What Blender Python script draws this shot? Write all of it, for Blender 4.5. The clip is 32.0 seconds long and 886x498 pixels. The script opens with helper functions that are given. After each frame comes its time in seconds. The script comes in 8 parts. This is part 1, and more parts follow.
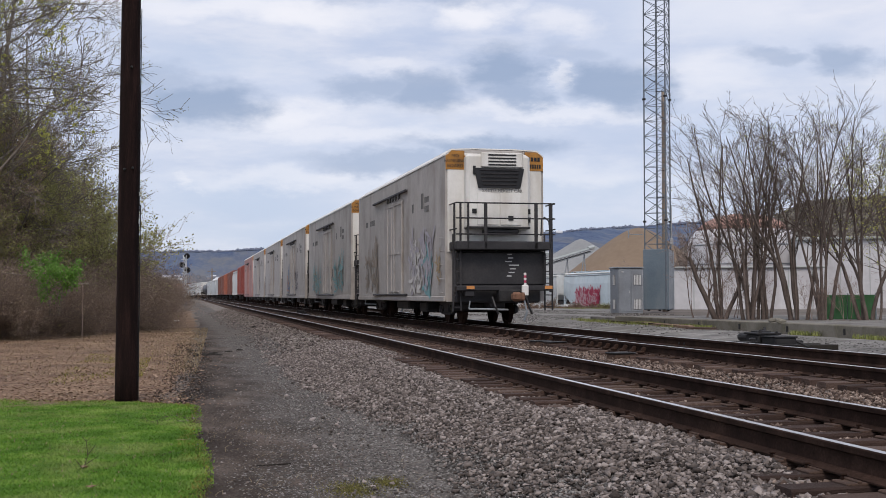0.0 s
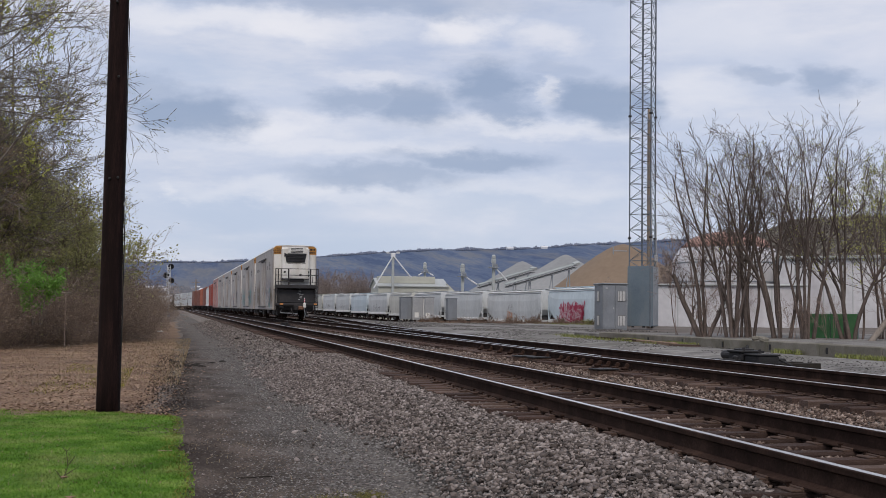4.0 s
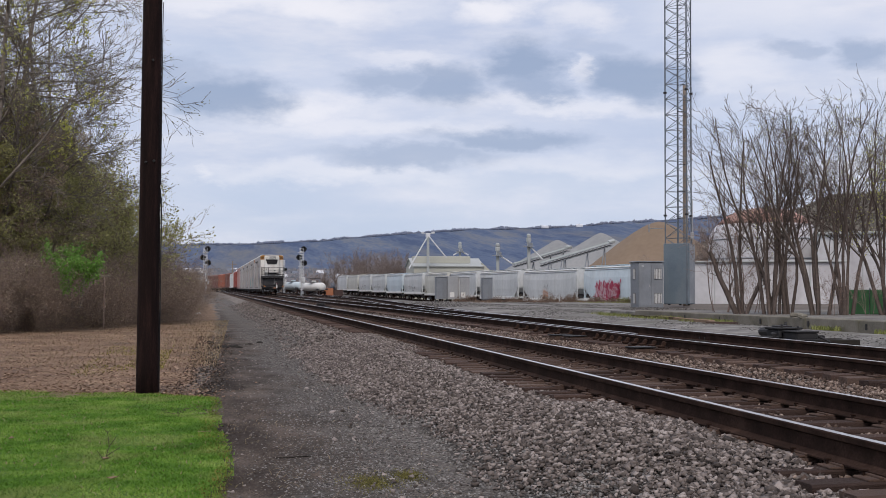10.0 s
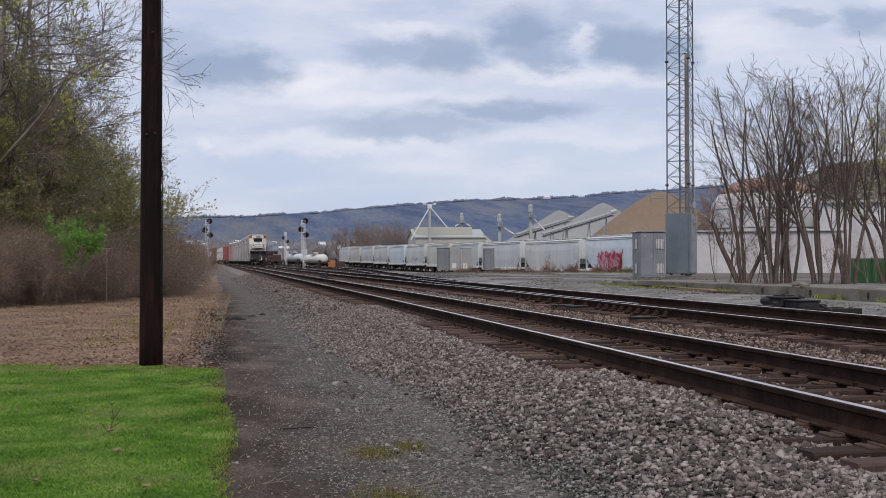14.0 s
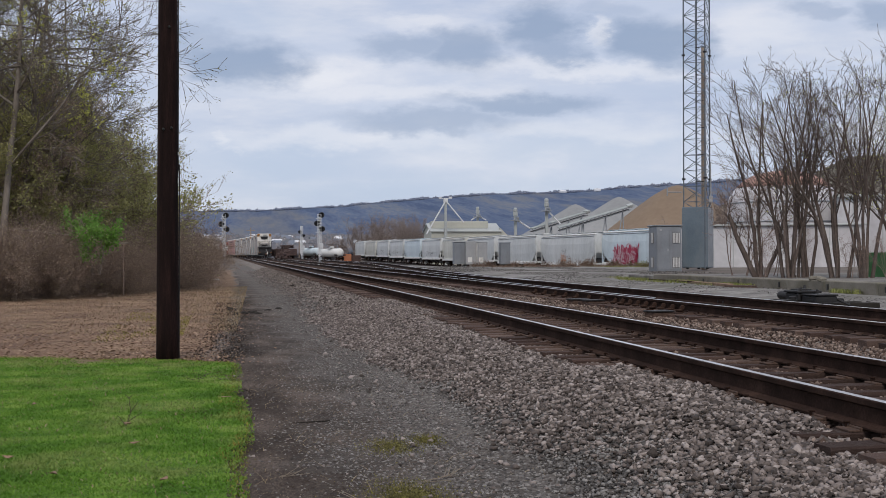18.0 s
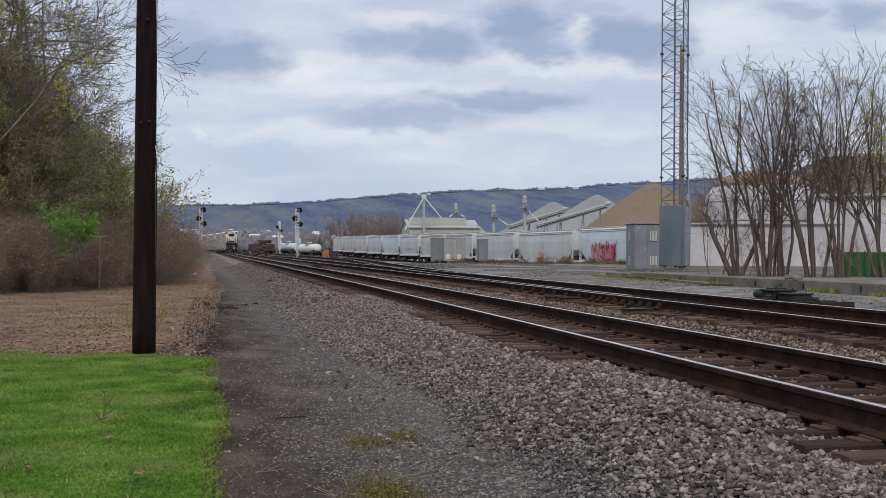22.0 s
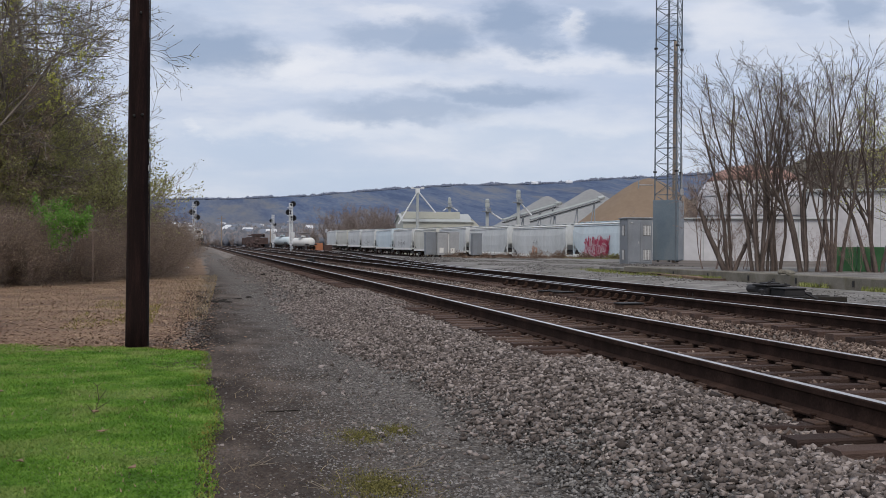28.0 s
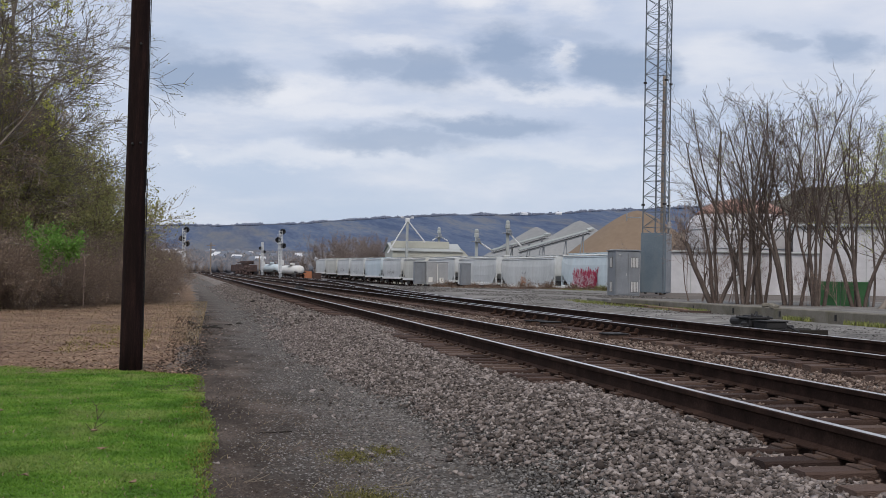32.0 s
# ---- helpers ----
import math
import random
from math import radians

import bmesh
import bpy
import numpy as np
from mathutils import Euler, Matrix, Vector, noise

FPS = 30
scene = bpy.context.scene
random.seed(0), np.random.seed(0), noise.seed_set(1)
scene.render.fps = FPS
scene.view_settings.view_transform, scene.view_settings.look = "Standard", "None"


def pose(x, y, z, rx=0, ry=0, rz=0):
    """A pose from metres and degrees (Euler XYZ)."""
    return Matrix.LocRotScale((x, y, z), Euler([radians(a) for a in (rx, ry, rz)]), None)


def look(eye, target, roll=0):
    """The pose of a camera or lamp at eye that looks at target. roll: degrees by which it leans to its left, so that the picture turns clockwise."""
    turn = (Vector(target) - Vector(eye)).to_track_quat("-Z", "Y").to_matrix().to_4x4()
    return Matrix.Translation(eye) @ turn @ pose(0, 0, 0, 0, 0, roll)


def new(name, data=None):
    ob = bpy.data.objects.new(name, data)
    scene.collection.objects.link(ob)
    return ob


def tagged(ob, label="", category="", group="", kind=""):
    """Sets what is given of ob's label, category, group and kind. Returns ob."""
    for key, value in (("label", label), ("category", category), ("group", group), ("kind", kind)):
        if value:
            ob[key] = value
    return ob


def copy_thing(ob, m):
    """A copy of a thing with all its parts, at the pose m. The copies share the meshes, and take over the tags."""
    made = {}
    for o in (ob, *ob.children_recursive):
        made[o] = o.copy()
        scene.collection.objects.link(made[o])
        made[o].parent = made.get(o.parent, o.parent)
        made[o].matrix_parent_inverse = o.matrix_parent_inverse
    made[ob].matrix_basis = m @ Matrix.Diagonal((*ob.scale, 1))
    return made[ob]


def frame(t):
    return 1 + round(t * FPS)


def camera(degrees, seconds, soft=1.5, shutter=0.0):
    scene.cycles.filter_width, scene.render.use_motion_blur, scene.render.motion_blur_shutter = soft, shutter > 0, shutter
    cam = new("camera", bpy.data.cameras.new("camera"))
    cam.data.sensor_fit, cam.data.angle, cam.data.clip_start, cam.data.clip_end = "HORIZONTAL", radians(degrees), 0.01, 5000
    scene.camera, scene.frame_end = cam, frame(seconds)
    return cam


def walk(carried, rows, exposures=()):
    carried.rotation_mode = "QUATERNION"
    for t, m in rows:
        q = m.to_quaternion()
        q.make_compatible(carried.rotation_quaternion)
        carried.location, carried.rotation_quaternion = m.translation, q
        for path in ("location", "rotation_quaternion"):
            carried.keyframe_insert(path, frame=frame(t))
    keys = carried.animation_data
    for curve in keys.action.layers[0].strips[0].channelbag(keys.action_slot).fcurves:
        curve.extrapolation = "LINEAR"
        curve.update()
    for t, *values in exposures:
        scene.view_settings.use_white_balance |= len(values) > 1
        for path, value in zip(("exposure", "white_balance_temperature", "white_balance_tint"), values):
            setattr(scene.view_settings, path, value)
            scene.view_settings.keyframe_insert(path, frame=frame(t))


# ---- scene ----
cam = camera(40.95, 32.0, soft=0.5)
EYE = 1.5
# seconds, yaw, pitch, roll (degrees), metres stepped back
ROWS = [
    (0, -10.796, 2.405, -0.194, 0),
    (0.5, -9.521, 2.783, -0.118, 0),
    (1, -9.551, 3.716, -0.031, 0),
    (1.5, -9.718, 4.608, -0.044, 0),
    (2, -10.437, 4.342, 0.592, 0),
    (2.5, -10.852, 4.256, 0.414, 0),
    (3, -11.311, 3.332, 0.584, 0),
    (3.5, -11.617, 3.098, 0.554, 0),
    (5.5, -10.501, 3.029, 0.123, 0),
    (6, -10.188, 3.075, -0.101, 0),
    (6.5, -10.130, 2.948, -0.152, 0),
    (7, -10.072, 2.785, -0.207, 0),
    (7.5, -9.945, 2.539, 0.040, 0),
    (8, -9.917, 2.335, -0.164, 0),
    (8.5, -9.914, 2.286, -0.050, 0),
    (9, -9.945, 2.259, 0.296, 0),
    (9.5, -9.933, 2.245, 0.241, 0),
    (10, -9.833, 2.093, 0.005, 0),
    (10.5, -9.824, 1.863, 0.037, 0),
    (11, -9.832, 1.642, 0.127, 0),
    (11.5, -9.865, 1.312, 0.180, 0),
    (12, -9.826, 1.158, 0.276, 0),
    (12.5, -9.849, 1.086, 0.156, 0),
    (13, -9.819, 0.995, -0.001, 0),
    (13.5, -9.772, 0.947, -0.073, 0),
    (14, -9.740, 0.696, -0.322, 0),
    (14.5, -9.735, 0.411, -0.051, 0),
    (16.5, -9.723, 0.346, -0.183, 0),
    (17, -9.654, 0.355, -0.184, 0),
    (17.5, -9.373, 0.397, -0.404, 0),
    (18, -8.974, 0.412, -0.314, 0),
    (18.5, -8.920, 0.415, -0.219, 0),
    (19, -9.165, 0.247, -0.102, 0),
    (19.5, -9.538, 0.187, -0.299, 0),
    (20, -9.627, 0.123, -0.129, 0),
    (20.5, -9.766, 0.100, -0.032, 0),
    (21, -9.906, 0.087, 0.043, 0),
    (21.5, -10.000, 0.202, 0.020, 0),
    (22, -10.036, 0.235, 0.128, 0),
    (22.5, -10.073, 0.326, 0.230, 0),
    (23, -10.182, 0.454, 0.234, 0),
    (23.5, -10.235, 0.705, -0.005, 0),
    (24, -10.161, 0.700, 0.320, 0),
    (24.5, -9.989, 0.536, 0.303, 0),
    (25, -9.916, 0.451, 0.228, 0),
    (25.5, -9.904, 0.193, -0.007, 0),
    (27.5, -10.287, 0.059, 0.124, 0),
    (28, -10.347, -0.051, 0.251, 0),
    (28.5, -10.514, 0.307, 0.403, 0),
    (29, -10.531, 0.844, 0.413, 0),
    (29.5, -10.287, 1.056, -0.331, 0),
    (30, -9.765, 1.154, 0.333, 0),
    (30.5, -9.979, 1.351, 0.655, 0),
    (31, -10.285, 1.437, 0.794, 0.22),
    (31.5, -10.650, 1.416, 1.078, 0.42),
    (32, -10.856, 1.387, 0.989, 0.42),
]


def eye_pose(yaw, pitch, roll, back):
    turn = pose(0, 0, 0, 0, 0, yaw) @ pose(0, 0, 0, 90 + pitch) @ pose(0, 0, 0, 0, 0, roll)
    return Matrix.Translation(Vector((0, 0, EYE)) + turn.to_3x3() @ Vector((0, 0, back))) @ turn


# the film brightens and darkens a little on the way
EXPOSURES = [(t, stops, 6620, tint) for t, stops, tint in ((0, 0.28, 13), (1, 0.26, 13), (2, 0.12, 13), (3, 0.08, 13), (3.5, 0.10, 13), (6, 0.24, 13), (10, 0.23, 14), (14, 0.21, 14), (17, 0.17, 12), (32, 0.17, 11))]
walk(cam, [(t, eye_pose(*r)) for t, *r in ROWS], EXPOSURES)

# ---- light: a bright overcast sky with a thin veil of sun ----
SUN_TURN, SUN_HIGH = 195.0, 50.0


def build_world():
    world = bpy.data.worlds.new("sky")
    scene.world = world
    world.use_nodes = True
    nt = world.node_tree
    nt.nodes.clear()
    n, k = nt.nodes, nt.links
    out = n.new("ShaderNodeOutputWorld")
    sky = n.new("ShaderNodeTexSky")
    sky.sky_type, sky.sun_disc = "NISHITA", False
    sky.sun_elevation, sky.sun_rotation = radians(SUN_HIGH), radians(SUN_TURN)
    bg_sky = n.new("ShaderNodeBackground")
    bg_sky.inputs[1].default_value = 0.12
    k.new(sky.outputs[0], bg_sky.inputs[0])
    tc = n.new("ShaderNodeTexCoord")

    def clouds(scale, detail, rough, sx, sz, off):
        m = n.new("ShaderNodeMapping")
        m.inputs[1].default_value = off
        m.inputs[3].default_value = (sx, sx, sz)
        k.new(tc.outputs["Generated"], m.inputs[0])
        t = n.new("ShaderNodeTexNoise")
        t.inputs["Scale"].default_value, t.inputs["Detail"].default_value, t.inputs["Roughness"].default_value = scale, detail, rough
        k.new(m.outputs[0], t.inputs[0])
        return t.outputs[0]

    def ramp(src, stops):
        r = n.new("ShaderNodeValToRGB")
        r.color_ramp.interpolation = "EASE"
        while len(r.color_ramp.elements) < len(stops):
            r.color_ramp.elements.new(0.5)
        for e, (p, c) in zip(r.color_ramp.elements, stops):
            e.position, e.color = p, (*c, 1)
        k.new(src, r.inputs[0])
        return r.outputs[0]

    def mixed(fac, a, b, kind="MIX"):
        x = n.new("ShaderNodeMix")
        x.data_type, x.blend_type = "RGBA", kind
        if isinstance(fac, float):
            x.inputs[0].default_value = fac
        else:
            k.new(fac, x.inputs[0])
        for i, v in ((6, a), (7, b)):
            if isinstance(v, tuple):
                x.inputs[i].default_value = (*v, 1)
            else:
                k.new(v, x.inputs[i])
        return x.outputs[2]

    # broad veil of cloud, pale and cool
    veil = ramp(clouds(2.4, 6, 0.55, 1.0, 2.8, (0.3, 0.1, 0.0)), [(0.30, (0.40, 0.478, 0.64)), (0.50, (0.50, 0.567, 0.70)), (0.68, (0.655, 0.685, 0.77))])
    streak = ramp(clouds(5.5, 7, 0.6, 1.0, 4.5, (1.3, 2.1, 0.6)), [(0.42, (0, 0, 0)), (0.70, (0.55, 0.55, 0.55))])
    veil = mixed(streak, veil, (0.74, 0.75, 0.79))

    def calc(op, a, c=0.0):
        x = n.new("ShaderNodeMath")
        x.operation = op
        for i, v in enumerate((a, c)):
            if isinstance(v, (int, float)):
                x.inputs[i].default_value = v
            else:
                k.new(v, x.inputs[i])
        return x.outputs[0]

    sep = n.new("ShaderNodeSeparateXYZ")
    k.new(tc.outputs["Generated"], sep.inputs[0])
    ahead = calc("MAXIMUM", sep.outputs[1], 0.05)
    u, v = calc("DIVIDE", sep.outputs[0], ahead), calc("DIVIDE", sep.outputs[2], ahead)
    stretch = n.new("ShaderNodeMapping")
    stretch.inputs[3].default_value = (1.0, 1.0, 2.2)
    k.new(tc.outputs["Generated"], stretch.inputs[0])
    curl = n.new("ShaderNodeTexNoise")
    curl.inputs["Scale"].default_value, curl.inputs["Detail"].default_value, curl.inputs["Roughness"].default_value = 15.0, 7, 0.6
    k.new(stretch.outputs[0], curl.inputs[0])
    parts = n.new("ShaderNodeSeparateColor")
    k.new(curl.outputs["Color"], parts.inputs[0])
    u = calc("ADD", u, calc("MULTIPLY", calc("SUBTRACT", parts.outputs[0], 0.5), 0.12))
    v = calc("ADD", v, calc("MULTIPLY", calc("SUBTRACT", parts.outputs[1], 0.5), 0.044))

    def heap(spots, hard):
        """Soft ragged clouds: (across, up, half width, half height, weight)."""
        total = None
        for u0, v0, a, c, weight in spots:
            du, dv = calc("DIVIDE", calc("SUBTRACT", u, u0), a), calc("DIVIDE", calc("SUBTRACT", v, v0), c)
            d = calc("SQRT", calc("ADD", calc("MULTIPLY", du, du), calc("MULTIPLY", dv, dv)))
            m = n.new("ShaderNodeMapRange")
            m.interpolation_type = "SMOOTHSTEP"
            m.inputs[1].default_value, m.inputs[2].default_value, m.inputs[3].default_value, m.inputs[4].default_value = 1.45, hard, 0.0, weight
            k.new(d, m.inputs[0])
            total = m.outputs[0] if total is None else calc("MAXIMUM", total, m.outputs[0])
        return total

    dark = heap([(-0.015, 0.165, 0.051, 0.02, 0.9), (-0.041, 0.18, 0.029, 0.015, 0.5), (0.123, 0.179, 0.044, 0.012, 0.65), (0.177, 0.179, 0.041, 0.017, 0.8), (0.244, 0.198, 0.041, 0.02, 0.9), (0.262, 0.179, 0.029, 0.012, 0.7), (0.346, 0.19, 0.044, 0.022, 0.9), (0.385, 0.177, 0.029, 0.012, 0.6), (0.231, 0.132, 0.073, 0.01, 0.75), (0.152, 0.116, 0.083, 0.011, 0.6), (0.569, 0.221, 0.034, 0.016, 0.7), (0.503, 0.224, 0.029, 0.007, 0.5), (0.085, 0.272, 0.184, 0.016, 0.6), (0.359, 0.286, 0.058, 0.01, 0.35), (0.307, 0.217, 0.029, 0.01, 0.3)], 0.45)
    faint = heap([(0.028, 0.081, 0.112, 0.022, 0.8), (0.256, 0.093, 0.16, 0.018, 0.8), (0.001, 0.2, 0.073, 0.014, 0.5), (0.438, 0.148, 0.107, 0.011, 0.35), (0.133, 0.056, 0.30, 0.022, 0.85)], 0.0)
    bright = heap([(0.3, 0.197, 0.011, 0.012, 0.7), (0.057, 0.155, 0.053, 0.013, 0.75), (0.095, 0.141, 0.126, 0.008, 0.5), (0.282, 0.164, 0.126, 0.007, 0.55), (0.443, 0.202, 0.053, 0.019, 0.5), (0.066, 0.099, 0.112, 0.009, 0.5), (0.292, 0.108, 0.097, 0.009, 0.35), (-0.026, 0.097, 0.017, 0.006, 0.6), (0.029, 0.241, 0.146, 0.012, 0.8), (0.212, 0.249, 0.044, 0.017, 1.0), (0.292, 0.244, 0.044, 0.011, 0.7), (0.454, 0.26, 0.092, 0.029, 0.5), (0.133, 0.2, 0.044, 0.007, 0.5)], 0.2)
    body = mixed(calc("MULTIPLY", faint, 0.8), veil, (0.41, 0.505, 0.66))
    body = mixed(calc("MULTIPLY", bright, 0.8), body, (0.80, 0.81, 0.84))
    body = mixed(calc("MULTIPLY", dark, 0.95), body, (0.245, 0.325, 0.47))
    bg_cloud = n.new("ShaderNodeBackground")
    k.new(body, bg_cloud.inputs[0])
    bg_cloud.inputs[1].default_value = 1.0
    mix = n.new("ShaderNodeMixShader")
    mix.inputs[0].default_value = 0.93
    k.new(bg_sky.outputs[0], mix.inputs[1])
    k.new(bg_cloud.outputs[0], mix.inputs[2])
    k.new(mix.outputs[0], out.inputs[0])
    lamp = bpy.data.lights.new("sun", "SUN")
    lamp.energy, lamp.angle, lamp.color = 1.65, radians(22), (1.0, 0.93, 0.84)
    ob = new("sun", lamp)
    a, h = radians(SUN_TURN), radians(SUN_HIGH)
    to_sun = Vector((math.sin(a) * math.cos(h), math.cos(a) * math.cos(h), math.sin(h)))
    ob.matrix_world = look((0, 0, 60), Vector((0, 0, 60)) - to_sun)


build_world()

# ---- materials ----


def stuff(name, tones, scale=1.0, rough=0.8, bump=0.0, fine=40.0, metal=0.0, detail=6.0, per="", stain=None, stretch=(1, 1, 1), spec=0.3, span=(0.3, 0.7)):
    """A procedural surface: tones spread by noise at two scales; per: 'object' or 'island' varies them piece by piece; stain: (colour, amount, scale)."""
    m = bpy.data.materials.new(name)
    m.use_nodes = True
    nt = m.node_tree
    n, k = nt.nodes, nt.links
    b = n["Principled BSDF"]
    tc = n.new("ShaderNodeTexCoord")
    mp = n.new("ShaderNodeMapping")
    mp.inputs[3].default_value = stretch
    k.new(tc.outputs["Object"], mp.inputs[0])

    def noise_at(s, d=detail):
        t = n.new("ShaderNodeTexNoise")
        t.inputs["Scale"].default_value, t.inputs["Detail"].default_value, t.inputs["Roughness"].default_value = s, d, 0.6
        k.new(mp.outputs[0], t.inputs[0])
        return t.outputs[0]

    def math_node(op, a, c):
        x = n.new("ShaderNodeMath")
        x.operation = op
        for i, v in enumerate((a, c)):
            if isinstance(v, (int, float)):
                x.inputs[i].default_value = v
            else:
                k.new(v, x.inputs[i])
        return x.outputs[0]

    big, small = noise_at(scale), noise_at(fine, 3)
    value = math_node("ADD", math_node("MULTIPLY", big, 0.65), math_node("MULTIPLY", small, 0.35))
    if per:
        if per == "object":
            src = n.new("ShaderNodeObjectInfo").outputs["Random"]
        else:
            src = n.new("ShaderNodeNewGeometry").outputs["Random Per Island"]
        value = math_node("ADD", math_node("MULTIPLY", value, 0.45), math_node("MULTIPLY", src, 0.55))
        span = (0.15, 0.85)
    r = n.new("ShaderNodeValToRGB")
    while len(r.color_ramp.elements) < len(tones):
        r.color_ramp.elements.new(0.5)
    for i, (e, c) in enumerate(zip(r.color_ramp.elements, tones)):
        e.position, e.color = span[0] + (span[1] - span[0]) * i / max(1, len(tones) - 1), (*c, 1)
    k.new(value, r.inputs[0])
    colour = r.outputs[0]
    if stain:
        sc, amount, ss = stain[:3]
        t = n.new("ShaderNodeTexNoise")
        t.inputs["Scale"].default_value, t.inputs["Detail"].default_value = ss, 8
        mp2 = n.new("ShaderNodeMapping")
        mp2.inputs[3].default_value = stain[3] if len(stain) > 3 else stretch
        k.new(tc.outputs["Object"], mp2.inputs[0])
        k.new(mp2.outputs[0], t.inputs[0])
        rr = n.new("ShaderNodeValToRGB")
        rr.color_ramp.elements[0].position, rr.color_ramp.elements[1].position = 0.5, 0.72
        rr.color_ramp.elements[1].color = (amount, amount, amount, 1)
        k.new(t.outputs[0], rr.inputs[0])
        x = n.new("ShaderNodeMix")
        x.data_type = "RGBA"
        k.new(rr.outputs[0], x.inputs[0])
        k.new(colour, x.inputs[6])
        x.inputs[7].default_value = (*sc, 1)
        colour = x.outputs[2]
    k.new(colour, b.inputs["Base Color"])
    b.inputs["Roughness"].default_value, b.inputs["Metallic"].default_value = rough, metal
    b.inputs["Specular IOR Level"].default_value = spec
    if bump:
        bp = n.new("ShaderNodeBump")
        bp.inputs["Strength"].default_value, bp.inputs["Distance"].default_value = min(1, bump), 0.02 * max(1, bump)
        k.new(value if not per else small, bp.inputs["Height"])
        k.new(bp.outputs[0], b.inputs["Normal"])
    return m


M_EARTH = stuff("earth", [(0.06, 0.05, 0.045), (0.12, 0.10, 0.085), (0.17, 0.15, 0.13)], 0.35, 0.95, 0.6, 14)
M_PATH = stuff("path_gravel", [(0.020, 0.0145, 0.011), (0.056, 0.043, 0.035), (0.13, 0.103, 0.085)], 1.1, 0.95, 0.22, 55, stain=((0.026, 0.019, 0.015), 0.7, 0.8), span=(0.38, 0.62), spec=0.1, stretch=(1.2, 0.4, 1))


def gravel_side(m):
    """Greyer gravel on the track side of the path, with a ragged border that bends with the line."""
    nt = m.node_tree
    n, k = nt.nodes, nt.links
    tc = n.new("ShaderNodeTexCoord")
    sep = n.new("ShaderNodeSeparateXYZ")
    k.new(tc.outputs["Object"], sep.inputs[0])

    def op(kind, a, c):
        x = n.new("ShaderNodeMath")
        x.operation = kind
        for i, v in enumerate((a, c)):
            if isinstance(v, (int, float)):
                x.inputs[i].default_value = v
            else:
                k.new(v, x.inputs[i])
        return x.outputs[0]

    rag = n.new("ShaderNodeTexNoise")
    rag.inputs["Scale"].default_value, rag.inputs["Detail"].default_value = 0.9, 6
    k.new(tc.outputs["Object"], rag.inputs[0])
    along = op("MULTIPLY", op("MAXIMUM", op("SUBTRACT", sep.outputs[1], 14.0), 0.0), 0.035)
    edge = op("ADD", op("ADD", sep.outputs[0], along), op("MULTIPLY", op("SUBTRACT", rag.outputs[0], 0.5), 3.2))
    fade = n.new("ShaderNodeMapRange")
    fade.interpolation_type = "SMOOTHSTEP"
    fade.inputs[1].default_value, fade.inputs[2].default_value, fade.inputs[4].default_value = 0.3, 1.7, 0.85
    k.new(edge, fade.inputs[0])
    grain = n.new("ShaderNodeTexNoise")
    grain.inputs["Scale"].default_value, grain.inputs["Detail"].default_value = 38, 4
    k.new(tc.outputs["Object"], grain.inputs[0])
    grey = n.new("ShaderNodeValToRGB")
    grey.color_ramp.elements[0].position, grey.color_ramp.elements[0].color = 0.38, (0.070, 0.060, 0.053, 1)
    grey.color_ramp.elements[1].position, grey.color_ramp.elements[1].color = 0.66, (0.185, 0.170, 0.157, 1)
    k.new(grain.outputs[0], grey.inputs[0])
    b = n["Principled BSDF"]
    old = b.inputs["Base Color"].links[0].from_socket
    x = n.new("ShaderNodeMix")
    x.data_type = "RGBA"
    k.new(fade.outputs[0], x.inputs[0])
    k.new(old, x.inputs[6])
    k.new(grey.outputs[0], x.inputs[7])
    k.new(x.outputs[2], b.inputs["Base Color"])


gravel_side(M_PATH)
M_BALLAST = stuff("ballast_bed", [(0.060, 0.050, 0.043), (0.150, 0.128, 0.110), (0.27, 0.234, 0.203)], 1.2, 0.95, 1.0, 22, stain=((0.06, 0.042, 0.034), 0.6, 0.8), span=(0.36, 0.64))
M_STONE = stuff("crushed_stone", [(0.020, 0.0155, 0.0135), (0.100, 0.082, 0.073), (0.196, 0.163, 0.148), (0.41, 0.358, 0.332)], 6, 0.9, 0.3, 60, per="island")
M_PEBBLE = stuff("pebble", [(0.026, 0.023, 0.022), (0.088, 0.081, 0.076), (0.30, 0.285, 0.27)], 6, 0.9, 0.2, 60, per="island")
M_LAWN = stuff("lawn_soil", [(0.050, 0.110, 0.014), (0.080, 0.160, 0.020), (0.15, 0.225, 0.05)], 1.4, 0.95, 1.0, 120)
M_GRASS = stuff("grass_blade", [(0.070, 0.160, 0.020), (0.115, 0.245, 0.028), (0.18, 0.330, 0.045), (0.33, 0.43, 0.11)], 1.5, 0.7, 0, 30, span=(0.36, 0.64), stain=((0.34, 0.37, 0.13), 0.75, 1.1))
M_LITTER = stuff("leaf_litter", [(0.082, 0.046, 0.029), (0.18, 0.112, 0.070), (0.29, 0.20, 0.125)], 0.6, 0.95, 0.8, 24, stain=((0.055, 0.036, 0.025), 0.7, 0.7), span=(0.36, 0.64))
M_LEAF_DRY = stuff("dry_leaf", [(0.105, 0.060, 0.040), (0.18, 0.108, 0.072), (0.26, 0.168, 0.110), (0.42, 0.31, 0.22)], 0.7, 0.85, 0, 30, per="island")
M_RAIL = stuff("rusty_rail", [(0.011, 0.0065, 0.005), (0.030, 0.0175, 0.0135), (0.066, 0.039, 0.029)], 3, 0.9, 0.3, 50, spec=0.08)
M_HEAD = stuff("polished_rail_head", [(0.66, 0.62, 0.60), (0.82, 0.79, 0.77)], 2, 0.28, 0, 60, metal=1.0)
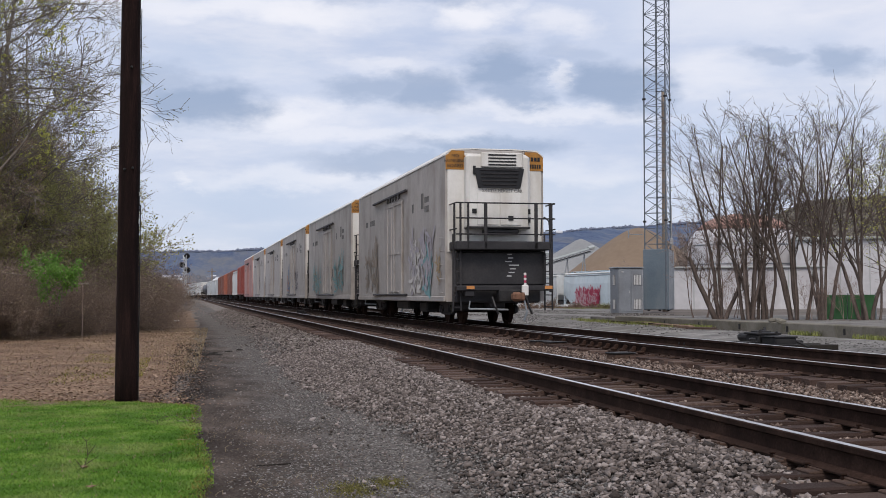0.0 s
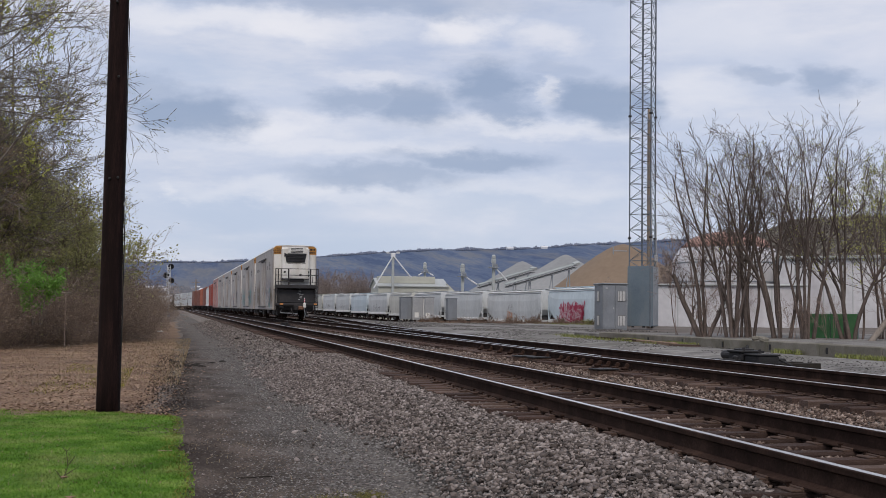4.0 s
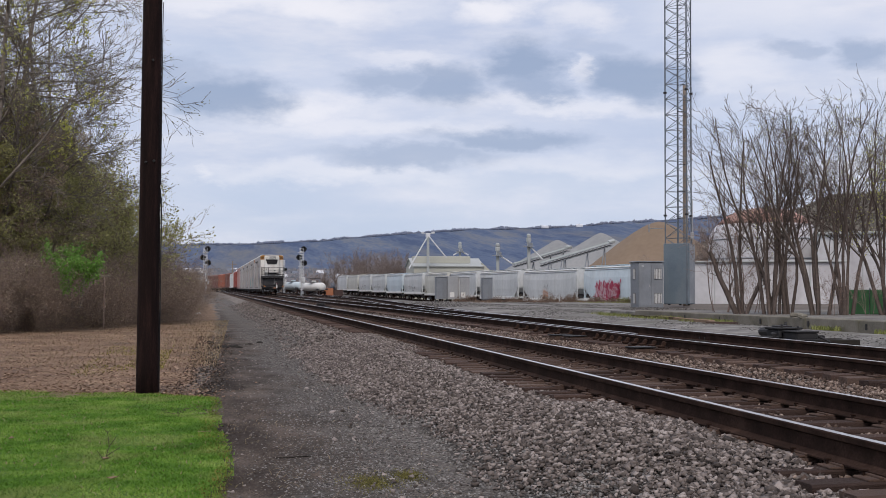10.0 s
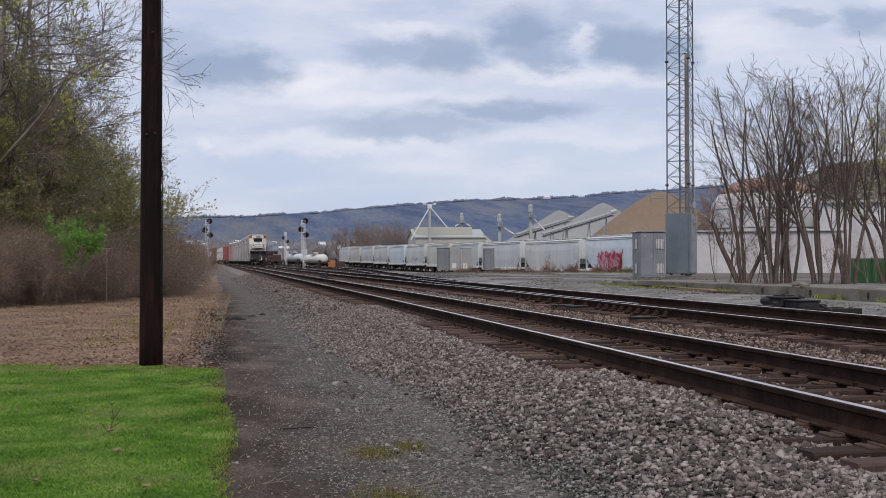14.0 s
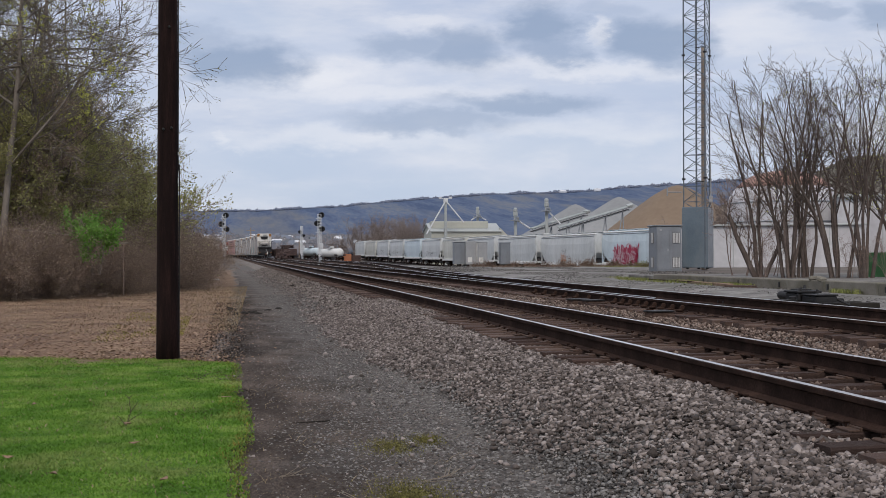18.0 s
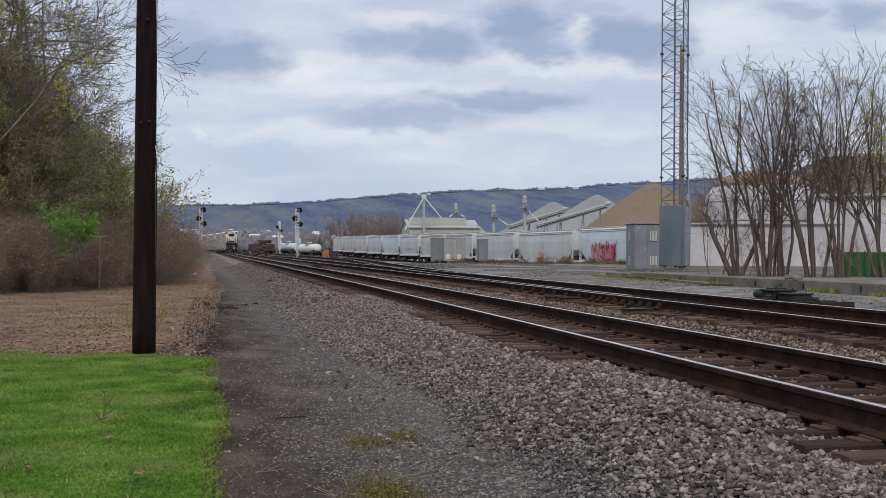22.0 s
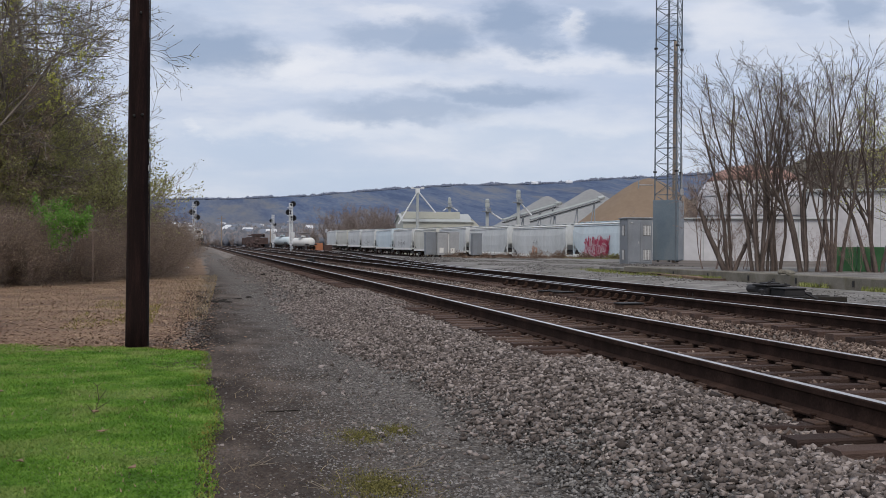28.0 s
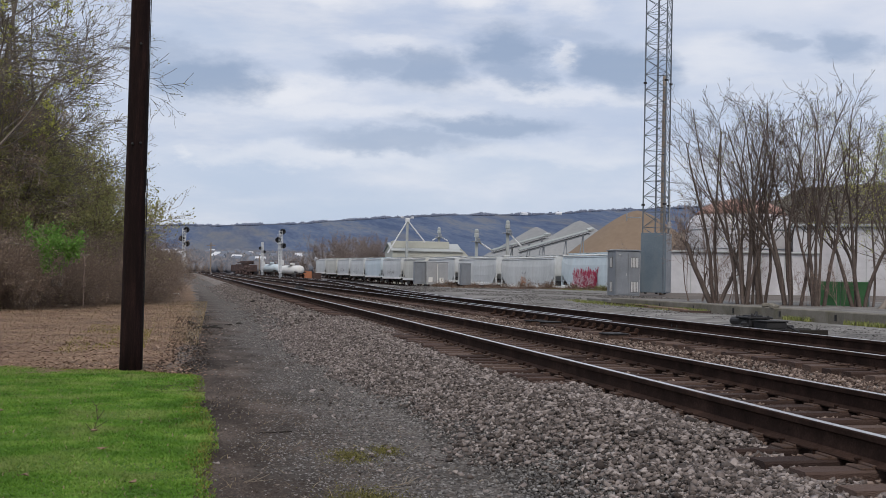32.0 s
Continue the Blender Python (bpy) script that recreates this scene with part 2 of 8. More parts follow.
M_TIE = stuff("weathered_tie", [(0.030, 0.018, 0.0145), (0.072, 0.044, 0.035), (0.145, 0.100, 0.080)], 4, 0.92, 0.7, 40, per="object", stretch=(1, 6, 6))
M_TIE_FAR = stuff("weathered_tie_far", [(0.036, 0.023, 0.019), (0.075, 0.050, 0.041), (0.125, 0.09, 0.074)], 2, 0.92, 0, 40, per="island")
M_PLATE = stuff("rusty_plate", [(0.036, 0.023, 0.018), (0.075, 0.046, 0.034), (0.12, 0.078, 0.058)], 9, 0.85, 0.3, 60)
M_IRON = stuff("dark_iron", [(0.010, 0.0095, 0.010), (0.021, 0.020, 0.0205), (0.036, 0.034, 0.034)], 5, 0.6, 0.2, 50)
M_POLE = stuff("creosoted_pole", [(0.0045, 0.0028, 0.0027), (0.0125, 0.0065, 0.006), (0.034, 0.017, 0.0145)], 2.2, 0.85, 0.6, 26, stretch=(5, 5, 0.5), spec=0.1)
M_CONCRETE = stuff("weathered_concrete", [(0.10, 0.092, 0.074), (0.175, 0.16, 0.132), (0.26, 0.24, 0.205)], 0.9, 0.93, 0.5, 26, stain=((0.09, 0.085, 0.05), 0.7, 1.4))
M_GALV = stuff("galvanised_steel", [(0.20, 0.22, 0.24), (0.27, 0.29, 0.31), (0.35, 0.37, 0.39)], 1.5, 0.5, 0.05, 30, metal=0.3)

# ---- mesh helpers ----


class Shape:
    """Gathers vertices and faces of one mesh."""

    def __init__(self):
        self.v, self.f, self.mi = [], [], []

    def add(self, verts, faces, mi=0):
        o = len(self.v)
        self.v.extend(tuple(p) for p in verts)
        self.f.extend(tuple(i + o for i in q) for q in faces)
        self.mi.extend([mi] * len(faces))
        return self

    def box(self, c, s, turn=None, bevel=0.0, mi=0):
        """A box about c of size s, its long edges chamfered by bevel."""
        hx, hy, hz = s[0] / 2, s[1] / 2, s[2] / 2
        b = min(bevel, hx * 0.9, hy * 0.9, hz * 0.9)
        if b <= 0:
            vs = [(x, y, z) for z in (-hz, hz) for x, y in ((-hx, -hy), (hx, -hy), (hx, hy), (-hx, hy))]
            fs = [(3, 2, 1, 0), (4, 5, 6, 7)] + [(i, (i + 1) % 4, (i + 1) % 4 + 4, i + 4) for i in range(4)]
        else:
            def ring(ix, iy, z):
                return [(-ix + b, -iy, z), (ix - b, -iy, z), (ix, -iy + b, z), (ix, iy - b, z), (ix - b, iy, z), (-ix + b, iy, z), (-ix, iy - b, z), (-ix, -iy + b, z)]
            vs = ring(hx - b, hy - b, -hz) + ring(hx, hy, -hz + b) + ring(hx, hy, hz - b) + ring(hx - b, hy - b, hz)
            fs = [tuple(range(7, -1, -1)), tuple(range(24, 32))]
            for r in range(3):
                fs += [(r * 8 + i, r * 8 + (i + 1) % 8, r * 8 + 8 + (i + 1) % 8, r * 8 + 8 + i) for i in range(8)]
        m = Matrix.Translation(c) @ (turn.to_4x4() if turn else Matrix())
        return self.add([m @ Vector(p) for p in vs], fs, mi)

    def tube(self, a, b, r0, r1=None, n=8, caps=True, mi=0):
        a, b = Vector(a), Vector(b)
        r1 = r0 if r1 is None else r1
        d = (b - a).normalized()
        u = d.orthogonal().normalized()
        w = d.cross(u)
        vs = []
        for p, r in ((a, r0), (b, r1)):
            vs += [p + (u * math.cos(2 * math.pi * i / n) + w * math.sin(2 * math.pi * i / n)) * r for i in range(n)]
        fs = [(i, (i + 1) % n, (i + 1) % n + n, i + n) for i in range(n)]
        if caps:
            fs += [tuple(range(n - 1, -1, -1)), tuple(range(n, 2 * n))]
        return self.add(vs, fs, mi)

    def sweep(self, profile, frames, mi=0, closed=True, caps=True):
        """profile: (x, z) points; frames: matrices along the way."""
        n = len(profile)
        vs = [m @ Vector((x, 0, z)) for m in frames for x, z in profile]
        fs = []
        last = n if closed else n - 1
        for r in range(len(frames) - 1):
            fs += [(r * n + i, r * n + (i + 1) % n, r * n + n + (i + 1) % n, r * n + n + i) for i in range(last)]
        if caps and closed:
            e = (len(frames) - 1) * n
            fs += [tuple(range(n - 1, -1, -1)), tuple(range(e, e + n))]
        return self.add(vs, fs, mi)

    def lathe(self, profile, n=16, at=(0, 0, 0), axis=None, mi=0):
        """profile: (radius, height) points turned about z, or about axis."""
        m = Matrix.Translation(at) @ (Vector((0, 0, 1)).rotation_difference(Vector(axis)).to_matrix().to_4x4() if axis else Matrix())
        vs = [m @ Vector((r * math.cos(2 * math.pi * i / n), r * math.sin(2 * math.pi * i / n), z)) for r, z in profile for i in range(n)]
        fs = [(q * n + i, q * n + (i + 1) % n, q * n + n + (i + 1) % n, q * n + n + i) for q in range(len(profile) - 1) for i in range(n)]
        e = (len(profile) - 1) * n
        fs += [tuple(range(n - 1, -1, -1)), tuple(range(e, e + n))]
        return self.add(vs, fs, mi)

    def mesh(self, name, *mats, smooth=False):
        me = bpy.data.meshes.new(name)
        me.from_pydata(self.v, [], self.f)
        for m in mats:
            me.materials.append(m)
        if len(mats) > 1:
            me.polygons.foreach_set("material_index", self.mi)
        if smooth:
            me.polygons.foreach_set("use_smooth", [True] * len(me.polygons))
        me.update()
        return me


def part(name, shape, material, parent, label="", at=None, smooth=False):
    """One mesh object under a thing or under a part; shape: a Shape or a ready mesh."""
    me = shape if isinstance(shape, bpy.types.Mesh) else shape.mesh(name, *(material if isinstance(material, (list, tuple)) else (material,)), smooth=smooth)
    ob = new(name, me)
    ob.parent = parent
    if at is not None:
        ob.matrix_basis = at
    return tagged(ob, label)


def thing(name, label, category, m=None, group="", kind="", mesh=None):
    ob = new(name, mesh)
    if m is not None:
        ob.matrix_basis = m
    return tagged(ob, label, category, group, kind)


def quick_mesh(name, verts, faces, material, smooth=False):
    """verts (n, 3) and faces (m, k) as arrays of one polygon size."""
    verts, faces = np.asarray(verts, np.float32), np.asarray(faces, np.int32)
    me = bpy.data.meshes.new(name)
    me.vertices.add(len(verts))
    me.vertices.foreach_set("co", verts.ravel())
    m, k = faces.shape
    me.loops.add(m * k)
    me.loops.foreach_set("vertex_index", faces.ravel())
    me.polygons.add(m)
    me.polygons.foreach_set("loop_start", np.arange(0, m * k, k, dtype=np.int32))
    me.polygons.foreach_set("loop_total", np.full(m, k, np.int32))
    me.materials.append(material)
    if smooth:
        me.polygons.foreach_set("use_smooth", np.ones(m, bool))
    me.update(calc_edges=True)
    me.validate()
    return me


# ---- lie of the land ----


def soft_ramp(y, start, width):
    """Zero before start, then rising one to one, with a rounded bend."""
    d = (y - start) / width
    return width * np.log1p(np.exp(np.clip(d, -40, 40))) if np.ndim(y) else width * math.log1p(math.exp(max(-40, min(40, d))))


def shift(y):
    """How far the tracks have swung left at y."""
    far = np.maximum(0, y - 275.0) if np.ndim(y) else max(0.0, y - 275.0)
    return 0.0267 * (soft_ramp(y, 27.0, 7.0)) + far * far / 1430.0


def rise(y):
    return 0.0040 * soft_ramp(y, 25.0, 8.0)


def smooth_step(a, b, x):
    t = np.clip((x - a) / (b - a), 0, 1)
    return t * t * (3 - 2 * t)


RAIL_A, RAIL_B = 0.58, 0.63        # heights of the rail heads
TRACK_A, TRACK_B = 4.645, 8.70     # offsets of the track centres
GAUGE = 1.51                       # between head centres


def lane(offset, y):
    """Track two draws a little nearer to track one beyond the turnout."""
    return offset - (0.42 * float(smooth_step(28.0, 80.0, y)) if offset > 7.0 else 0.0)


def ground_z(x, y):
    """Ground height: path, ballast shoulder, track bed, yard."""
    u = x + shift(np.minimum(y, 1000.0))
    bed = 0.315 * smooth_step(1.75, 3.05, u) + 0.05 * smooth_step(6.2, 7.0, u)
    bed = bed - 0.05 * smooth_step(10.3, 12.0, u) + 0.14 * smooth_step(12.2, 14.5, u)
    low = smooth_step(92, 112, y) * smooth_step(16, 30, u)
    dip = 0.0093 * (np.clip(y, 116.0, 290.0) - 116.0) - 0.81
    return rise(np.minimum(y, 1000.0)) * (1 - low) + bed * (1 - low) + dip * low

# ---- ground ----


def graded(a, b, fine_a, fine_b, step, far_steps):
    """Positions from a to b, evenly spaced between fine_a and fine_b and widening beyond."""
    mid = np.arange(fine_a, fine_b, step)
    up = fine_b + (b - fine_b) * (np.linspace(0, 1, far_steps) ** 3)
    down = fine_a + (a - fine_a) * (np.linspace(0, 1, far_steps) ** 3)
    return np.concatenate([down[::-1][:-1], mid, up])


def land_sheet():
    xs = graded(-3500, 3500, -30, 60, 0.5, 26)
    ys = graded(-900, 4200, -6, 130, 1.0, 40)
    gx, gy = np.meshgrid(xs, ys)
    gz = ground_z(gx, gy) - 0.03
    v = np.stack([gx, gy, gz], -1).reshape(-1, 3)
    w, h = len(xs), len(ys)
    i = (np.arange(h - 1)[:, None] * w + np.arange(w - 1)[None]).ravel()
    f = np.stack([i, i + 1, i + w + 1, i + w], 1)
    thing("ground", "bare dark earth and cinder ground beside the railway", "ground", kind="structure", mesh=quick_mesh("ground", v, f, M_EARTH, True))


def wobble(y, seed, amount, scale):
    return amount * np.array([noise.noise((seed, float(q) * scale, 0.3)) + 0.5 * noise.noise((seed + 9, float(q) * scale * 3.1, 0.7)) for q in np.atleast_1d(y)])


def strip(name, label, category, ys, left, right, lift, material, columns=10):
    """A sheet that follows the land between two lines left(y) and right(y)."""
    l, r = left(ys), right(ys)
    t = np.linspace(0, 1, columns)
    gx = l[:, None] * (1 - t) + r[:, None] * t
    gy = np.repeat(ys[:, None], columns, 1)
    edge = np.minimum(1, 8 * np.minimum(t, 1 - t))[None]
    gz = ground_z(gx, gy) - 0.03 + lift * edge
    v = np.stack([gx, gy, gz], -1).reshape(-1, 3)
    h = len(ys)
    i = (np.arange(h - 1)[:, None] * columns + np.arange(columns - 1)[None]).ravel()
    f = np.stack([i, i + 1, i + columns + 1, i + columns], 1)
    return thing(name, label, category, kind="structure", mesh=quick_mesh(name, v, f, material, True))


land_sheet()
YS = np.concatenate([np.arange(-4, 60, 0.4), np.arange(60, 420, 3.0), np.arange(420, 1000, 12.0)])
strip("gravel_path", "dark cinder and gravel access path beside the track", "path", YS,
      lambda y: -0.5 + 0.011 * np.clip(y - 19, 0, 30) - shift(y) * 0.8 + wobble(y, 3, 0.5, 0.25), lambda y: 2.3 - shift(y) + 0 * y, 0.035, M_PATH, 14)
strip("ballast", "grey crushed stone ballast bed under the tracks", "ballast", YS,
      lambda y: 2.0 - shift(y) + wobble(y, 5, 0.25, 0.3), lambda y: 11.6 - shift(y) + wobble(y, 7, 0.3, 0.2), 0.022, M_BALLAST, 40)


def lawn_edge(y):
    """The lawn's ragged border along the path."""
    return np.interp(y, (4, 8, 9.1, 9.9, 10.8, 12, 13.4, 15.5, 17, 21), (-0.05, -0.12, -0.16, -0.08, -0.04, -0.12, -0.19, -0.26, -0.34, -0.9)) + wobble(y, 11, 0.07, 0.8)


def lawn_end(x):
    """The lawn's far border."""
    return 17.0 + 1.0 * smooth_step(0.3, 1.3, -x) + 0.30 * np.clip(-1.3 - x, 0, 40) ** 0.9 + wobble(x, 13, 0.12, 0.9)


def lawn_sheet():
    n, v, f = 48, [], []
    xs = -0.05 - np.linspace(0, 1, 60) ** 1.6 * 26
    for a in range(len(xs)):
        far = float(lawn_end(np.array([xs[a]]))[0])
        for b in range(n):
            y = -3 + (far + 3) * b / (n - 1)
            x = xs[a] + float(lawn_edge(np.array([y]))[0]) * (1 - a / 60)
            z = 0.014 + 0.03 * noise.noise((x * 0.7, y * 0.7, 2)) - (0.04 if a == 0 or b == n - 1 else 0)
            v.append((x, y, z))
    for a in range(len(xs) - 1):
        f += [(a * n + b, a * n + b + 1, a * n + n + b + 1, a * n + n + b) for b in range(n - 1)]
    return thing("lawn", "bright green mown lawn with a ragged edge", "lawn", kind="structure", mesh=quick_mesh("lawn", v, f, M_LAWN, True))


lawn_sheet()
strip("leaf_litter_ground", "brown ground covered in dry leaves before the woods", "ground", np.arange(17, 120, 0.6),
      lambda y: -16 - 0.0 * y, lambda y: -0.75 + 0.016 * np.clip(y - 17, 0, 28) - shift(y) * 0.8 + wobble(y, 17, 0.35, 0.35), 0.036, M_LITTER, 16)

# ---- tracks ----


def track_frame(offset, y, z, roll=0.0):
    e = 0.5
    dx = -(shift(y + e) - shift(y - e)) / (2 * e)
    dz = (rise(y + e) - rise(y - e)) / (2 * e)
    return Matrix.Translation((lane(offset, y) - shift(y), y, z + rise(y))) @ pose(0, 0, 0, math.degrees(dz), roll, -math.degrees(math.atan(dx)))


RAIL_FOOT = [(-0.076, -0.186), (0.076, -0.186), (0.076, -0.175), (0.012, -0.150), (0.009, -0.055), (0.036, -0.042), (0.037, -0.008), (0.030, -0.0015),
             (-0.030, -0.0015), (-0.037, -0.008), (-0.036, -0.042), (-0.009, -0.055), (-0.012, -0.150), (-0.076, -0.175)]
RAIL_TOP = [(-0.024, -0.0013), (0.024, -0.0013), (0.020, 0.0030), (-0.020, 0.0030)]
WAY_YS = np.concatenate([np.arange(-6, 60, 1.5), np.arange(60, 300, 5.0), np.arange(300, 1000, 10.0)])


def rail(frames, parent, label="rusty steel rail with a polished head"):
    r = part("rail", Shape().sweep(RAIL_FOOT, frames), M_RAIL, parent, label)
    part("rail_head", Shape().sweep(RAIL_TOP, frames), M_HEAD, r, "bright worn running surface")


def tie_mesh(length, seed):
    rnd = random.Random(seed)
    s = Shape()
    n = 7
    ring = []
    for i in range(n):
        x = -length / 2 + length * i / (n - 1)
        j = [rnd.uniform(-0.008, 0.008) for _ in range(4)]
        ring.append([(x, -0.108 + j[0], -0.17), (x, 0.108 + j[1], -0.17), (x, 0.108 + j[1], -0.012 + j[2]), (x, 0.098, j[3] * 0.7), (x, -0.098, j[2] * 0.7), (x, -0.108 + j[0], -0.012 + j[3])])
    vs = [p for q in ring for p in q]
    fs = [(a * 6 + b, a * 6 + (b + 1) % 6, a * 6 + 6 + (b + 1) % 6, a * 6 + 6 + b) for a in range(n - 1) for b in range(6)]
    fs += [(5, 4, 3, 2, 1, 0), tuple(range((n - 1) * 6, n * 6))]
    return s.add(vs, fs).mesh("tie", M_TIE)


TIE_MESHES = [tie_mesh(2.6, i) for i in range(5)]
LONG_TIES = [tie_mesh(3.6, 20 + i) for i in range(3)]
PLATE_MESH = Shape().box((0, 0, 0.009), (0.36, 0.19, 0.02), bevel=0.006).box((0.095, 0, 0.022), (0.03, 0.19, 0.018), bevel=0.004).box((-0.095, 0, 0.022), (0.03, 0.19, 0.018), bevel=0.004).mesh("tie_plate", M_PLATE)
SPIKE = Shape().box((0, 0, 0.02), (0.016, 0.016, 0.06)).box((0.008, 0, 0.05), (0.042, 0.032, 0.016), bevel=0.005).mesh("spike", M_RAIL)


def ties(parent, offset, height, first, last, near_last, parts_budget, label, extra=lambda y: 0.0):
    """Ties from first to last; those up to near_last are pieces of their own, with plates and spikes where they lie close."""
    rnd = random.Random(int(offset * 100))
    far = Shape()
    y, made = first, 0
    while y < last:
        yy = y + rnd.uniform(-0.05, 0.05)
        m = track_frame(offset + rnd.uniform(-0.05, 0.05), yy, height - 0.20 + rnd.uniform(-0.012, 0.004)) @ pose(0, 0, 0, 0, 0, rnd.uniform(-1.6, 1.6))
        longer = extra(yy)
        if yy < near_last and made < parts_budget:
            me = rnd.choice(LONG_TIES if longer else TIE_MESHES)
            t = part("tie", me, None, parent, at=m @ pose(longer, 0, 0))
            made += 1
            if yy < 34:
                for side in (-1, 1):
                    p = part("tie_plate", PLATE_MESH, None, t, at=pose(side * GAUGE / 2 - longer, 0, 0.0))
                    if yy < 22:
                        for sx, sy in ((-0.125, 0.06), (0.125, -0.06)):
                            q = part("spike", SPIKE, None, t, at=pose(side * GAUGE / 2 - longer + sx, sy, 0.0, 0, 0, 0 if sx < 0 else 180))
        else:
            far.box(m @ Vector((longer, 0, -0.085)), (3.6 if longer else 2.6, 0.215, 0.17), m.to_3x3())
        y += 0.50
    if far.v:
        ob = part("far_ties", far, M_TIE_FAR, parent, label)
        ob["kind"] = "stuff"


def main_track(name, label, offset, height, right_lift, extra=lambda y: 0.0, right_from=-6):
    t = thing(name, label, "railway track", kind="structure")
    for side, lift in ((-1, 0.0), (1, right_lift)):
        ys = WAY_YS
        rail([track_frame(offset + side * GAUGE / 2, float(y), height + lift) for y in ys], t)
    ties(t, offset, height + right_lift * 0.5, 4.6 - 0.5 * 20, 300, 66, 130, "row of weathered wooden ties", extra)
    return t


def turnout_extra(y):
    return 0.45 if 22 < y < 62 else 0.0


TRACK_1 = main_track("railway_track_1", "main line track with rusty rails on weathered wooden ties", TRACK_A, RAIL_A, 0.0)
TRACK_2 = main_track("railway_track_2", "second main line track with a turnout", TRACK_B, RAIL_B, 0.04, turnout_extra)


def branch(y):
    """Offset of the diverging track's centre from track two."""
    d = max(0.0, y - 26.0)
    return min(d * d / 460.0, 0.075 * max(0.0, d - 17.2)) if d > 34.5 else d * d / 920.0


def siding_track():
    t = thing("railway_track_3", "diverging siding track with dull rusty rails", "railway track", kind="structure")
    ys = np.concatenate([np.arange(23, 90, 1.5), np.arange(90, 330, 8.0)])
    for side in (-1, 1):
        rows = [track_frame(TRACK_B + 0.10 + min(branch(float(y)), 4.4 + 0.006 * y) + side * GAUGE / 2, float(y), RAIL_B + 0.02) for y in ys]
        rail(rows, t)
    far = Shape()
    y = 62.0
    while y < 300:
        m = track_frame(TRACK_B + 0.10 + min(branch(y), 4.4 + 0.006 * y), y, RAIL_B - 0.22)
        far.box(m @ Vector((0, 0, -0.085)), (2.6, 0.215, 0.17), m.to_3x3())
        y += 0.52
    part("far_ties", far, M_TIE_FAR, t, "row of weathered wooden ties")["kind"] = "stuff"


siding_track()


def turnout_fittings():
    """Rail braces and slide plates at the switch points of track two."""
    brace = Shape().box((-0.14, 0, -0.15), (0.13, 0.09, 0.06), bevel=0.02).box((-0.09, 0, -0.10), (0.08, 0.06, 0.10), Matrix.Rotation(0.5, 3, "Y"), bevel=0.015).mesh("rail_brace", M_RAIL)
    plate = Shape().box((0.05, 0, -0.192), (0.62, 0.17, 0.022), bevel=0.004).mesh("slide_plate", M_RAIL)
    for i in range(24):
        y = 21.0 + 0.5 * i
        for s, lift in ((-1, 0.0), (1, 0.04)):
            m = track_frame(TRACK_B + s * GAUGE / 2, y, RAIL_B + lift) @ pose(0, 0, 0, 0, 0, 0 if s < 0 else 180)
            part("slide_plate", plate, None, TRACK_2, at=m)
            if i % 2 == 0 or i < 9:
                part("rail_brace", brace, None, TRACK_2, at=m)
    for y in (22.6, 23.6):
        m = track_frame(TRACK_B, y, RAIL_B - 0.16)
        part("switch_rod", Shape().tube((-0.8, 0, 0), (2.3, 0, 0.0), 0.025, n=6), M_IRON, TRACK_2, "steel switch rod", at=m)
    for x, y in ((7.35, 26.6), (7.5, 25.9), (7.2, 20.6)):
        b = thing("junction_box", "small rusty iron junction box in the ballast", "junction box", pose(x, y, float(ground_z(np.array(x), np.array(y))), 0, 0, 14))
        part("case", Shape().box((0, 0, 0.05), (0.42, 0.30, 0.14), bevel=0.02), M_PLATE, b)
        part("lid", Shape().box((0, 0, 0.13), (0.46, 0.34, 0.03), bevel=0.01), M_IRON, b)


turnout_fittings()

# ---- loose cover: stones, grass, leaves ----
RNG = np.random.default_rng(7)
ICO_V = np.array([(0, 0.53, 0.85), (0, -0.53, 0.85), (0, 0.53, -0.85), (0, -0.53, -0.85), (0.53, 0.85, 0), (-0.53, 0.85, 0), (0.53, -0.85, 0), (-0.53, -0.85, 0), (0.85, 0, 0.53), (0.85, 0, -0.53), (-0.85, 0, 0.53), (-0.85, 0, -0.53)], np.float32)
ICO_F = np.array([(0, 1, 8), (0, 10, 1), (2, 9, 3), (2, 3, 11), (4, 0, 8), (4, 8, 9), (4, 9, 2), (4, 2, 5), (4, 5, 0), (5, 10, 0), (5, 11, 10), (5, 2, 11), (6, 8, 1), (6, 9, 8), (6, 3, 9), (6, 7, 3), (6, 1, 7), (7, 1, 10), (7, 10, 11), (7, 11, 3)], np.int32)
OCT_V = np.array([(1, 0, 0), (-1, 0, 0), (0, 1, 0), (0, -1, 0), (0, 0, 1), (0, 0, -1)], np.float32)
OCT_F = np.array([(0, 2, 4), (2, 1, 4), (1, 3, 4), (3, 0, 4), (2, 0, 5), (1, 2, 5), (3, 1, 5), (0, 3, 5)], np.int32)


def turns(n):
    """Random rotations as (n, 3, 3)."""
    q = RNG.normal(size=(n, 4))
    q /= np.linalg.norm(q, axis=1, keepdims=True)
    w, x, y, z = q.T
    return np.stack([1 - 2 * (y * y + z * z), 2 * (x * y - z * w), 2 * (x * z + y * w), 2 * (x * y + z * w), 1 - 2 * (x * x + z * z), 2 * (y * z - x * w), 2 * (x * z - y * w), 2 * (y * z + x * w), 1 - 2 * (x * x + y * y)], 1).reshape(n, 3, 3)


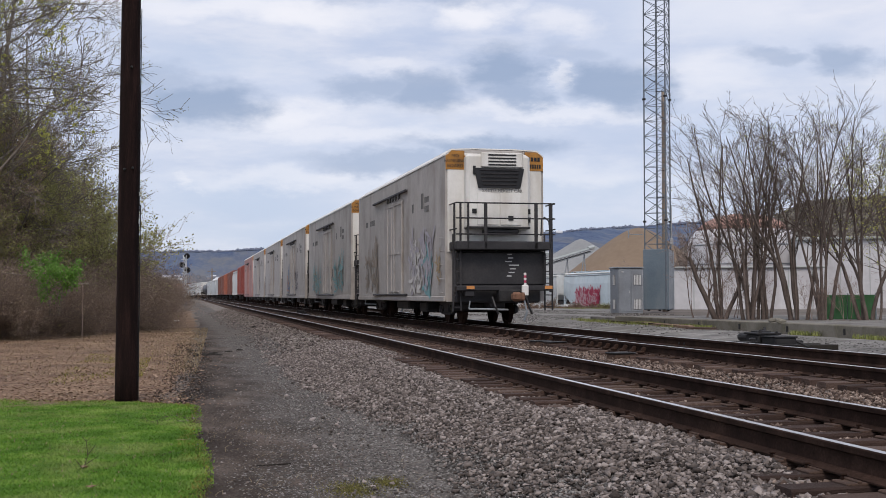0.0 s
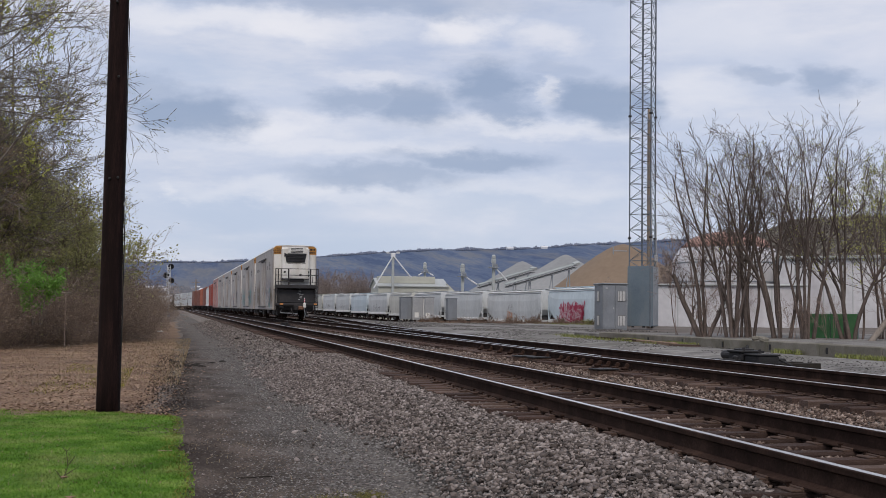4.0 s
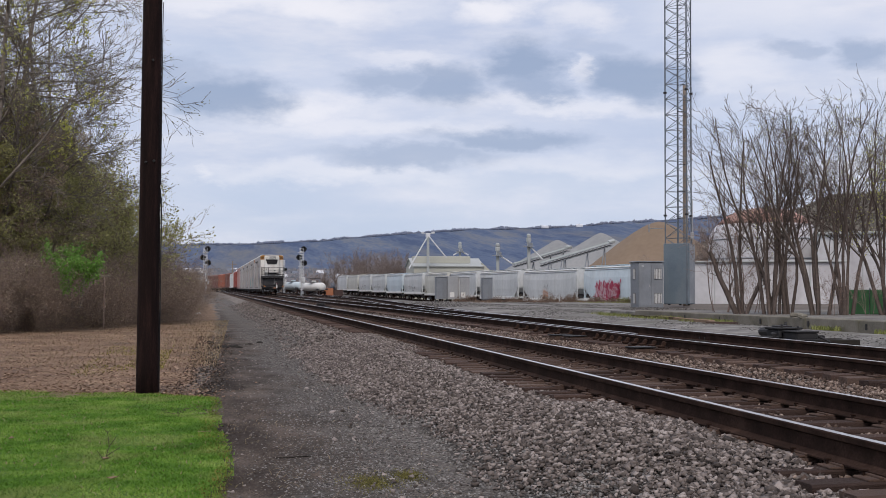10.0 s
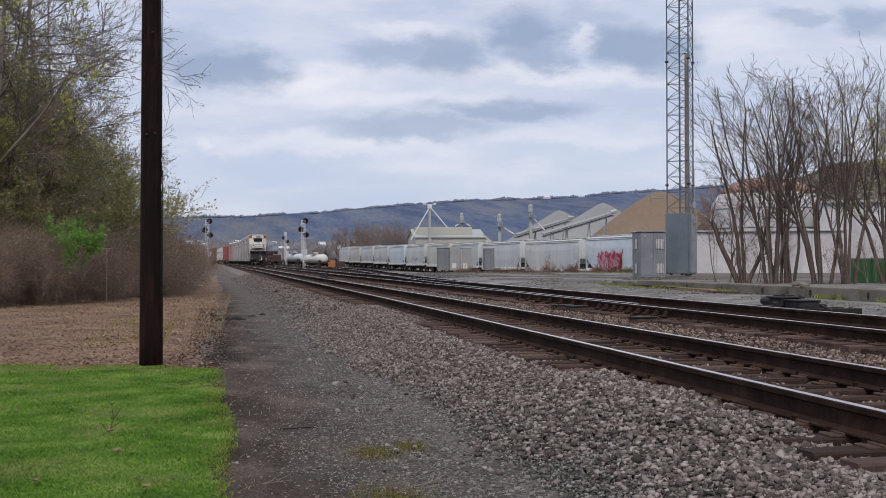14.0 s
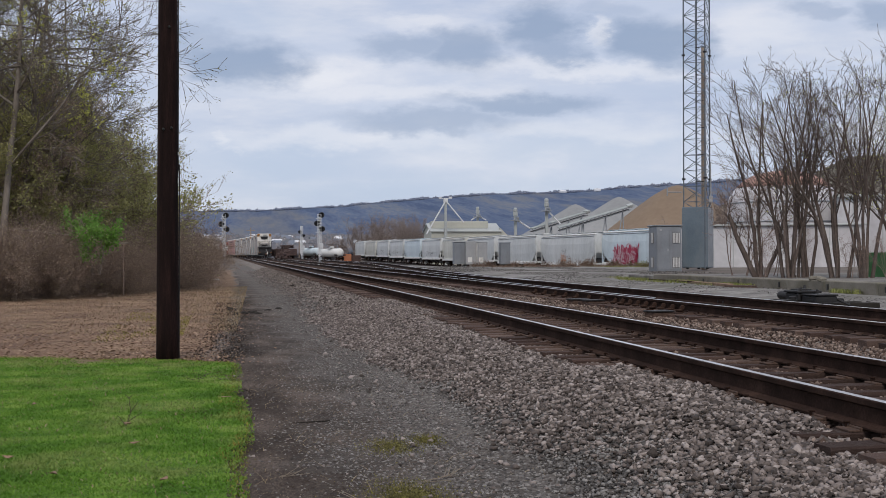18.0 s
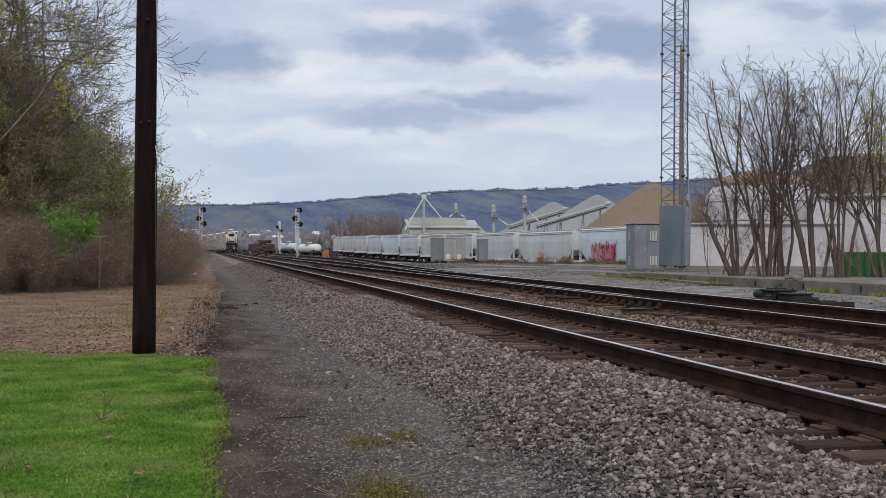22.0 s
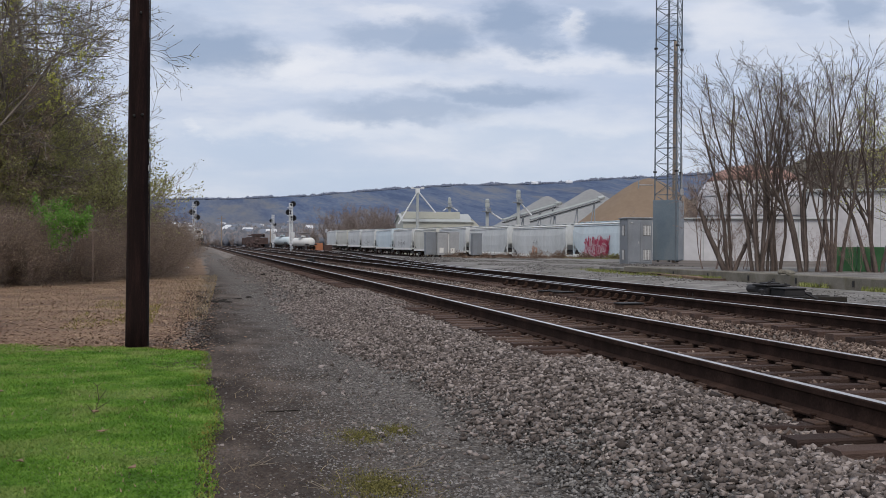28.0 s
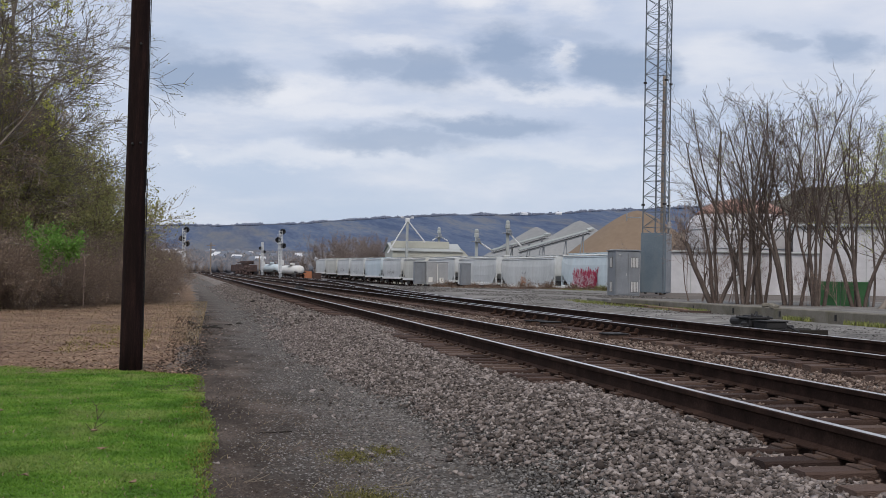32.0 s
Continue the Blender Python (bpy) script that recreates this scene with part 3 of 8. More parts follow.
def pebbles(name, label, places, sizes, material, base=(ICO_V, ICO_F), jag=0.32, flat=0.7):
    """Angular stones at the given places."""
    bv, bf = base
    n = len(places)
    v = bv[None] * (1 + RNG.uniform(-jag, jag, (n, len(bv), 1)))
    v = v * RNG.uniform(0.55, 1.35, (n, 1, 3))
    v = np.einsum("nij,nkj->nki", turns(n), v) * sizes[:, None, None]
    v[:, :, 2] *= flat
    v = v + places[:, None, :]
    f = bf[None] + (np.arange(n) * len(bv))[:, None, None]
    return thing(name, label, "stones", kind="stuff", mesh=quick_mesh(name, v.reshape(-1, 3), f.reshape(-1, 3), material))


def spots(n, u0, u1, y0, y1, bias=1.0):
    """n random places between offsets u0 and u1 from the bent track line; bias > 1 gathers them near y0."""
    y = y0 + (y1 - y0) * RNG.random(n) ** bias
    u = RNG.uniform(u0, u1, n)
    x = u - shift(y)
    return np.stack([x, y, ground_z(x, y)], 1), u


BOX_V = np.array([(x, y, z) for z in (-0.62, 0.62) for x, y in ((-0.75, -0.62), (0.75, -0.62), (0.75, 0.62), (-0.75, 0.62))], np.float32)
BOX_F = np.array([(0, 2, 1), (0, 3, 2), (4, 5, 6), (4, 6, 7), (0, 1, 5), (0, 5, 4), (1, 2, 6), (1, 6, 5), (2, 3, 7), (2, 7, 6), (3, 0, 4), (3, 4, 7)], np.int32)
CRUSHED = (BOX_V, BOX_F)


def shoulder_edge(y):
    """Where the coarse stone of the shoulder gives way to the path's fine gravel."""
    return np.interp(y, (4, 8, 13, 20, 30, 60), (2.75, 2.45, 2.05, 1.7, 1.55, 1.6))


def patchy(p, scale_x, scale_y, seed):
    return np.array([noise.noise((q[0] * scale_x, q[1] * scale_y, seed)) for q in p])


def lay_stones():
    p, u = spots(105000, 1.0, 3.7, 4.2, 31, 1.35)
    keep = RNG.random(len(p)) < smooth_step(-0.35, 0.30, u - shoulder_edge(p[:, 1]) + 0.45 * patchy(p, 0.9, 0.5, 9.0)) * 0.985 + 0.012
    p, u = p[keep], u[keep]
    cover = smooth_step(6.9, 7.5, p[:, 1]) * (1 - smooth_step(11.4, 12.2, p[:, 1])) + 0.70 * smooth_step(20, 25, p[:, 1])
    p[:, 2] += RNG.uniform(-0.014, 0.026, len(p)) + 0.085 * cover * smooth_step(2.7, 3.2, u) * (0.75 + 0.5 * patchy(p, 0.8, 0.8, 4.0))
    pebbles("shoulder_stones", "loose grey crushed stone of the ballast shoulder", p, RNG.uniform(0.011, 0.027, len(p)) * (1 + 0.3 * (RNG.random(len(p)) > 0.94)), M_STONE, CRUSHED, 0.55, 0.75)
    p, u = spots(54000, 3.45, 10.6, 4.6, 34, 1.25)
    d = np.minimum(np.abs(u - TRACK_A), np.abs(u - TRACK_B))
    full = np.clip(0.75 + 1.6 * patchy(p, 0.9, 0.9, 6.0), 0, 1)
    p[:, 2] += RNG.uniform(-0.018, 0.018, len(p)) + 0.030 * full * np.where((d > 0.45) & (d < 1.35), 0.25, 1.0)
    pebbles("track_bed_stones", "rust-tinted crushed stone between the ties", p, RNG.uniform(0.013, 0.030, len(p)), M_STONE_RUST, CRUSHED, 0.5, 0.85)
    p, u = spots(40000, 1.0, 11.4, 28, 110, 1.5)
    keep = RNG.random(len(p)) < smooth_step(1.1, 2.0, u + 0.4 * patchy(p, 0.5, 0.3, 2.0)) + 0.04
    p, u = p[keep], u[keep]
    p[:, 2] += RNG.uniform(-0.02, 0.03, len(p))
    pebbles("far_bed_stones", "crushed stone of the track bed further off", p, RNG.uniform(0.02, 0.045, len(p)), M_STONE, (OCT_V, OCT_F), 0.4)
    p, u = spots(120000, -0.5, 2.9, 5.2, 46, 1.6)
    band = u - 0.55 - 0.5 * patchy(p, 0.7, 0.35, 3.0)
    keep = (RNG.random(len(p)) < 0.10 + 0.90 * smooth_step(-0.3, 0.5, band)) & (u < shoulder_edge(p[:, 1]) + 0.6)
    p, u = p[keep], u[keep]
    pebbles("path_pebbles", "fine blue-grey gravel on the path", p + [0, 0, 0.004], RNG.uniform(0.006, 0.015, len(p)) * (1 + 0.5 * smooth_step(0.8, 2.2, u)), M_PEBBLE, (OCT_V, OCT_F), 0.3)
    p, u = spots(1300, -0.2, 2.6, 5.6, 34, 1.2)
    pebbles("pale_stones", "scattered paler stones on the path", p + [0, 0, 0.008], RNG.uniform(0.007, 0.018, len(p)), M_STONE, CRUSHED, 0.4)
    p, u = spots(16000, -0.9, 1.4, 5.6, 40, 1.3)
    pebbles("soil_clods", "dark crumbs of soil on the path", p, RNG.uniform(0.006, 0.020, len(p)), M_PATH, (OCT_V, OCT_F), 0.3)
    p, u = spots(34000, 11.3, 25.0, 18, 95, 1.3)
    keep = (patchy(p, 0.35, 0.2, 21.0) > -0.12) & ((p[:, 0] < 15.6) | (p[:, 1] > 52))
    pebbles("yard_gravel", "fine grey gravel strewn on the service road", p[keep] + [0, 0, 0.014], RNG.uniform(0.014, 0.03, keep.sum()) * (0.7 + p[keep, 1] / 70), M_PEBBLE, (OCT_V, OCT_F), 0.3)


M_STONE_RUST = stuff("rust_tinted_stone", [(0.022, 0.0135, 0.010), (0.102, 0.070, 0.056), (0.19, 0.140, 0.114), (0.38, 0.300, 0.25)], 6, 0.92, 0.3, 60, per="island")
M_PATH_MOSS = stuff("dull_moss", [(0.06, 0.058, 0.022), (0.11, 0.10, 0.03), (0.20, 0.18, 0.045)], 4, 0.95, 0, 30, per="island")
M_MOSS = stuff("yellow_moss", [(0.10, 0.105, 0.022), (0.20, 0.185, 0.035), (0.32, 0.27, 0.055)], 4, 0.9, 0, 30, per="island")
M_STRAW = stuff("straw", [(0.16, 0.12, 0.075), (0.26, 0.20, 0.12), (0.36, 0.29, 0.18)], 4, 0.9, 0, 30, per="island")


def blades(name, label, category, places, height, width, material, lean=0.5):
    """Grass blades: each one a bent tapering strip."""
    n = len(places)
    a = RNG.uniform(0, 2 * np.pi, n)
    h = height * RNG.uniform(0.55, 1.25, n)
    w = width * RNG.uniform(0.7, 1.3, n)
    dx, dy = np.cos(a), np.sin(a)
    b = a + RNG.uniform(1.0, 2.1, n)
    tip = RNG.uniform(0.1, 1.0, n) * lean * h
    lx, ly = np.cos(b) * tip, np.sin(b) * tip
    side = np.stack([dx * w, dy * w, 0 * w], 1)
    mid = places + np.stack([lx * 0.3, ly * 0.3, h * 0.6], 1)
    end = places + np.stack([lx, ly, h], 1)
    v = np.stack([places - side, places + side, mid - side * 0.75, mid + side * 0.75, end], 1).reshape(-1, 3)
    f = (np.array([(0, 1, 3), (0, 3, 2), (2, 3, 4)])[None] + (np.arange(n) * 5)[:, None, None]).reshape(-1, 3)
    return thing(name, label, category, kind="stuff", mesh=quick_mesh(name, v, f, material))


def lay_grass():
    n = 230000
    y = 5.8 + 14.6 * RNG.random(n) ** 1.5
    x = -0.02 - 4.6 * RNG.random(n)
    edge = np.interp(y, np.linspace(5, 21, 200), lawn_edge(np.linspace(5, 21, 200)))
    far = np.interp(-x, np.linspace(0, 6, 120), lawn_end(-np.linspace(0, 6, 120)))
    fuzz = RNG.uniform(-0.10, 0.08, n)
    keep = (x < edge + fuzz) & (y < far + fuzz * 2)
    x, y = x[keep], y[keep]
    patch = np.array([noise.noise((a * 1.5, b * 1.1, 5.0)) for a, b in zip(x[::1], y[::1])])
    z = np.array([0.018 + 0.03 * noise.noise((a * 0.7, b * 0.7, 2)) for a, b in zip(x, y)])
    p = np.stack([x, y, z], 1)
    blades("grass", "short bright green spring grass", "grass", p, 0.019 * np.clip(1 + 0.7 * patch + 0.4 * np.array([noise.noise((a * 5, b * 4, 2.0)) for a, b in zip(x, y)]), 0.45, 1.9), 0.0062, M_GRASS, 2.0)
    rim = RNG.random(len(x)) < 0.5
    rim &= (edge[keep] - x < 0.05 + 0.3 * np.clip(patch, 0, 1)) | (far[keep] - y < 0.3 * RNG.random(len(x)))
    blades("yellow_grass", "yellowed mossy tufts along the lawn's edge", "grass", p[rim], 0.024, 0.004, M_MOSS, 1.8)


def lay_leaves():
    n = 60000
    y = 17.2 + 36 * RNG.random(n) ** 2.1
    x = -0.6 + 0.014 * np.clip(y - 17, 0, 28) - shift(y) * 0.8 - (8.5 + 0.1 * y) * RNG.random(n) ** 1.1 + RNG.normal(0, 0.3, n)
    far = np.interp(-x, np.linspace(0, 16, 160), lawn_end(-np.linspace(0, 16, 160)))
    keep = y > far - 0.25 * RNG.random(n) ** 2
    x, y = x[keep], y[keep]
    n = len(x)
    z = ground_z(x, y) + RNG.uniform(0.0, 0.03, n)
    s = RNG.uniform(0.012, 0.030, n)
    base = np.array([(-1, 0, 0.25), (0, -0.7, 0.0), (1, 0, 0.25), (0, 0.7, 0.0)], np.float32)
    t = turns(n) * 0.45
    a = RNG.uniform(0, 6.283, n)
    t[:, 0, 0] += np.cos(a)
    t[:, 1, 1] += np.cos(a)
    t[:, 0, 1] -= np.sin(a)
    t[:, 1, 0] += np.sin(a)
    v = np.einsum("nij,kj->nki", t, base) * s[:, None, None] + np.stack([x, y, z], 1)[:, None]
    f = np.arange(n * 4).reshape(n, 4)
    thing("fallen_leaves", "carpet of curled brown fallen leaves", "leaves", kind="stuff", mesh=quick_mesh("fallen_leaves", v.reshape(-1, 3), f, M_LEAF_DRY))
    n = 9000
    y = 24 + 34 * RNG.random(n)
    x = -0.4 - 8 * RNG.random(n) ** 1.5
    blades("dead_grass", "thin straw-coloured dead grass before the woods", "grass", np.stack([x, y, ground_z(x, y) - 0.02], 1), 0.09, 0.005, M_STRAW, 1.2)


def lay_moss():
    rows = []
    for cx, cy, rx, ry, n in ((1.05, 9.3, 0.24, 0.45, 2400), (1.38, 9.6, 0.14, 0.3, 1800), (0.95, 7.35, 0.30, 0.55, 5200), (-0.12, 9.0, 0.10, 1.6, 700), (-0.42, 16.3, 0.14, 0.8, 1500), (-0.3, 14.6, 0.08, 1.0, 500)):
        a, r = RNG.uniform(0, 6.283, n), np.abs(RNG.normal(0, 0.55, n))
        rows.append(np.stack([cx + np.cos(a) * r * rx, cy + np.sin(a) * r * ry, 0 * a + 0.0], 1))
    blades("moss", "low yellow-green moss patches on the path", "moss", np.concatenate(rows) + [0, 0, 0.012], 0.010, 0.004, M_PATH_MOSS, 1.8)
    n = 420
    y = 6.2 + 9 * RNG.random(n)
    x = -0.1 + 2.0 * RNG.random(n) ** 1.4
    blades("path_straws", "pale straws and stems strewn on the path", "straw", np.stack([x, y, 0 * x + 0.008], 1), 0.035, 0.0022, M_STRAW, 9.0)


def lay_lawn_specks():
    n = 2600
    y = 6 + 13 * RNG.random(n)
    x = -0.25 - 4.2 * RNG.random(n)
    blades("lawn_straws", "pale dry specks among the lawn grass", "straw", np.stack([x, y, 0 * x + 0.03], 1), 0.022, 0.004, M_STRAW, 2.5)
    n = 2400
    y = 21 + 12 * RNG.random(n)
    x = -1.2 - 1.6 * RNG.random(n) ** 1.3 - 0.03 * (y - 17)
    keep = np.array([noise.noise((a * 0.9, b * 0.35, 8.0)) > 0.02 for a, b in zip(x, y)])
    x, y = x[keep], y[keep]
    blades("yellow_green_tufts", "thin yellow-green grass among the fallen leaves", "grass", np.stack([x, y, ground_z(x, y)], 1), 0.05, 0.005, M_MOSS, 1.2)


lay_stones()
lay_lawn_specks()
lay_grass()
lay_leaves()
lay_moss()

# ---- rolling stock ----
M_REEFER = stuff("dirty_white_paint", [(0.29, 0.270, 0.255), (0.39, 0.365, 0.345), (0.48, 0.455, 0.43)], 0.6, 0.6, 0.05, 9, stain=((0.19, 0.155, 0.13), 0.75, 0.8, (0.8, 0.8, 0.4)), stretch=(1, 1, 0.6))
M_REEFER_PINK = stuff("faded_pink_paint", [(0.30, 0.15, 0.135), (0.40, 0.22, 0.20), (0.48, 0.31, 0.28)], 0.5, 0.65, 0.05, 9, stain=((0.22, 0.12, 0.10), 0.6, 0.9, (0.6, 1.0, 0.22)), stretch=(1, 1, 0.35))
M_END_WHITE = stuff("white_end_paint", [(0.60, 0.59, 0.56), (0.74, 0.73, 0.70)], 0.8, 0.5, 0.03, 12, stain=((0.38, 0.33, 0.26), 0.45, 1.5, (1, 1, 0.3)))
M_YELLOW = stuff("safety_yellow_paint", [(0.30, 0.135, 0.03), (0.44, 0.21, 0.045)], 2, 0.6, 0, 20, stain=((0.12, 0.065, 0.03), 0.7, 2.5))
M_BLACK = stuff("black_steel", [(0.016, 0.015, 0.017), (0.030, 0.029, 0.031), (0.05, 0.045, 0.045)], 1.6, 0.55, 0.05, 18)
M_GRILLE = stuff("dark_grille", [(0.012, 0.012, 0.013), (0.025, 0.025, 0.027)], 2, 0.4, 0, 20)
M_RUST = stuff("rust", [(0.10, 0.050, 0.032), (0.19, 0.10, 0.065), (0.27, 0.17, 0.12)], 4, 0.9, 0.4, 40)
M_ORANGE = stuff("orange_marker", [(0.50, 0.20, 0.06), (0.58, 0.26, 0.09)], 4, 0.5, 0, 20)
M_LETTER = stuff("dull_lettering", [(0.10, 0.10, 0.10), (0.17, 0.165, 0.16)], 3, 0.7, 0, 20)
M_LETTER_PALE = stuff("pale_lettering", [(0.42, 0.42, 0.42), (0.55, 0.55, 0.54)], 3, 0.7, 0, 20)
M_BOX_RED = stuff("boxcar_red", [(0.19, 0.042, 0.036), (0.27, 0.067, 0.054), (0.33, 0.11, 0.09)], 0.6, 0.7, 0.05, 9, stain=((0.14, 0.05, 0.04), 0.5, 1.0))
M_BOX_BROWN = stuff("boxcar_brown", [(0.12, 0.055, 0.045), (0.19, 0.085, 0.07), (0.25, 0.13, 0.11)], 0.6, 0.75, 0.05, 9, stain=((0.08, 0.045, 0.04), 0.5, 1.0))
M_BOX_ORANGE = stuff("boxcar_orange", [(0.24, 0.072, 0.045), (0.33, 0.105, 0.065), (0.38, 0.16, 0.11)], 0.6, 0.7, 0.05, 9)
M_HOP_GREY = stuff("hopper_grey", [(0.40, 0.42, 0.42), (0.53, 0.55, 0.55), (0.63, 0.645, 0.64)], 0.35, 0.55, 0.03, 6, stain=((0.33, 0.32, 0.29), 0.5, 0.7, (0.6, 0.6, 0.2)), stretch=(1, 1, 0.4))
M_HOP_BLUE = stuff("hopper_pale_blue", [(0.40, 0.48, 0.52), (0.52, 0.60, 0.64), (0.60, 0.66, 0.69)], 0.35, 0.55, 0.03, 6, stain=((0.33, 0.34, 0.34), 0.5, 0.7, (0.6, 0.6, 0.2)), stretch=(1, 1, 0.4))
M_HOP_TAN = stuff("hopper_warm_grey", [(0.40, 0.40, 0.36), (0.52, 0.52, 0.47), (0.60, 0.595, 0.55)], 0.35, 0.6, 0.03, 6, stain=((0.28, 0.26, 0.22), 0.6, 0.7, (0.6, 0.6, 0.2)), stretch=(1, 1, 0.4))
M_HOP_WHITE = stuff("hopper_white", [(0.58, 0.58, 0.56), (0.72, 0.72, 0.70)], 0.4, 0.55, 0.03, 6, stain=((0.38, 0.36, 0.32), 0.5, 0.8))
M_TANK_BLACK = stuff("tank_black", [(0.03, 0.035, 0.045), (0.055, 0.065, 0.085)], 0.8, 0.45, 0, 10)
M_GRAF = {c: stuff("sprayed_" + c, [tuple(v * 0.75 for v in rgb), rgb], 1.5, 0.7, 0, 14) for c, rgb in
          dict(teal=(0.22, 0.40, 0.42), blue=(0.13, 0.22, 0.36), pink=(0.62, 0.42, 0.46), ochre=(0.44, 0.33, 0.20), black=(0.14, 0.14, 0.15), brown=(0.34, 0.29, 0.24), red=(0.48, 0.06, 0.12), lilac=(0.46, 0.43, 0.47), orange=(0.58, 0.30, 0.18), white=(0.64, 0.62, 0.59)).items()}


def lettering(body, size, material, m, parent, name="lettering", label=""):
    """Words in the built-in font, as a thin mesh; they face -y of m."""
    cu = bpy.data.curves.new("words", "FONT")
    cu.body, cu.size, cu.align_x, cu.align_y = body, size, "CENTER", "CENTER"
    cu.extrude, cu.resolution_u = 0.003, 2
    tmp = bpy.data.objects.new("words", cu)
    me = bpy.data.meshes.new_from_object(tmp)
    bpy.data.objects.remove(tmp)
    bpy.data.curves.remove(cu)
    me.materials.append(material)
    ob = part(name, me, None, parent, label or "painted words", at=m @ pose(0, 0, 0, 90))
    return ob


def truck_meshes():
    side = Shape()
    for s in (-1, 1):
        x = s * 1.0
        side.box((x, 0, 0.55), (0.13, 0.62, 0.36), bevel=0.04)
        side.box((x, 0, 0.66), (0.12, 2.05, 0.13), bevel=0.03)
        side.box((x, 0, 0.33), (0.12, 1.05, 0.10), bevel=0.03)
        for e in (-1, 1):
            side.box((x, e * 0.60, 0.48), (0.11, 0.5, 0.12), Matrix.Rotation(-e * 0.62, 3, "X"), bevel=0.02)
            side.box((x, e * 0.89, 0.46), (0.17, 0.26, 0.26), bevel=0.05)
    side.box((0, 0, 0.62), (2.0, 0.36, 0.22), bevel=0.04)
    wheel = Shape()
    for s in (-1, 1):
        wheel.lathe([(0.0, -0.06), (0.36, -0.05), (0.38, -0.07), (0.46, -0.07), (0.46, 0.045), (0.485, 0.05), (0.485, 0.075), (0.38, 0.07), (0.36, 0.03), (0.12, 0.05), (0.0, 0.07)], 20, (s * 0.745, 0, 0.46), (-s, 0, 0))
    wheel.tube((-0.72, 0, 0.46), (0.72, 0, 0.46), 0.085)
    return side.mesh("truck_frame", M_BLACK), wheel.mesh("wheelset", M_RAIL)


TRUCK_FRAME, WHEELSET = truck_meshes()


def add_trucks(car, spread):
    for s in (-1, 1):
        t = part("truck", TRUCK_FRAME, None, car, at=pose(0, s * spread, 0))
        for e in (-1, 1):
            part("wheelset", WHEELSET, None, t, at=pose(0, e * 0.89, 0))


def coupler_mesh():
    s = Shape()
    s.box((0, 0.25, 0.86), (0.16, 0.75, 0.18), bevel=0.03)
    s.box((0.0, -0.22, 0.86), (0.30, 0.34, 0.28), bevel=0.07)
    s.box((0.13, -0.40, 0.86), (0.12, 0.24, 0.26), bevel=0.05)
    s.box((-0.13, -0.36, 0.86), (0.10, 0.20, 0.22), bevel=0.05)
    return s.mesh("coupler", M_RUST)


COUPLER = coupler_mesh()
REEFER_LONG, REEFER_HIGH, REEFER_WIDE = 17.9, 5.38, 3.14
PITCH = 19.6


def grab(s, x, y0, y1, z, r=0.014):
    s.tube((x, y0, z), (x, y1, z), r, n=5)


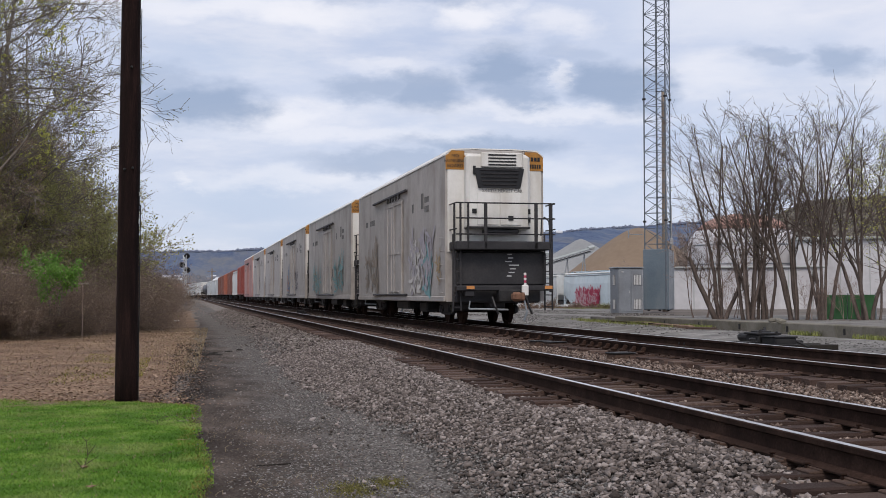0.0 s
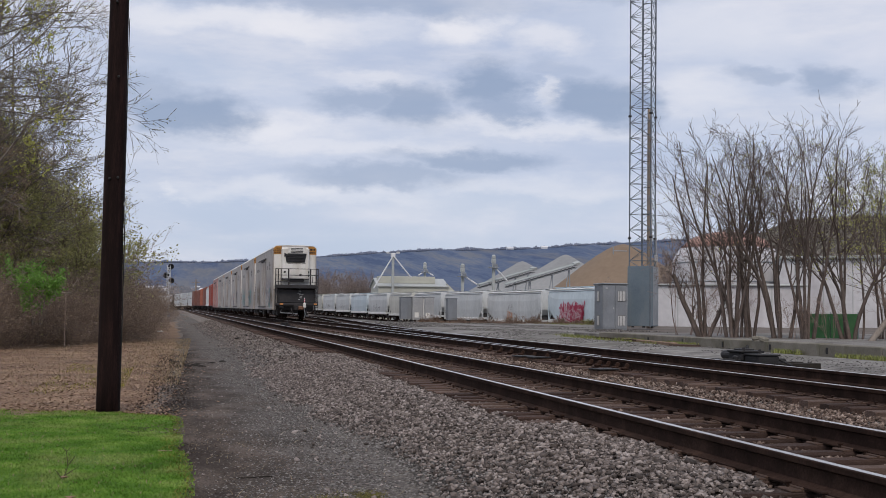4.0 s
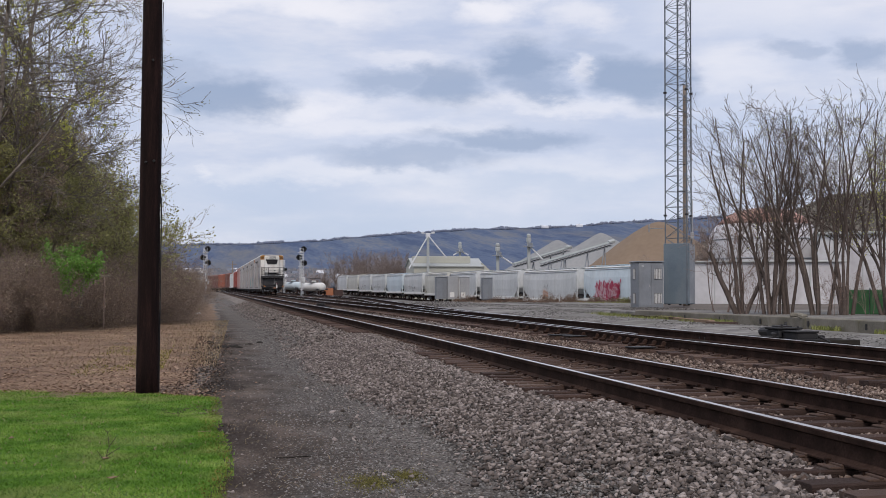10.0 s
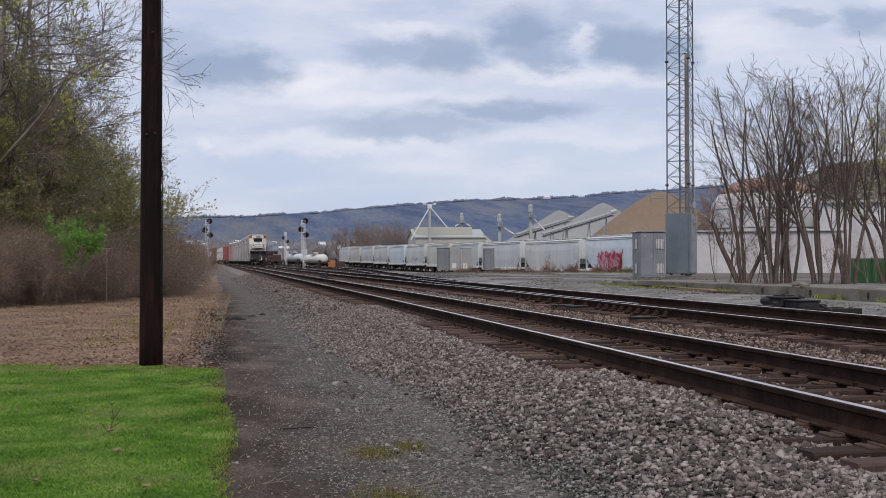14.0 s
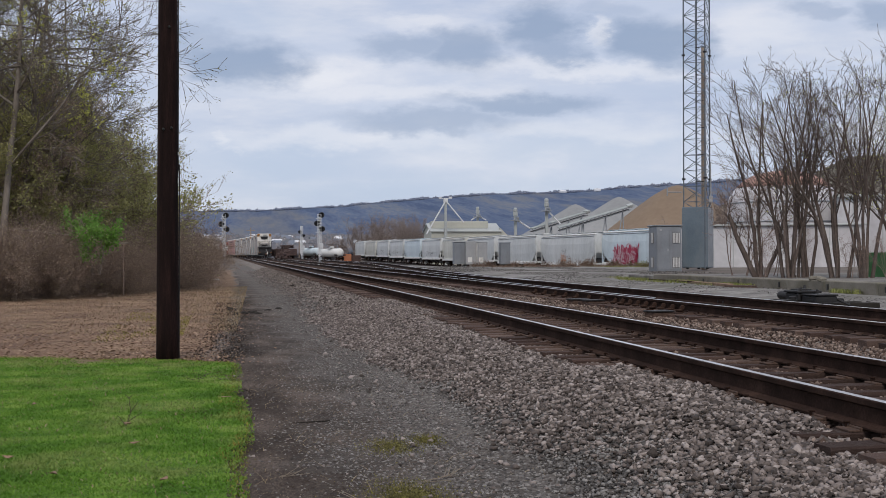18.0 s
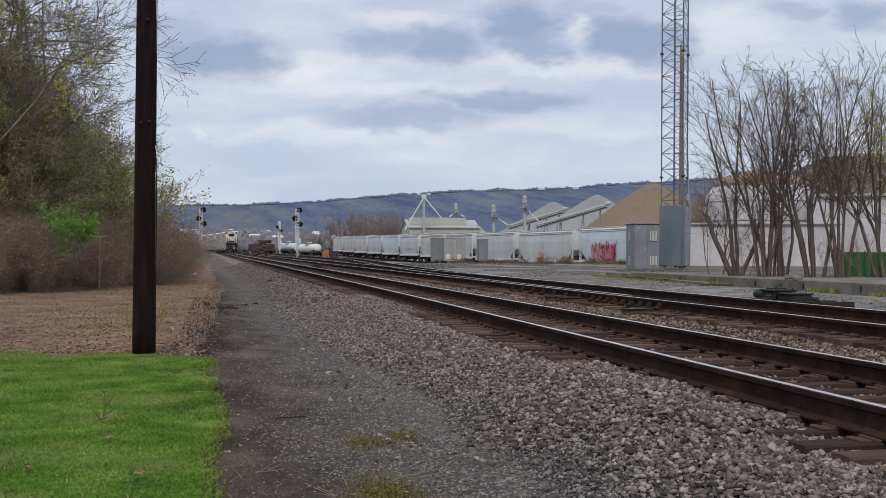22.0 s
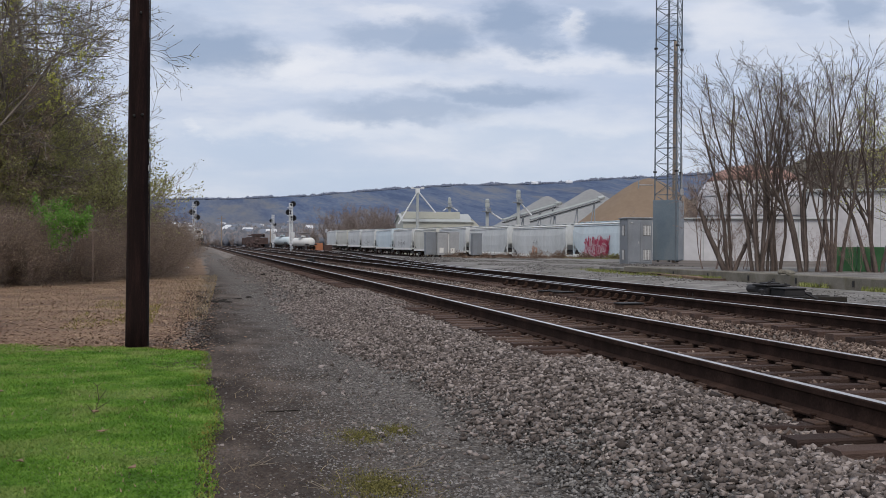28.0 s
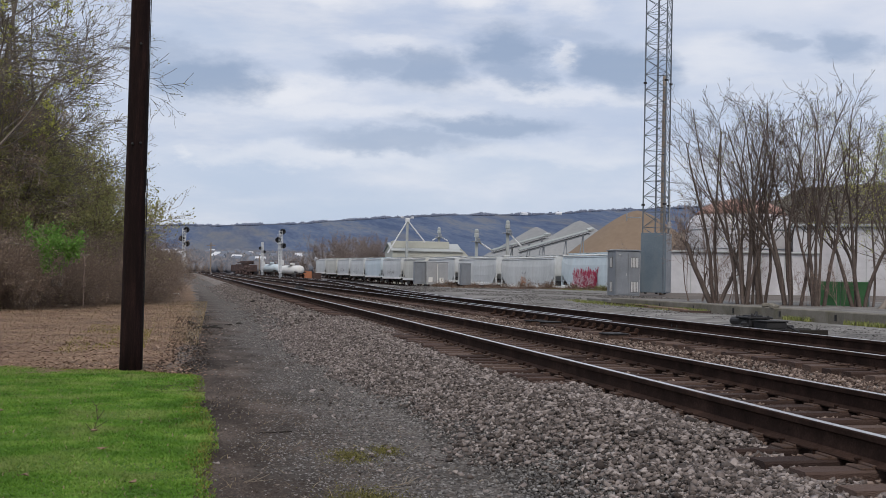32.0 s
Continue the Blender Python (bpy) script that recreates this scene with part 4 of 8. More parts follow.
def reefer(label, side_material):
    """A mechanical refrigerator car; its unit and platform stand at its -y end. The origin lies on the rail head."""
    car = thing("refrigerator_car", label, "train car", group="cars of the moving freight train")
    w, h, l = REEFER_WIDE / 2, REEFER_HIGH, REEFER_LONG / 2
    y0, y1 = -l + 0.55, l
    section = [(-w, 0.76), (-w + 0.04, 0.71), (w - 0.04, 0.71), (w, 0.76), (w, h - 0.22), (w - 0.05, h - 0.12), (w - 0.22, h - 0.03), (w * 0.4, h), (-w * 0.4, h), (-w + 0.22, h - 0.03), (-w + 0.05, h - 0.12), (-w, h - 0.22)]
    body = part("body", Shape().sweep(section, [pose(0, y0, 0), pose(0, y1, 0)]), side_material, car)
    # roof cap and side ribs
    part("roof", Shape().sweep([(-w - 0.02, h - 0.20), (-w + 0.22, h - 0.015), (-w * 0.4, h + 0.02), (w * 0.4, h + 0.02), (w - 0.22, h - 0.015), (w + 0.02, h - 0.20), (w + 0.012, h - 0.15), (w - 0.2, h + 0.025), (w * 0.4, h + 0.055), (-w * 0.4, h + 0.055), (-w + 0.2, h + 0.025), (-w - 0.012, h - 0.15)], [pose(0, y0 + 0.02, 0), pose(0, y1 - 0.02, 0)]), M_END_WHITE, body, "pale metal roof")
    for sx in (-1, 1):
        x = sx * (w + 0.012)
        sill = Shape().box((x, (y0 + y1) / 2, 0.80), (0.05, y1 - y0 - 0.1, 0.16), bevel=0.015)
        part("side_sill", sill, side_material, body)
        door = part("door", Shape().box((x + sx * 0.012, -0.1, 2.62), (0.05, 3.1, 3.55), bevel=0.02), side_material, car, "sliding plug door")
        bars = Shape()
        for yy in (-1.55, 0.0, 0.55, 1.35):
            bars.tube((x + sx * 0.05, yy - 0.1, 0.95), (x + sx * 0.05, yy - 0.1, 4.3), 0.022, n=6)
        for zz in (1.05, 2.45, 4.25):
            bars.box((x + sx * 0.05, 0, zz), (0.03, 3.2 if zz > 4 else 1.9, 0.05))
        part("lock_bar", bars, side_material, door, "vertical door locking bars")
        track = Shape().box((x + sx * 0.06, 1.0, 4.62), (0.10, 7.0, 0.09), bevel=0.02).box((x + sx * 0.05, 1.0, 0.93), (0.09, 7.0, 0.07), bevel=0.02)
        for yy in (-1.2, -0.6, 0.0, 0.6, 1.1):
            track.box((x + sx * 0.08, yy, 4.5), (0.06, 0.16, 0.2), bevel=0.02)
        part("door_track", track, M_BLACK, car, "dark door track")
        for e in (y0 + 0.28, y1 - 0.28):
            for q in range(5):
                r_ = Shape()
                grab(r_, x + sx * 0.06, e - 0.2, e + 0.2, 1.0 + q * 0.42)
                part("grab_iron", r_, side_material, car)
        for q, (yy, zz, ll, hh) in enumerate(((5.2, 3.9, 1.0, 0.22), (6.6, 3.9, 0.5, 0.22), (-5.0, 4.05, 0.35, 0.5), (-5.7, 4.05, 0.6, 0.18), (-5.7, 3.75, 0.6, 0.18), (-3.4, 3.9, 0.2, 0.3))):
            for bar in range(3):
                part("side_marking", Shape().box((x - sx * 0.008, yy + (bar - 1) * ll / 2.6, zz), (0.012, ll / 3.6, hh)), M_LETTER, car, "faded dark marking")
    # far end: plain with corner posts
    part("far_end", Shape().box((0, y1 + 0.02, 3.0), (2.9, 0.06, 4.3), bevel=0.02).box((-1.35, y1 + 0.06, 3.0), (0.1, 0.06, 4.3), bevel=0.02).box((1.35, y1 + 0.06, 3.0), (0.1, 0.06, 4.3), bevel=0.02), M_END_WHITE, car)
    # unit end
    part("end_wall", Shape().box((0, y0 - 0.02, 3.74), (3.0, 0.06, 3.05), bevel=0.02), M_END_WHITE, car, "white end wall")
    for sx in (-1, 1):
        top = [(sx * (w - 0.02), h - 0.62), (sx * (w - 0.60), h - 0.62), (sx * (w - 0.60), h - 0.04), (sx * (w - 0.20), h - 0.04), (sx * (w - 0.02), h - 0.2)]
        if sx > 0:
            top = top[::-1]
        vs = [(x, y0 - 0.06, z) for x, z in top] + [(x, y0 + 0.5, z) for x, z in top]
        n = len(top)
        fs = [tuple(range(n)), tuple(range(2 * n - 1, n - 1, -1))] + [(i, i + n, (i + 1) % n + n, (i + 1) % n) for i in range(n)]
        part("corner_panel", Shape().add(vs, fs), M_YELLOW, car, "yellow warning panel")
    for q, words in enumerate(("NO", "RUNNING", "BOARD")):
        lettering(words, 0.15, M_GRILLE, pose(-w + 0.31, y0 - 0.068, h - 0.20 - q * 0.155), car)
    for q in range(4):
        part("number_bar", Shape().box((w - 0.48 + q * 0.105, y0 - 0.068, h - 0.26), (0.075, 0.012, 0.12)), M_GRILLE, car)
    for q in range(6):
        part("number_bar", Shape().box((w - 0.50 + q * 0.075, y0 - 0.068, h - 0.48), (0.05, 0.012, 0.12)), M_GRILLE, car)
    unit = part("cooling_unit", Shape().box((0, y0 - 0.27, 4.06), (2.0, 0.5, 2.30), bevel=0.09), M_END_WHITE, car, "white refrigeration unit")
    top = part("vent_panel", Shape().box((0.09, y0 - 0.54, 5.02), (1.34, 0.08, 0.46), bevel=0.03), M_END_WHITE, unit)
    holes = Shape()
    for q in range(4):
        holes.box((0.09, y0 - 0.588, 5.17 - q * 0.10), (0.88, 0.012, 0.045))
    part("vent_slot", holes, M_GRILLE, top, "dark slots between slats")
    tw, bw, zt, zb, yy = 0.78, 0.66, 4.77, 4.16, y0 - 0.53
    g = Shape().add([(-tw, yy, zt), (tw, yy, zt), (bw, yy, zb), (-bw, yy, zb), (-tw, yy - 0.05, zt), (tw, yy - 0.05, zt), (bw, yy - 0.05, zb), (-bw, yy - 0.05, zb)], [(0, 1, 2, 3), (7, 6, 5, 4), (0, 4, 5, 1), (1, 5, 6, 2), (2, 6, 7, 3), (3, 7, 4, 0)])
    gr = part("intake_grille", g, M_GRILLE, unit, "dark trapezoid air intake")
    slats = Shape()
    for q in range(5):
        slats.box((0, yy - 0.06, 4.70 - q * 0.11), (1.25 - q * 0.05, 0.03, 0.035), Matrix.Rotation(0.5, 3, "X"))
    part("grille_slat", slats, M_BLACK, gr)
    for x in (-0.36, 0.36):
        part("service_door", Shape().box((x, y0 - 0.53, 3.53), (0.66, 0.03, 0.98), bevel=0.012), M_END_WHITE, unit, "white service door")
    for c, sz in (((-0.78, y0 - 0.53, 3.46), (0.14, 0.04, 0.14)), ((0.36, y0 - 0.555, 3.25), (0.16, 0.03, 0.14)), ((0.95, y0 - 0.53, 3.46), (0.07, 0.05, 0.16)), ((0.95, y0 - 0.53, 3.2), (0.07, 0.05, 0.16)), ((-0.78, y0 - 0.36, 4.7), (0.08, 0.4, 0.26))):
        part("latch", Shape().box(c, sz), M_GRILLE, unit, "dark latch")
    lettering("EXCESS HEIGHT CAR", 0.135, M_LETTER, pose(0.1, y0 - 0.55, 4.08), car)
    hose = Shape()
    pts = [(-1.0, 5.18), (-0.86, 4.98), (-0.76, 4.9), (-0.74, 4.2)]
    for (ax, az), (bx, bz) in zip(pts, pts[1:]):
        hose.tube((ax, y0 - 0.14, az), (bx, y0 - 0.14, bz), 0.03, n=6)
    part("conduit", hose, M_YELLOW, unit, "yellow conduit")
    ye = -l - 0.35
    pan = Shape().box((0.0, y0 - 0.3, 2.96), (1.95, 0.55, 0.06), bevel=0.01).box((0.1, y0 - 0.3, 2.86), (1.1, 0.4, 0.18), bevel=0.05)
    part("drip_pan", pan, M_BLACK, car, "black drip pan")
    # platform with railing
    deck = part("end_platform", Shape().box((0.05, (y0 + ye) / 2, 2.40), (3.0, y0 - ye + 0.02, 0.26), bevel=0.03), M_BLACK, car, "black steel end platform")
    part("bulkhead", Shape().box((0.12, y0 - 0.25, 1.72), (2.78, 0.5, 1.05), bevel=0.06), M_BLACK, car, "black lower bulkhead")
    data = Shape()
    rnd = random.Random(4)
    for q in range(7):
        data.box((0.36 + rnd.uniform(-0.08, 0.12), y0 - 0.507, 2.15 - q * 0.11), (rnd.uniform(0.12, 0.36), 0.012, 0.035))
    part("data_panel", data, M_LETTER_PALE, car, "small pale stencilled lines")
    part("end_sill", Shape().box((0.1, ye + 0.18, 1.12), (3.0, 0.36, 0.16), bevel=0.03).box((-1.0, ye + 0.2, 0.98), (0.3, 0.3, 0.24), bevel=0.03), M_BLACK, car, "black end sill")
    for x in (-1.0, 1.44):
        part("reflector", Shape().box((x, ye - 0.005, 1.14), (0.24, 0.02, 0.10), bevel=0.004), M_ORANGE, car, "orange reflector")
    for x in (-1.42, -1.23, -1.06, -0.52, 1.06, 1.50, 1.64):
        thick = 0.10 if x in (-0.52, 1.06) else 0.06
        low = 2.3 if x in (-1.06, -0.52, 1.06) else 1.0
        y = ye + (0.02 if x in (-1.06, -0.52, 1.06, 1.50) else 0.30)
        part("post", Shape().box((x, y, (low + 3.69) / 2), (thick, 0.06, 3.69 - low), bevel=0.01), M_BLACK, deck)
    for z in (3.68, 3.22, 2.74):
        part("handrail", Shape().tube((-1.44, ye, z), (1.66, ye, z), 0.022, n=6), M_BLACK, deck)
    for sx in (-1.43, 1.65):
        for z in (3.68, 2.9):
            part("handrail", Shape().tube((sx, ye, z), (sx, y0, z), 0.022, n=6), M_BLACK, deck)
    loop = Shape()
    for (ax, az), (bx, bz) in zip([(1.2, 2.7), (1.22, 3.2), (1.32, 3.27), (1.45, 3.15), (1.5, 2.6)], [(1.22, 3.2), (1.32, 3.27), (1.45, 3.15), (1.5, 2.6), (1.5, 2.45)]):
        loop.tube((ax, ye - 0.02, az), (bx, ye - 0.02, bz), 0.018, n=6)
    part("grab_iron", loop, M_BLACK, deck)
    for x0 in (-1.34, 1.54):
        steps = Shape()
        for x in (x0 - 0.12, x0 + 0.12):
            steps.box((x, ye + 0.32, 1.6), (0.04, 0.05, 2.3))
        for q in range(6):
            steps.box((x0, ye + 0.32, 0.55 + q * 0.36), (0.26, 0.05, 0.03))
        part("ladder", steps, M_BLACK, car, "black end ladder")
    part("end_underframe", Shape().box((0.0, y0 - 0.15, 0.92), (2.7, 0.5, 0.50), bevel=0.05), M_BLACK, car, "black underframe end")
    part("brake_reservoir", Shape().lathe([(0.05, -0.5), (0.2, -0.46), (0.22, 0.0), (0.2, 0.46), (0.05, 0.5)], 12, (-0.75, y0 + 0.5, 0.62), (1, 0, 0)), M_BLACK, car, "dark air reservoir")
    for hx in (-0.30, 0.75):
        part("air_hose", Shape().tube((hx, ye + 0.1, 0.85), (hx + 0.06, ye - 0.05, 0.55), 0.035, n=6).tube((hx + 0.06, ye - 0.05, 0.55), (hx + 0.16, ye - 0.02, 0.34), 0.035, n=6), M_BLACK, car, "hanging rubber air hose")
    part("coupler_pocket", Shape().box((0.22, ye + 0.10, 0.88), (0.7, 0.40, 0.40), bevel=0.05), M_IRON, car, "dark steel coupler pocket")
    part("coupler", COUPLER, None, car, "rusty coupler", at=pose(0.34, ye - 0.1, 0))
    part("coupler", COUPLER, None, car, "rusty coupler", at=pose(0, l + 0.35, 0, 0, 0, 180))
    lever = Shape().tube((-1.06, ye - 0.02, 0.50), (0.16, ye - 0.02, 0.47), 0.03, n=6).tube((-1.06, ye - 0.02, 0.50), (-1.02, ye - 0.02, 0.74), 0.02, n=6).tube((0.62, ye - 0.1, 0.85), (0.70, ye - 0.16, 0.4), 0.03, n=6).tube((0.70, ye - 0.16, 0.4), (0.62, ye - 0.12, 0.15), 0.035, n=6)
    part("uncoupling_lever", lever, M_GALV, car, "pale uncoupling lever and hose")
    eot = part("end_device", Shape().box((0.62, ye - 0.26, 1.05), (0.20, 0.12, 0.34), bevel=0.03), M_END_WHITE, car, "end-of-train marker box")
    for q in range(5):
        part("stripe", Shape().box((0.62, ye - 0.26, 1.24 + q * 0.075), (0.07, 0.05, 0.075), bevel=0.006), M_GRAF["red"] if q % 2 else M_END_WHITE, eot, "red and white striped staff")
    under = Shape().box((0, 0, 0.62), (0.5, REEFER_LONG - 0.5, 0.24), bevel=0.04).box((0.0, 1.0, 0.55), (2.2, 2.4, 0.3), bevel=0.05).box((-0.6, -2.4, 0.5), (0.8, 1.2, 0.36), bevel=0.05)
    part("underframe", under, M_BLACK, car, "black underframe")
    add_trucks(car, 6.3)
    return car


def boxcar(label, material):
    car = thing("boxcar", label, "train car", group="cars of the moving freight train")
    w, h, l = 1.55, 4.85, 8.9
    section = [(-w, 1.0), (w, 1.0), (w, h - 0.2), (w - 0.2, h - 0.03), (0, h), (-w + 0.2, h - 0.03), (-w, h - 0.2)]
    part("body", Shape().sweep(section, [pose(0, -l, 0), pose(0, l, 0)]), material, car)
    for sx in (-1, 1):
        ribs = Shape()
        for q in range(15):
            y = -l + 0.15 + q * (2 * l - 0.3) / 14
            if abs(y) > 1.7:
                ribs.box((sx * (w + 0.02), y, 2.85), (0.06, 0.12, 3.6), bevel=0.015)
        ribs.box((sx * (w + 0.02), 0, 1.05), (0.07, 2 * l, 0.18), bevel=0.02)
        part("side_rib", ribs, material, car)
        part("door", Shape().box((sx * (w + 0.05), 0, 2.85), (0.07, 3.0, 3.5), bevel=0.03), material, car, "sliding door")
    for e in (-1, 1):
        ends = Shape()
        for q in range(7):
            ends.box((0, e * (l + 0.03), 1.4 + q * 0.5), (2.8, 0.09, 0.18), bevel=0.03)
        part("end_rib", ends, material, car)
        part("coupler", COUPLER, None, car, at=pose(0, e * (l + 0.35), 0, 0, 0, 180 if e > 0 else 0))
    part("underframe", Shape().box((0, 0, 0.8), (0.6, 2 * l - 0.3, 0.4), bevel=0.05), M_BLACK, car, "black underframe")
    add_trucks(car, 6.2)
    return car


def hopper(label, material, group, half=8.0, high=4.5, name="covered_hopper_car"):
    """A covered hopper with bowed sides, sloped ends, hatch row and side sills."""
    car = thing(name, label, "hopper car", group=group)
    w = 1.55
    top, low = high - 0.35, 1.05

    def section(zl):
        pts = [(w * 0.96, zl), (w, zl + (top - zl) * 0.35), (w * 0.995, zl + (top - zl) * 0.7), (w * 0.94, top - 0.12), (w * 0.80, top + 0.08), (w * 0.45, top + 0.20), (0, top + 0.24)]
        return [(-x, z) for x, z in pts[:-1]] + [(x, z) for x, z in pts[::-1]]

    lens = [(-half + 0.30, top - 1.75), (-half + 0.34, top - 1.9), (-half + 1.9, low), (half - 1.9, low), (half - 0.34, top - 1.9), (half - 0.30, top - 1.75)]
    rings = [section(z) for _, z in lens]
    n = len(rings[0])
    vs = [(x, y, z) for (y, _), ring in zip(lens, rings) for x, z in ring]
    fs = [(r * n + i, r * n + (i + 1) % n, r * n + n + (i + 1) % n, r * n + n + i) for r in range(len(lens) - 1) for i in range(n)]
    fs += [tuple(range(n - 1, -1, -1)), tuple(range((len(lens) - 1) * n, len(lens) * n))]
    part("body", Shape().add(vs, fs), material, car, smooth=False)
    for sx in (-1, 1):
        part("side_sill", Shape().box((sx * (w - 0.03), 0, low + 0.0), (0.14, 2 * half - 0.5, 0.30), bevel=0.03), M_HOP_WHITE, car, "pale side sill")
        part("roof_rail", Shape().box((sx * (w * 0.90), 0, top + 0.03), (0.12, 2 * half - 0.6, 0.12), bevel=0.03), M_HOP_WHITE, car, "pale roof rail")
        part("top_chord", Shape().box((sx * (w * 0.955), 0, top - 0.16), (0.05, 2 * half - 0.6, 0.07), bevel=0.015), M_GALV, car, "grey top chord")
    hatch = Shape().box((0, 0, 0), (0.75, 1.3, 0.13), bevel=0.04).mesh("hatch", material)
    for q in range(8):
        part("hatch", hatch, None, car, at=pose(0, -half + 1.3 + q * (2 * half - 2.6) / 7, top + 0.24))
    walk_way = Shape()
    for sx in (-0.72, 0.72):
        walk_way.box((sx, 0, top + 0.27), (0.34, 2 * half - 0.3, 0.04))
        for q in range(9):
            walk_way.box((sx, -half + 0.6 + q * (2 * half - 1.2) / 8, top + 0.20), (0.3, 0.05, 0.14))
    part("running_board", walk_way, material, car, "steel running board")
    for e in (-1, 1):
        f = Shape()
        for sx in (-1, 1):
            f.box((sx * (w - 0.08), e * (half - 0.18), 2.35), (0.10, 0.10, 2.7), bevel=0.02)
            f.box((sx * (w - 0.10), e * (half - 0.75), 1.95), (0.08, 0.10, 2.0), Matrix.Rotation(e * 0.55, 3, "X"))
            for q in range(7):
                f.box((sx * (w - 0.02), e * (half - 0.42), 1.3 + q * 0.38), (0.03, 0.5, 0.03))
        f.box((0, e * (half - 0.16), 1.12), (2.9, 0.3, 0.24), bevel=0.03)
        part("end_frame", f, material, car, "end frame with ladder rungs")
        # The open end bay's shade is put in as a black sheet.
        part("slope_gap", Shape().box((0, e * (half - 1.15), 1.75), (2.6, 0.12, 1.2), Matrix.Rotation(e * 0.62, 3, "X")), M_BLACK, car, "black sheet for the shade in the end bay")
        part("coupler", COUPLER, None, car, at=pose(0, e * (half + 0.15), 0, 0, 0, 180 if e > 0 else 0))
    for y in (-3.2, 0.0, 3.2):
        part("outlet", Shape().add([(-1.1, y - 1.2, low), (1.1, y - 1.2, low), (1.1, y + 1.2, low), (-1.1, y + 1.2, low), (-0.4, y - 0.35, 0.42), (0.4, y - 0.35, 0.42), (0.4, y + 0.35, 0.42), (-0.4, y + 0.35, 0.42)],
                                   [(3, 2, 1, 0), (4, 5, 6, 7), (0, 1, 5, 4), (1, 2, 6, 5), (2, 3, 7, 6), (3, 0, 4, 7)]), M_BLACK, car, "dark discharge outlet")
    add_trucks(car, half - 2.0)
    return car


def tank_car(label, material, group, half=7.0, r=1.4, centre=2.55):
    car = thing("tank_car", label, "tank car", group=group)
    prof = [(0.02, -half), (r * 0.55, -half + 0.08), (r * 0.85, -half + 0.3), (r, -half + 0.7), (r, half - 0.7), (r * 0.85, half - 0.3), (r * 0.55, half - 0.08), (0.02, half)]
    part("tank", Shape().lathe(prof, 24, (0, 0, centre), (0, 1, 0)), material, car, smooth=True)
    part("dome", Shape().lathe([(0.5, -0.3), (0.5, 0.35), (0.45, 0.42), (0.1, 0.44)], 16, (0, 0, centre + r)), material, car)
    part("platform_rail", Shape().box((0, 0, centre + r + 0.1), (2.2, 1.6, 0.05)).tube((-1.1, -0.8, centre + r + 0.9), (1.1, -0.8, centre + r + 0.9), 0.03, n=5).tube((-1.1, 0.8, centre + r + 0.9), (1.1, 0.8, centre + r + 0.9), 0.03, n=5), M_BLACK, car)
    part("underframe", Shape().box((0, 0, 0.95), (0.7, 2 * half, 0.35), bevel=0.05).box((0, -half + 0.6, 1.2), (2.6, 0.3, 0.3)).box((0, half - 0.6, 1.2), (2.6, 0.3, 0.3)), M_BLACK, car)
    add_trucks(car, half - 1.6)
    return car


def scrawl(car, x, y, z, wide, tall, colour, seed, strokes=26):
    """Sprayed strokes on a car's side: flat bands close to the wall."""
    rnd = random.Random(seed)
    s = Shape()
    side = -1 if x < 0 else 1
    for q in range(int(strokes * 1.6)):
        cy, cz = y + rnd.uniform(-0.5, 0.5) * wide, z + rnd.uniform(-0.5, 0.5) * tall
        a = rnd.choice((rnd.uniform(1.1, 2.0), rnd.uniform(-0.4, 0.6)))
        n, bend, ln, th = 5, rnd.uniform(-0.9, 0.9), rnd.uniform(0.25, 0.7) * tall, rnd.uniform(0.018, 0.055) * tall
        py, pz = cy, cz
        vs = []
        for i in range(n):
            t = a + bend * i / n
            ny, nz = -math.sin(t) * th, math.cos(t) * th
            vs += [(x + side * q * 0.0004, py + ny, pz + nz), (x + side * q * 0.0004, py - ny, pz - nz)]
            py, pz = py + math.cos(t) * ln / n, pz + math.sin(t) * ln / n
        s.add(vs, [(2 * i, 2 * i + 1, 2 * i + 3, 2 * i + 2) if side < 0 else (2 * i + 2, 2 * i + 3, 2 * i + 1, 2 * i) for i in range(n - 1)])
    ob = part("graffiti", s, M_GRAF[colour], car, colour + " sprayed graffiti")
    ob["kind"] = "stuff"
    return ob


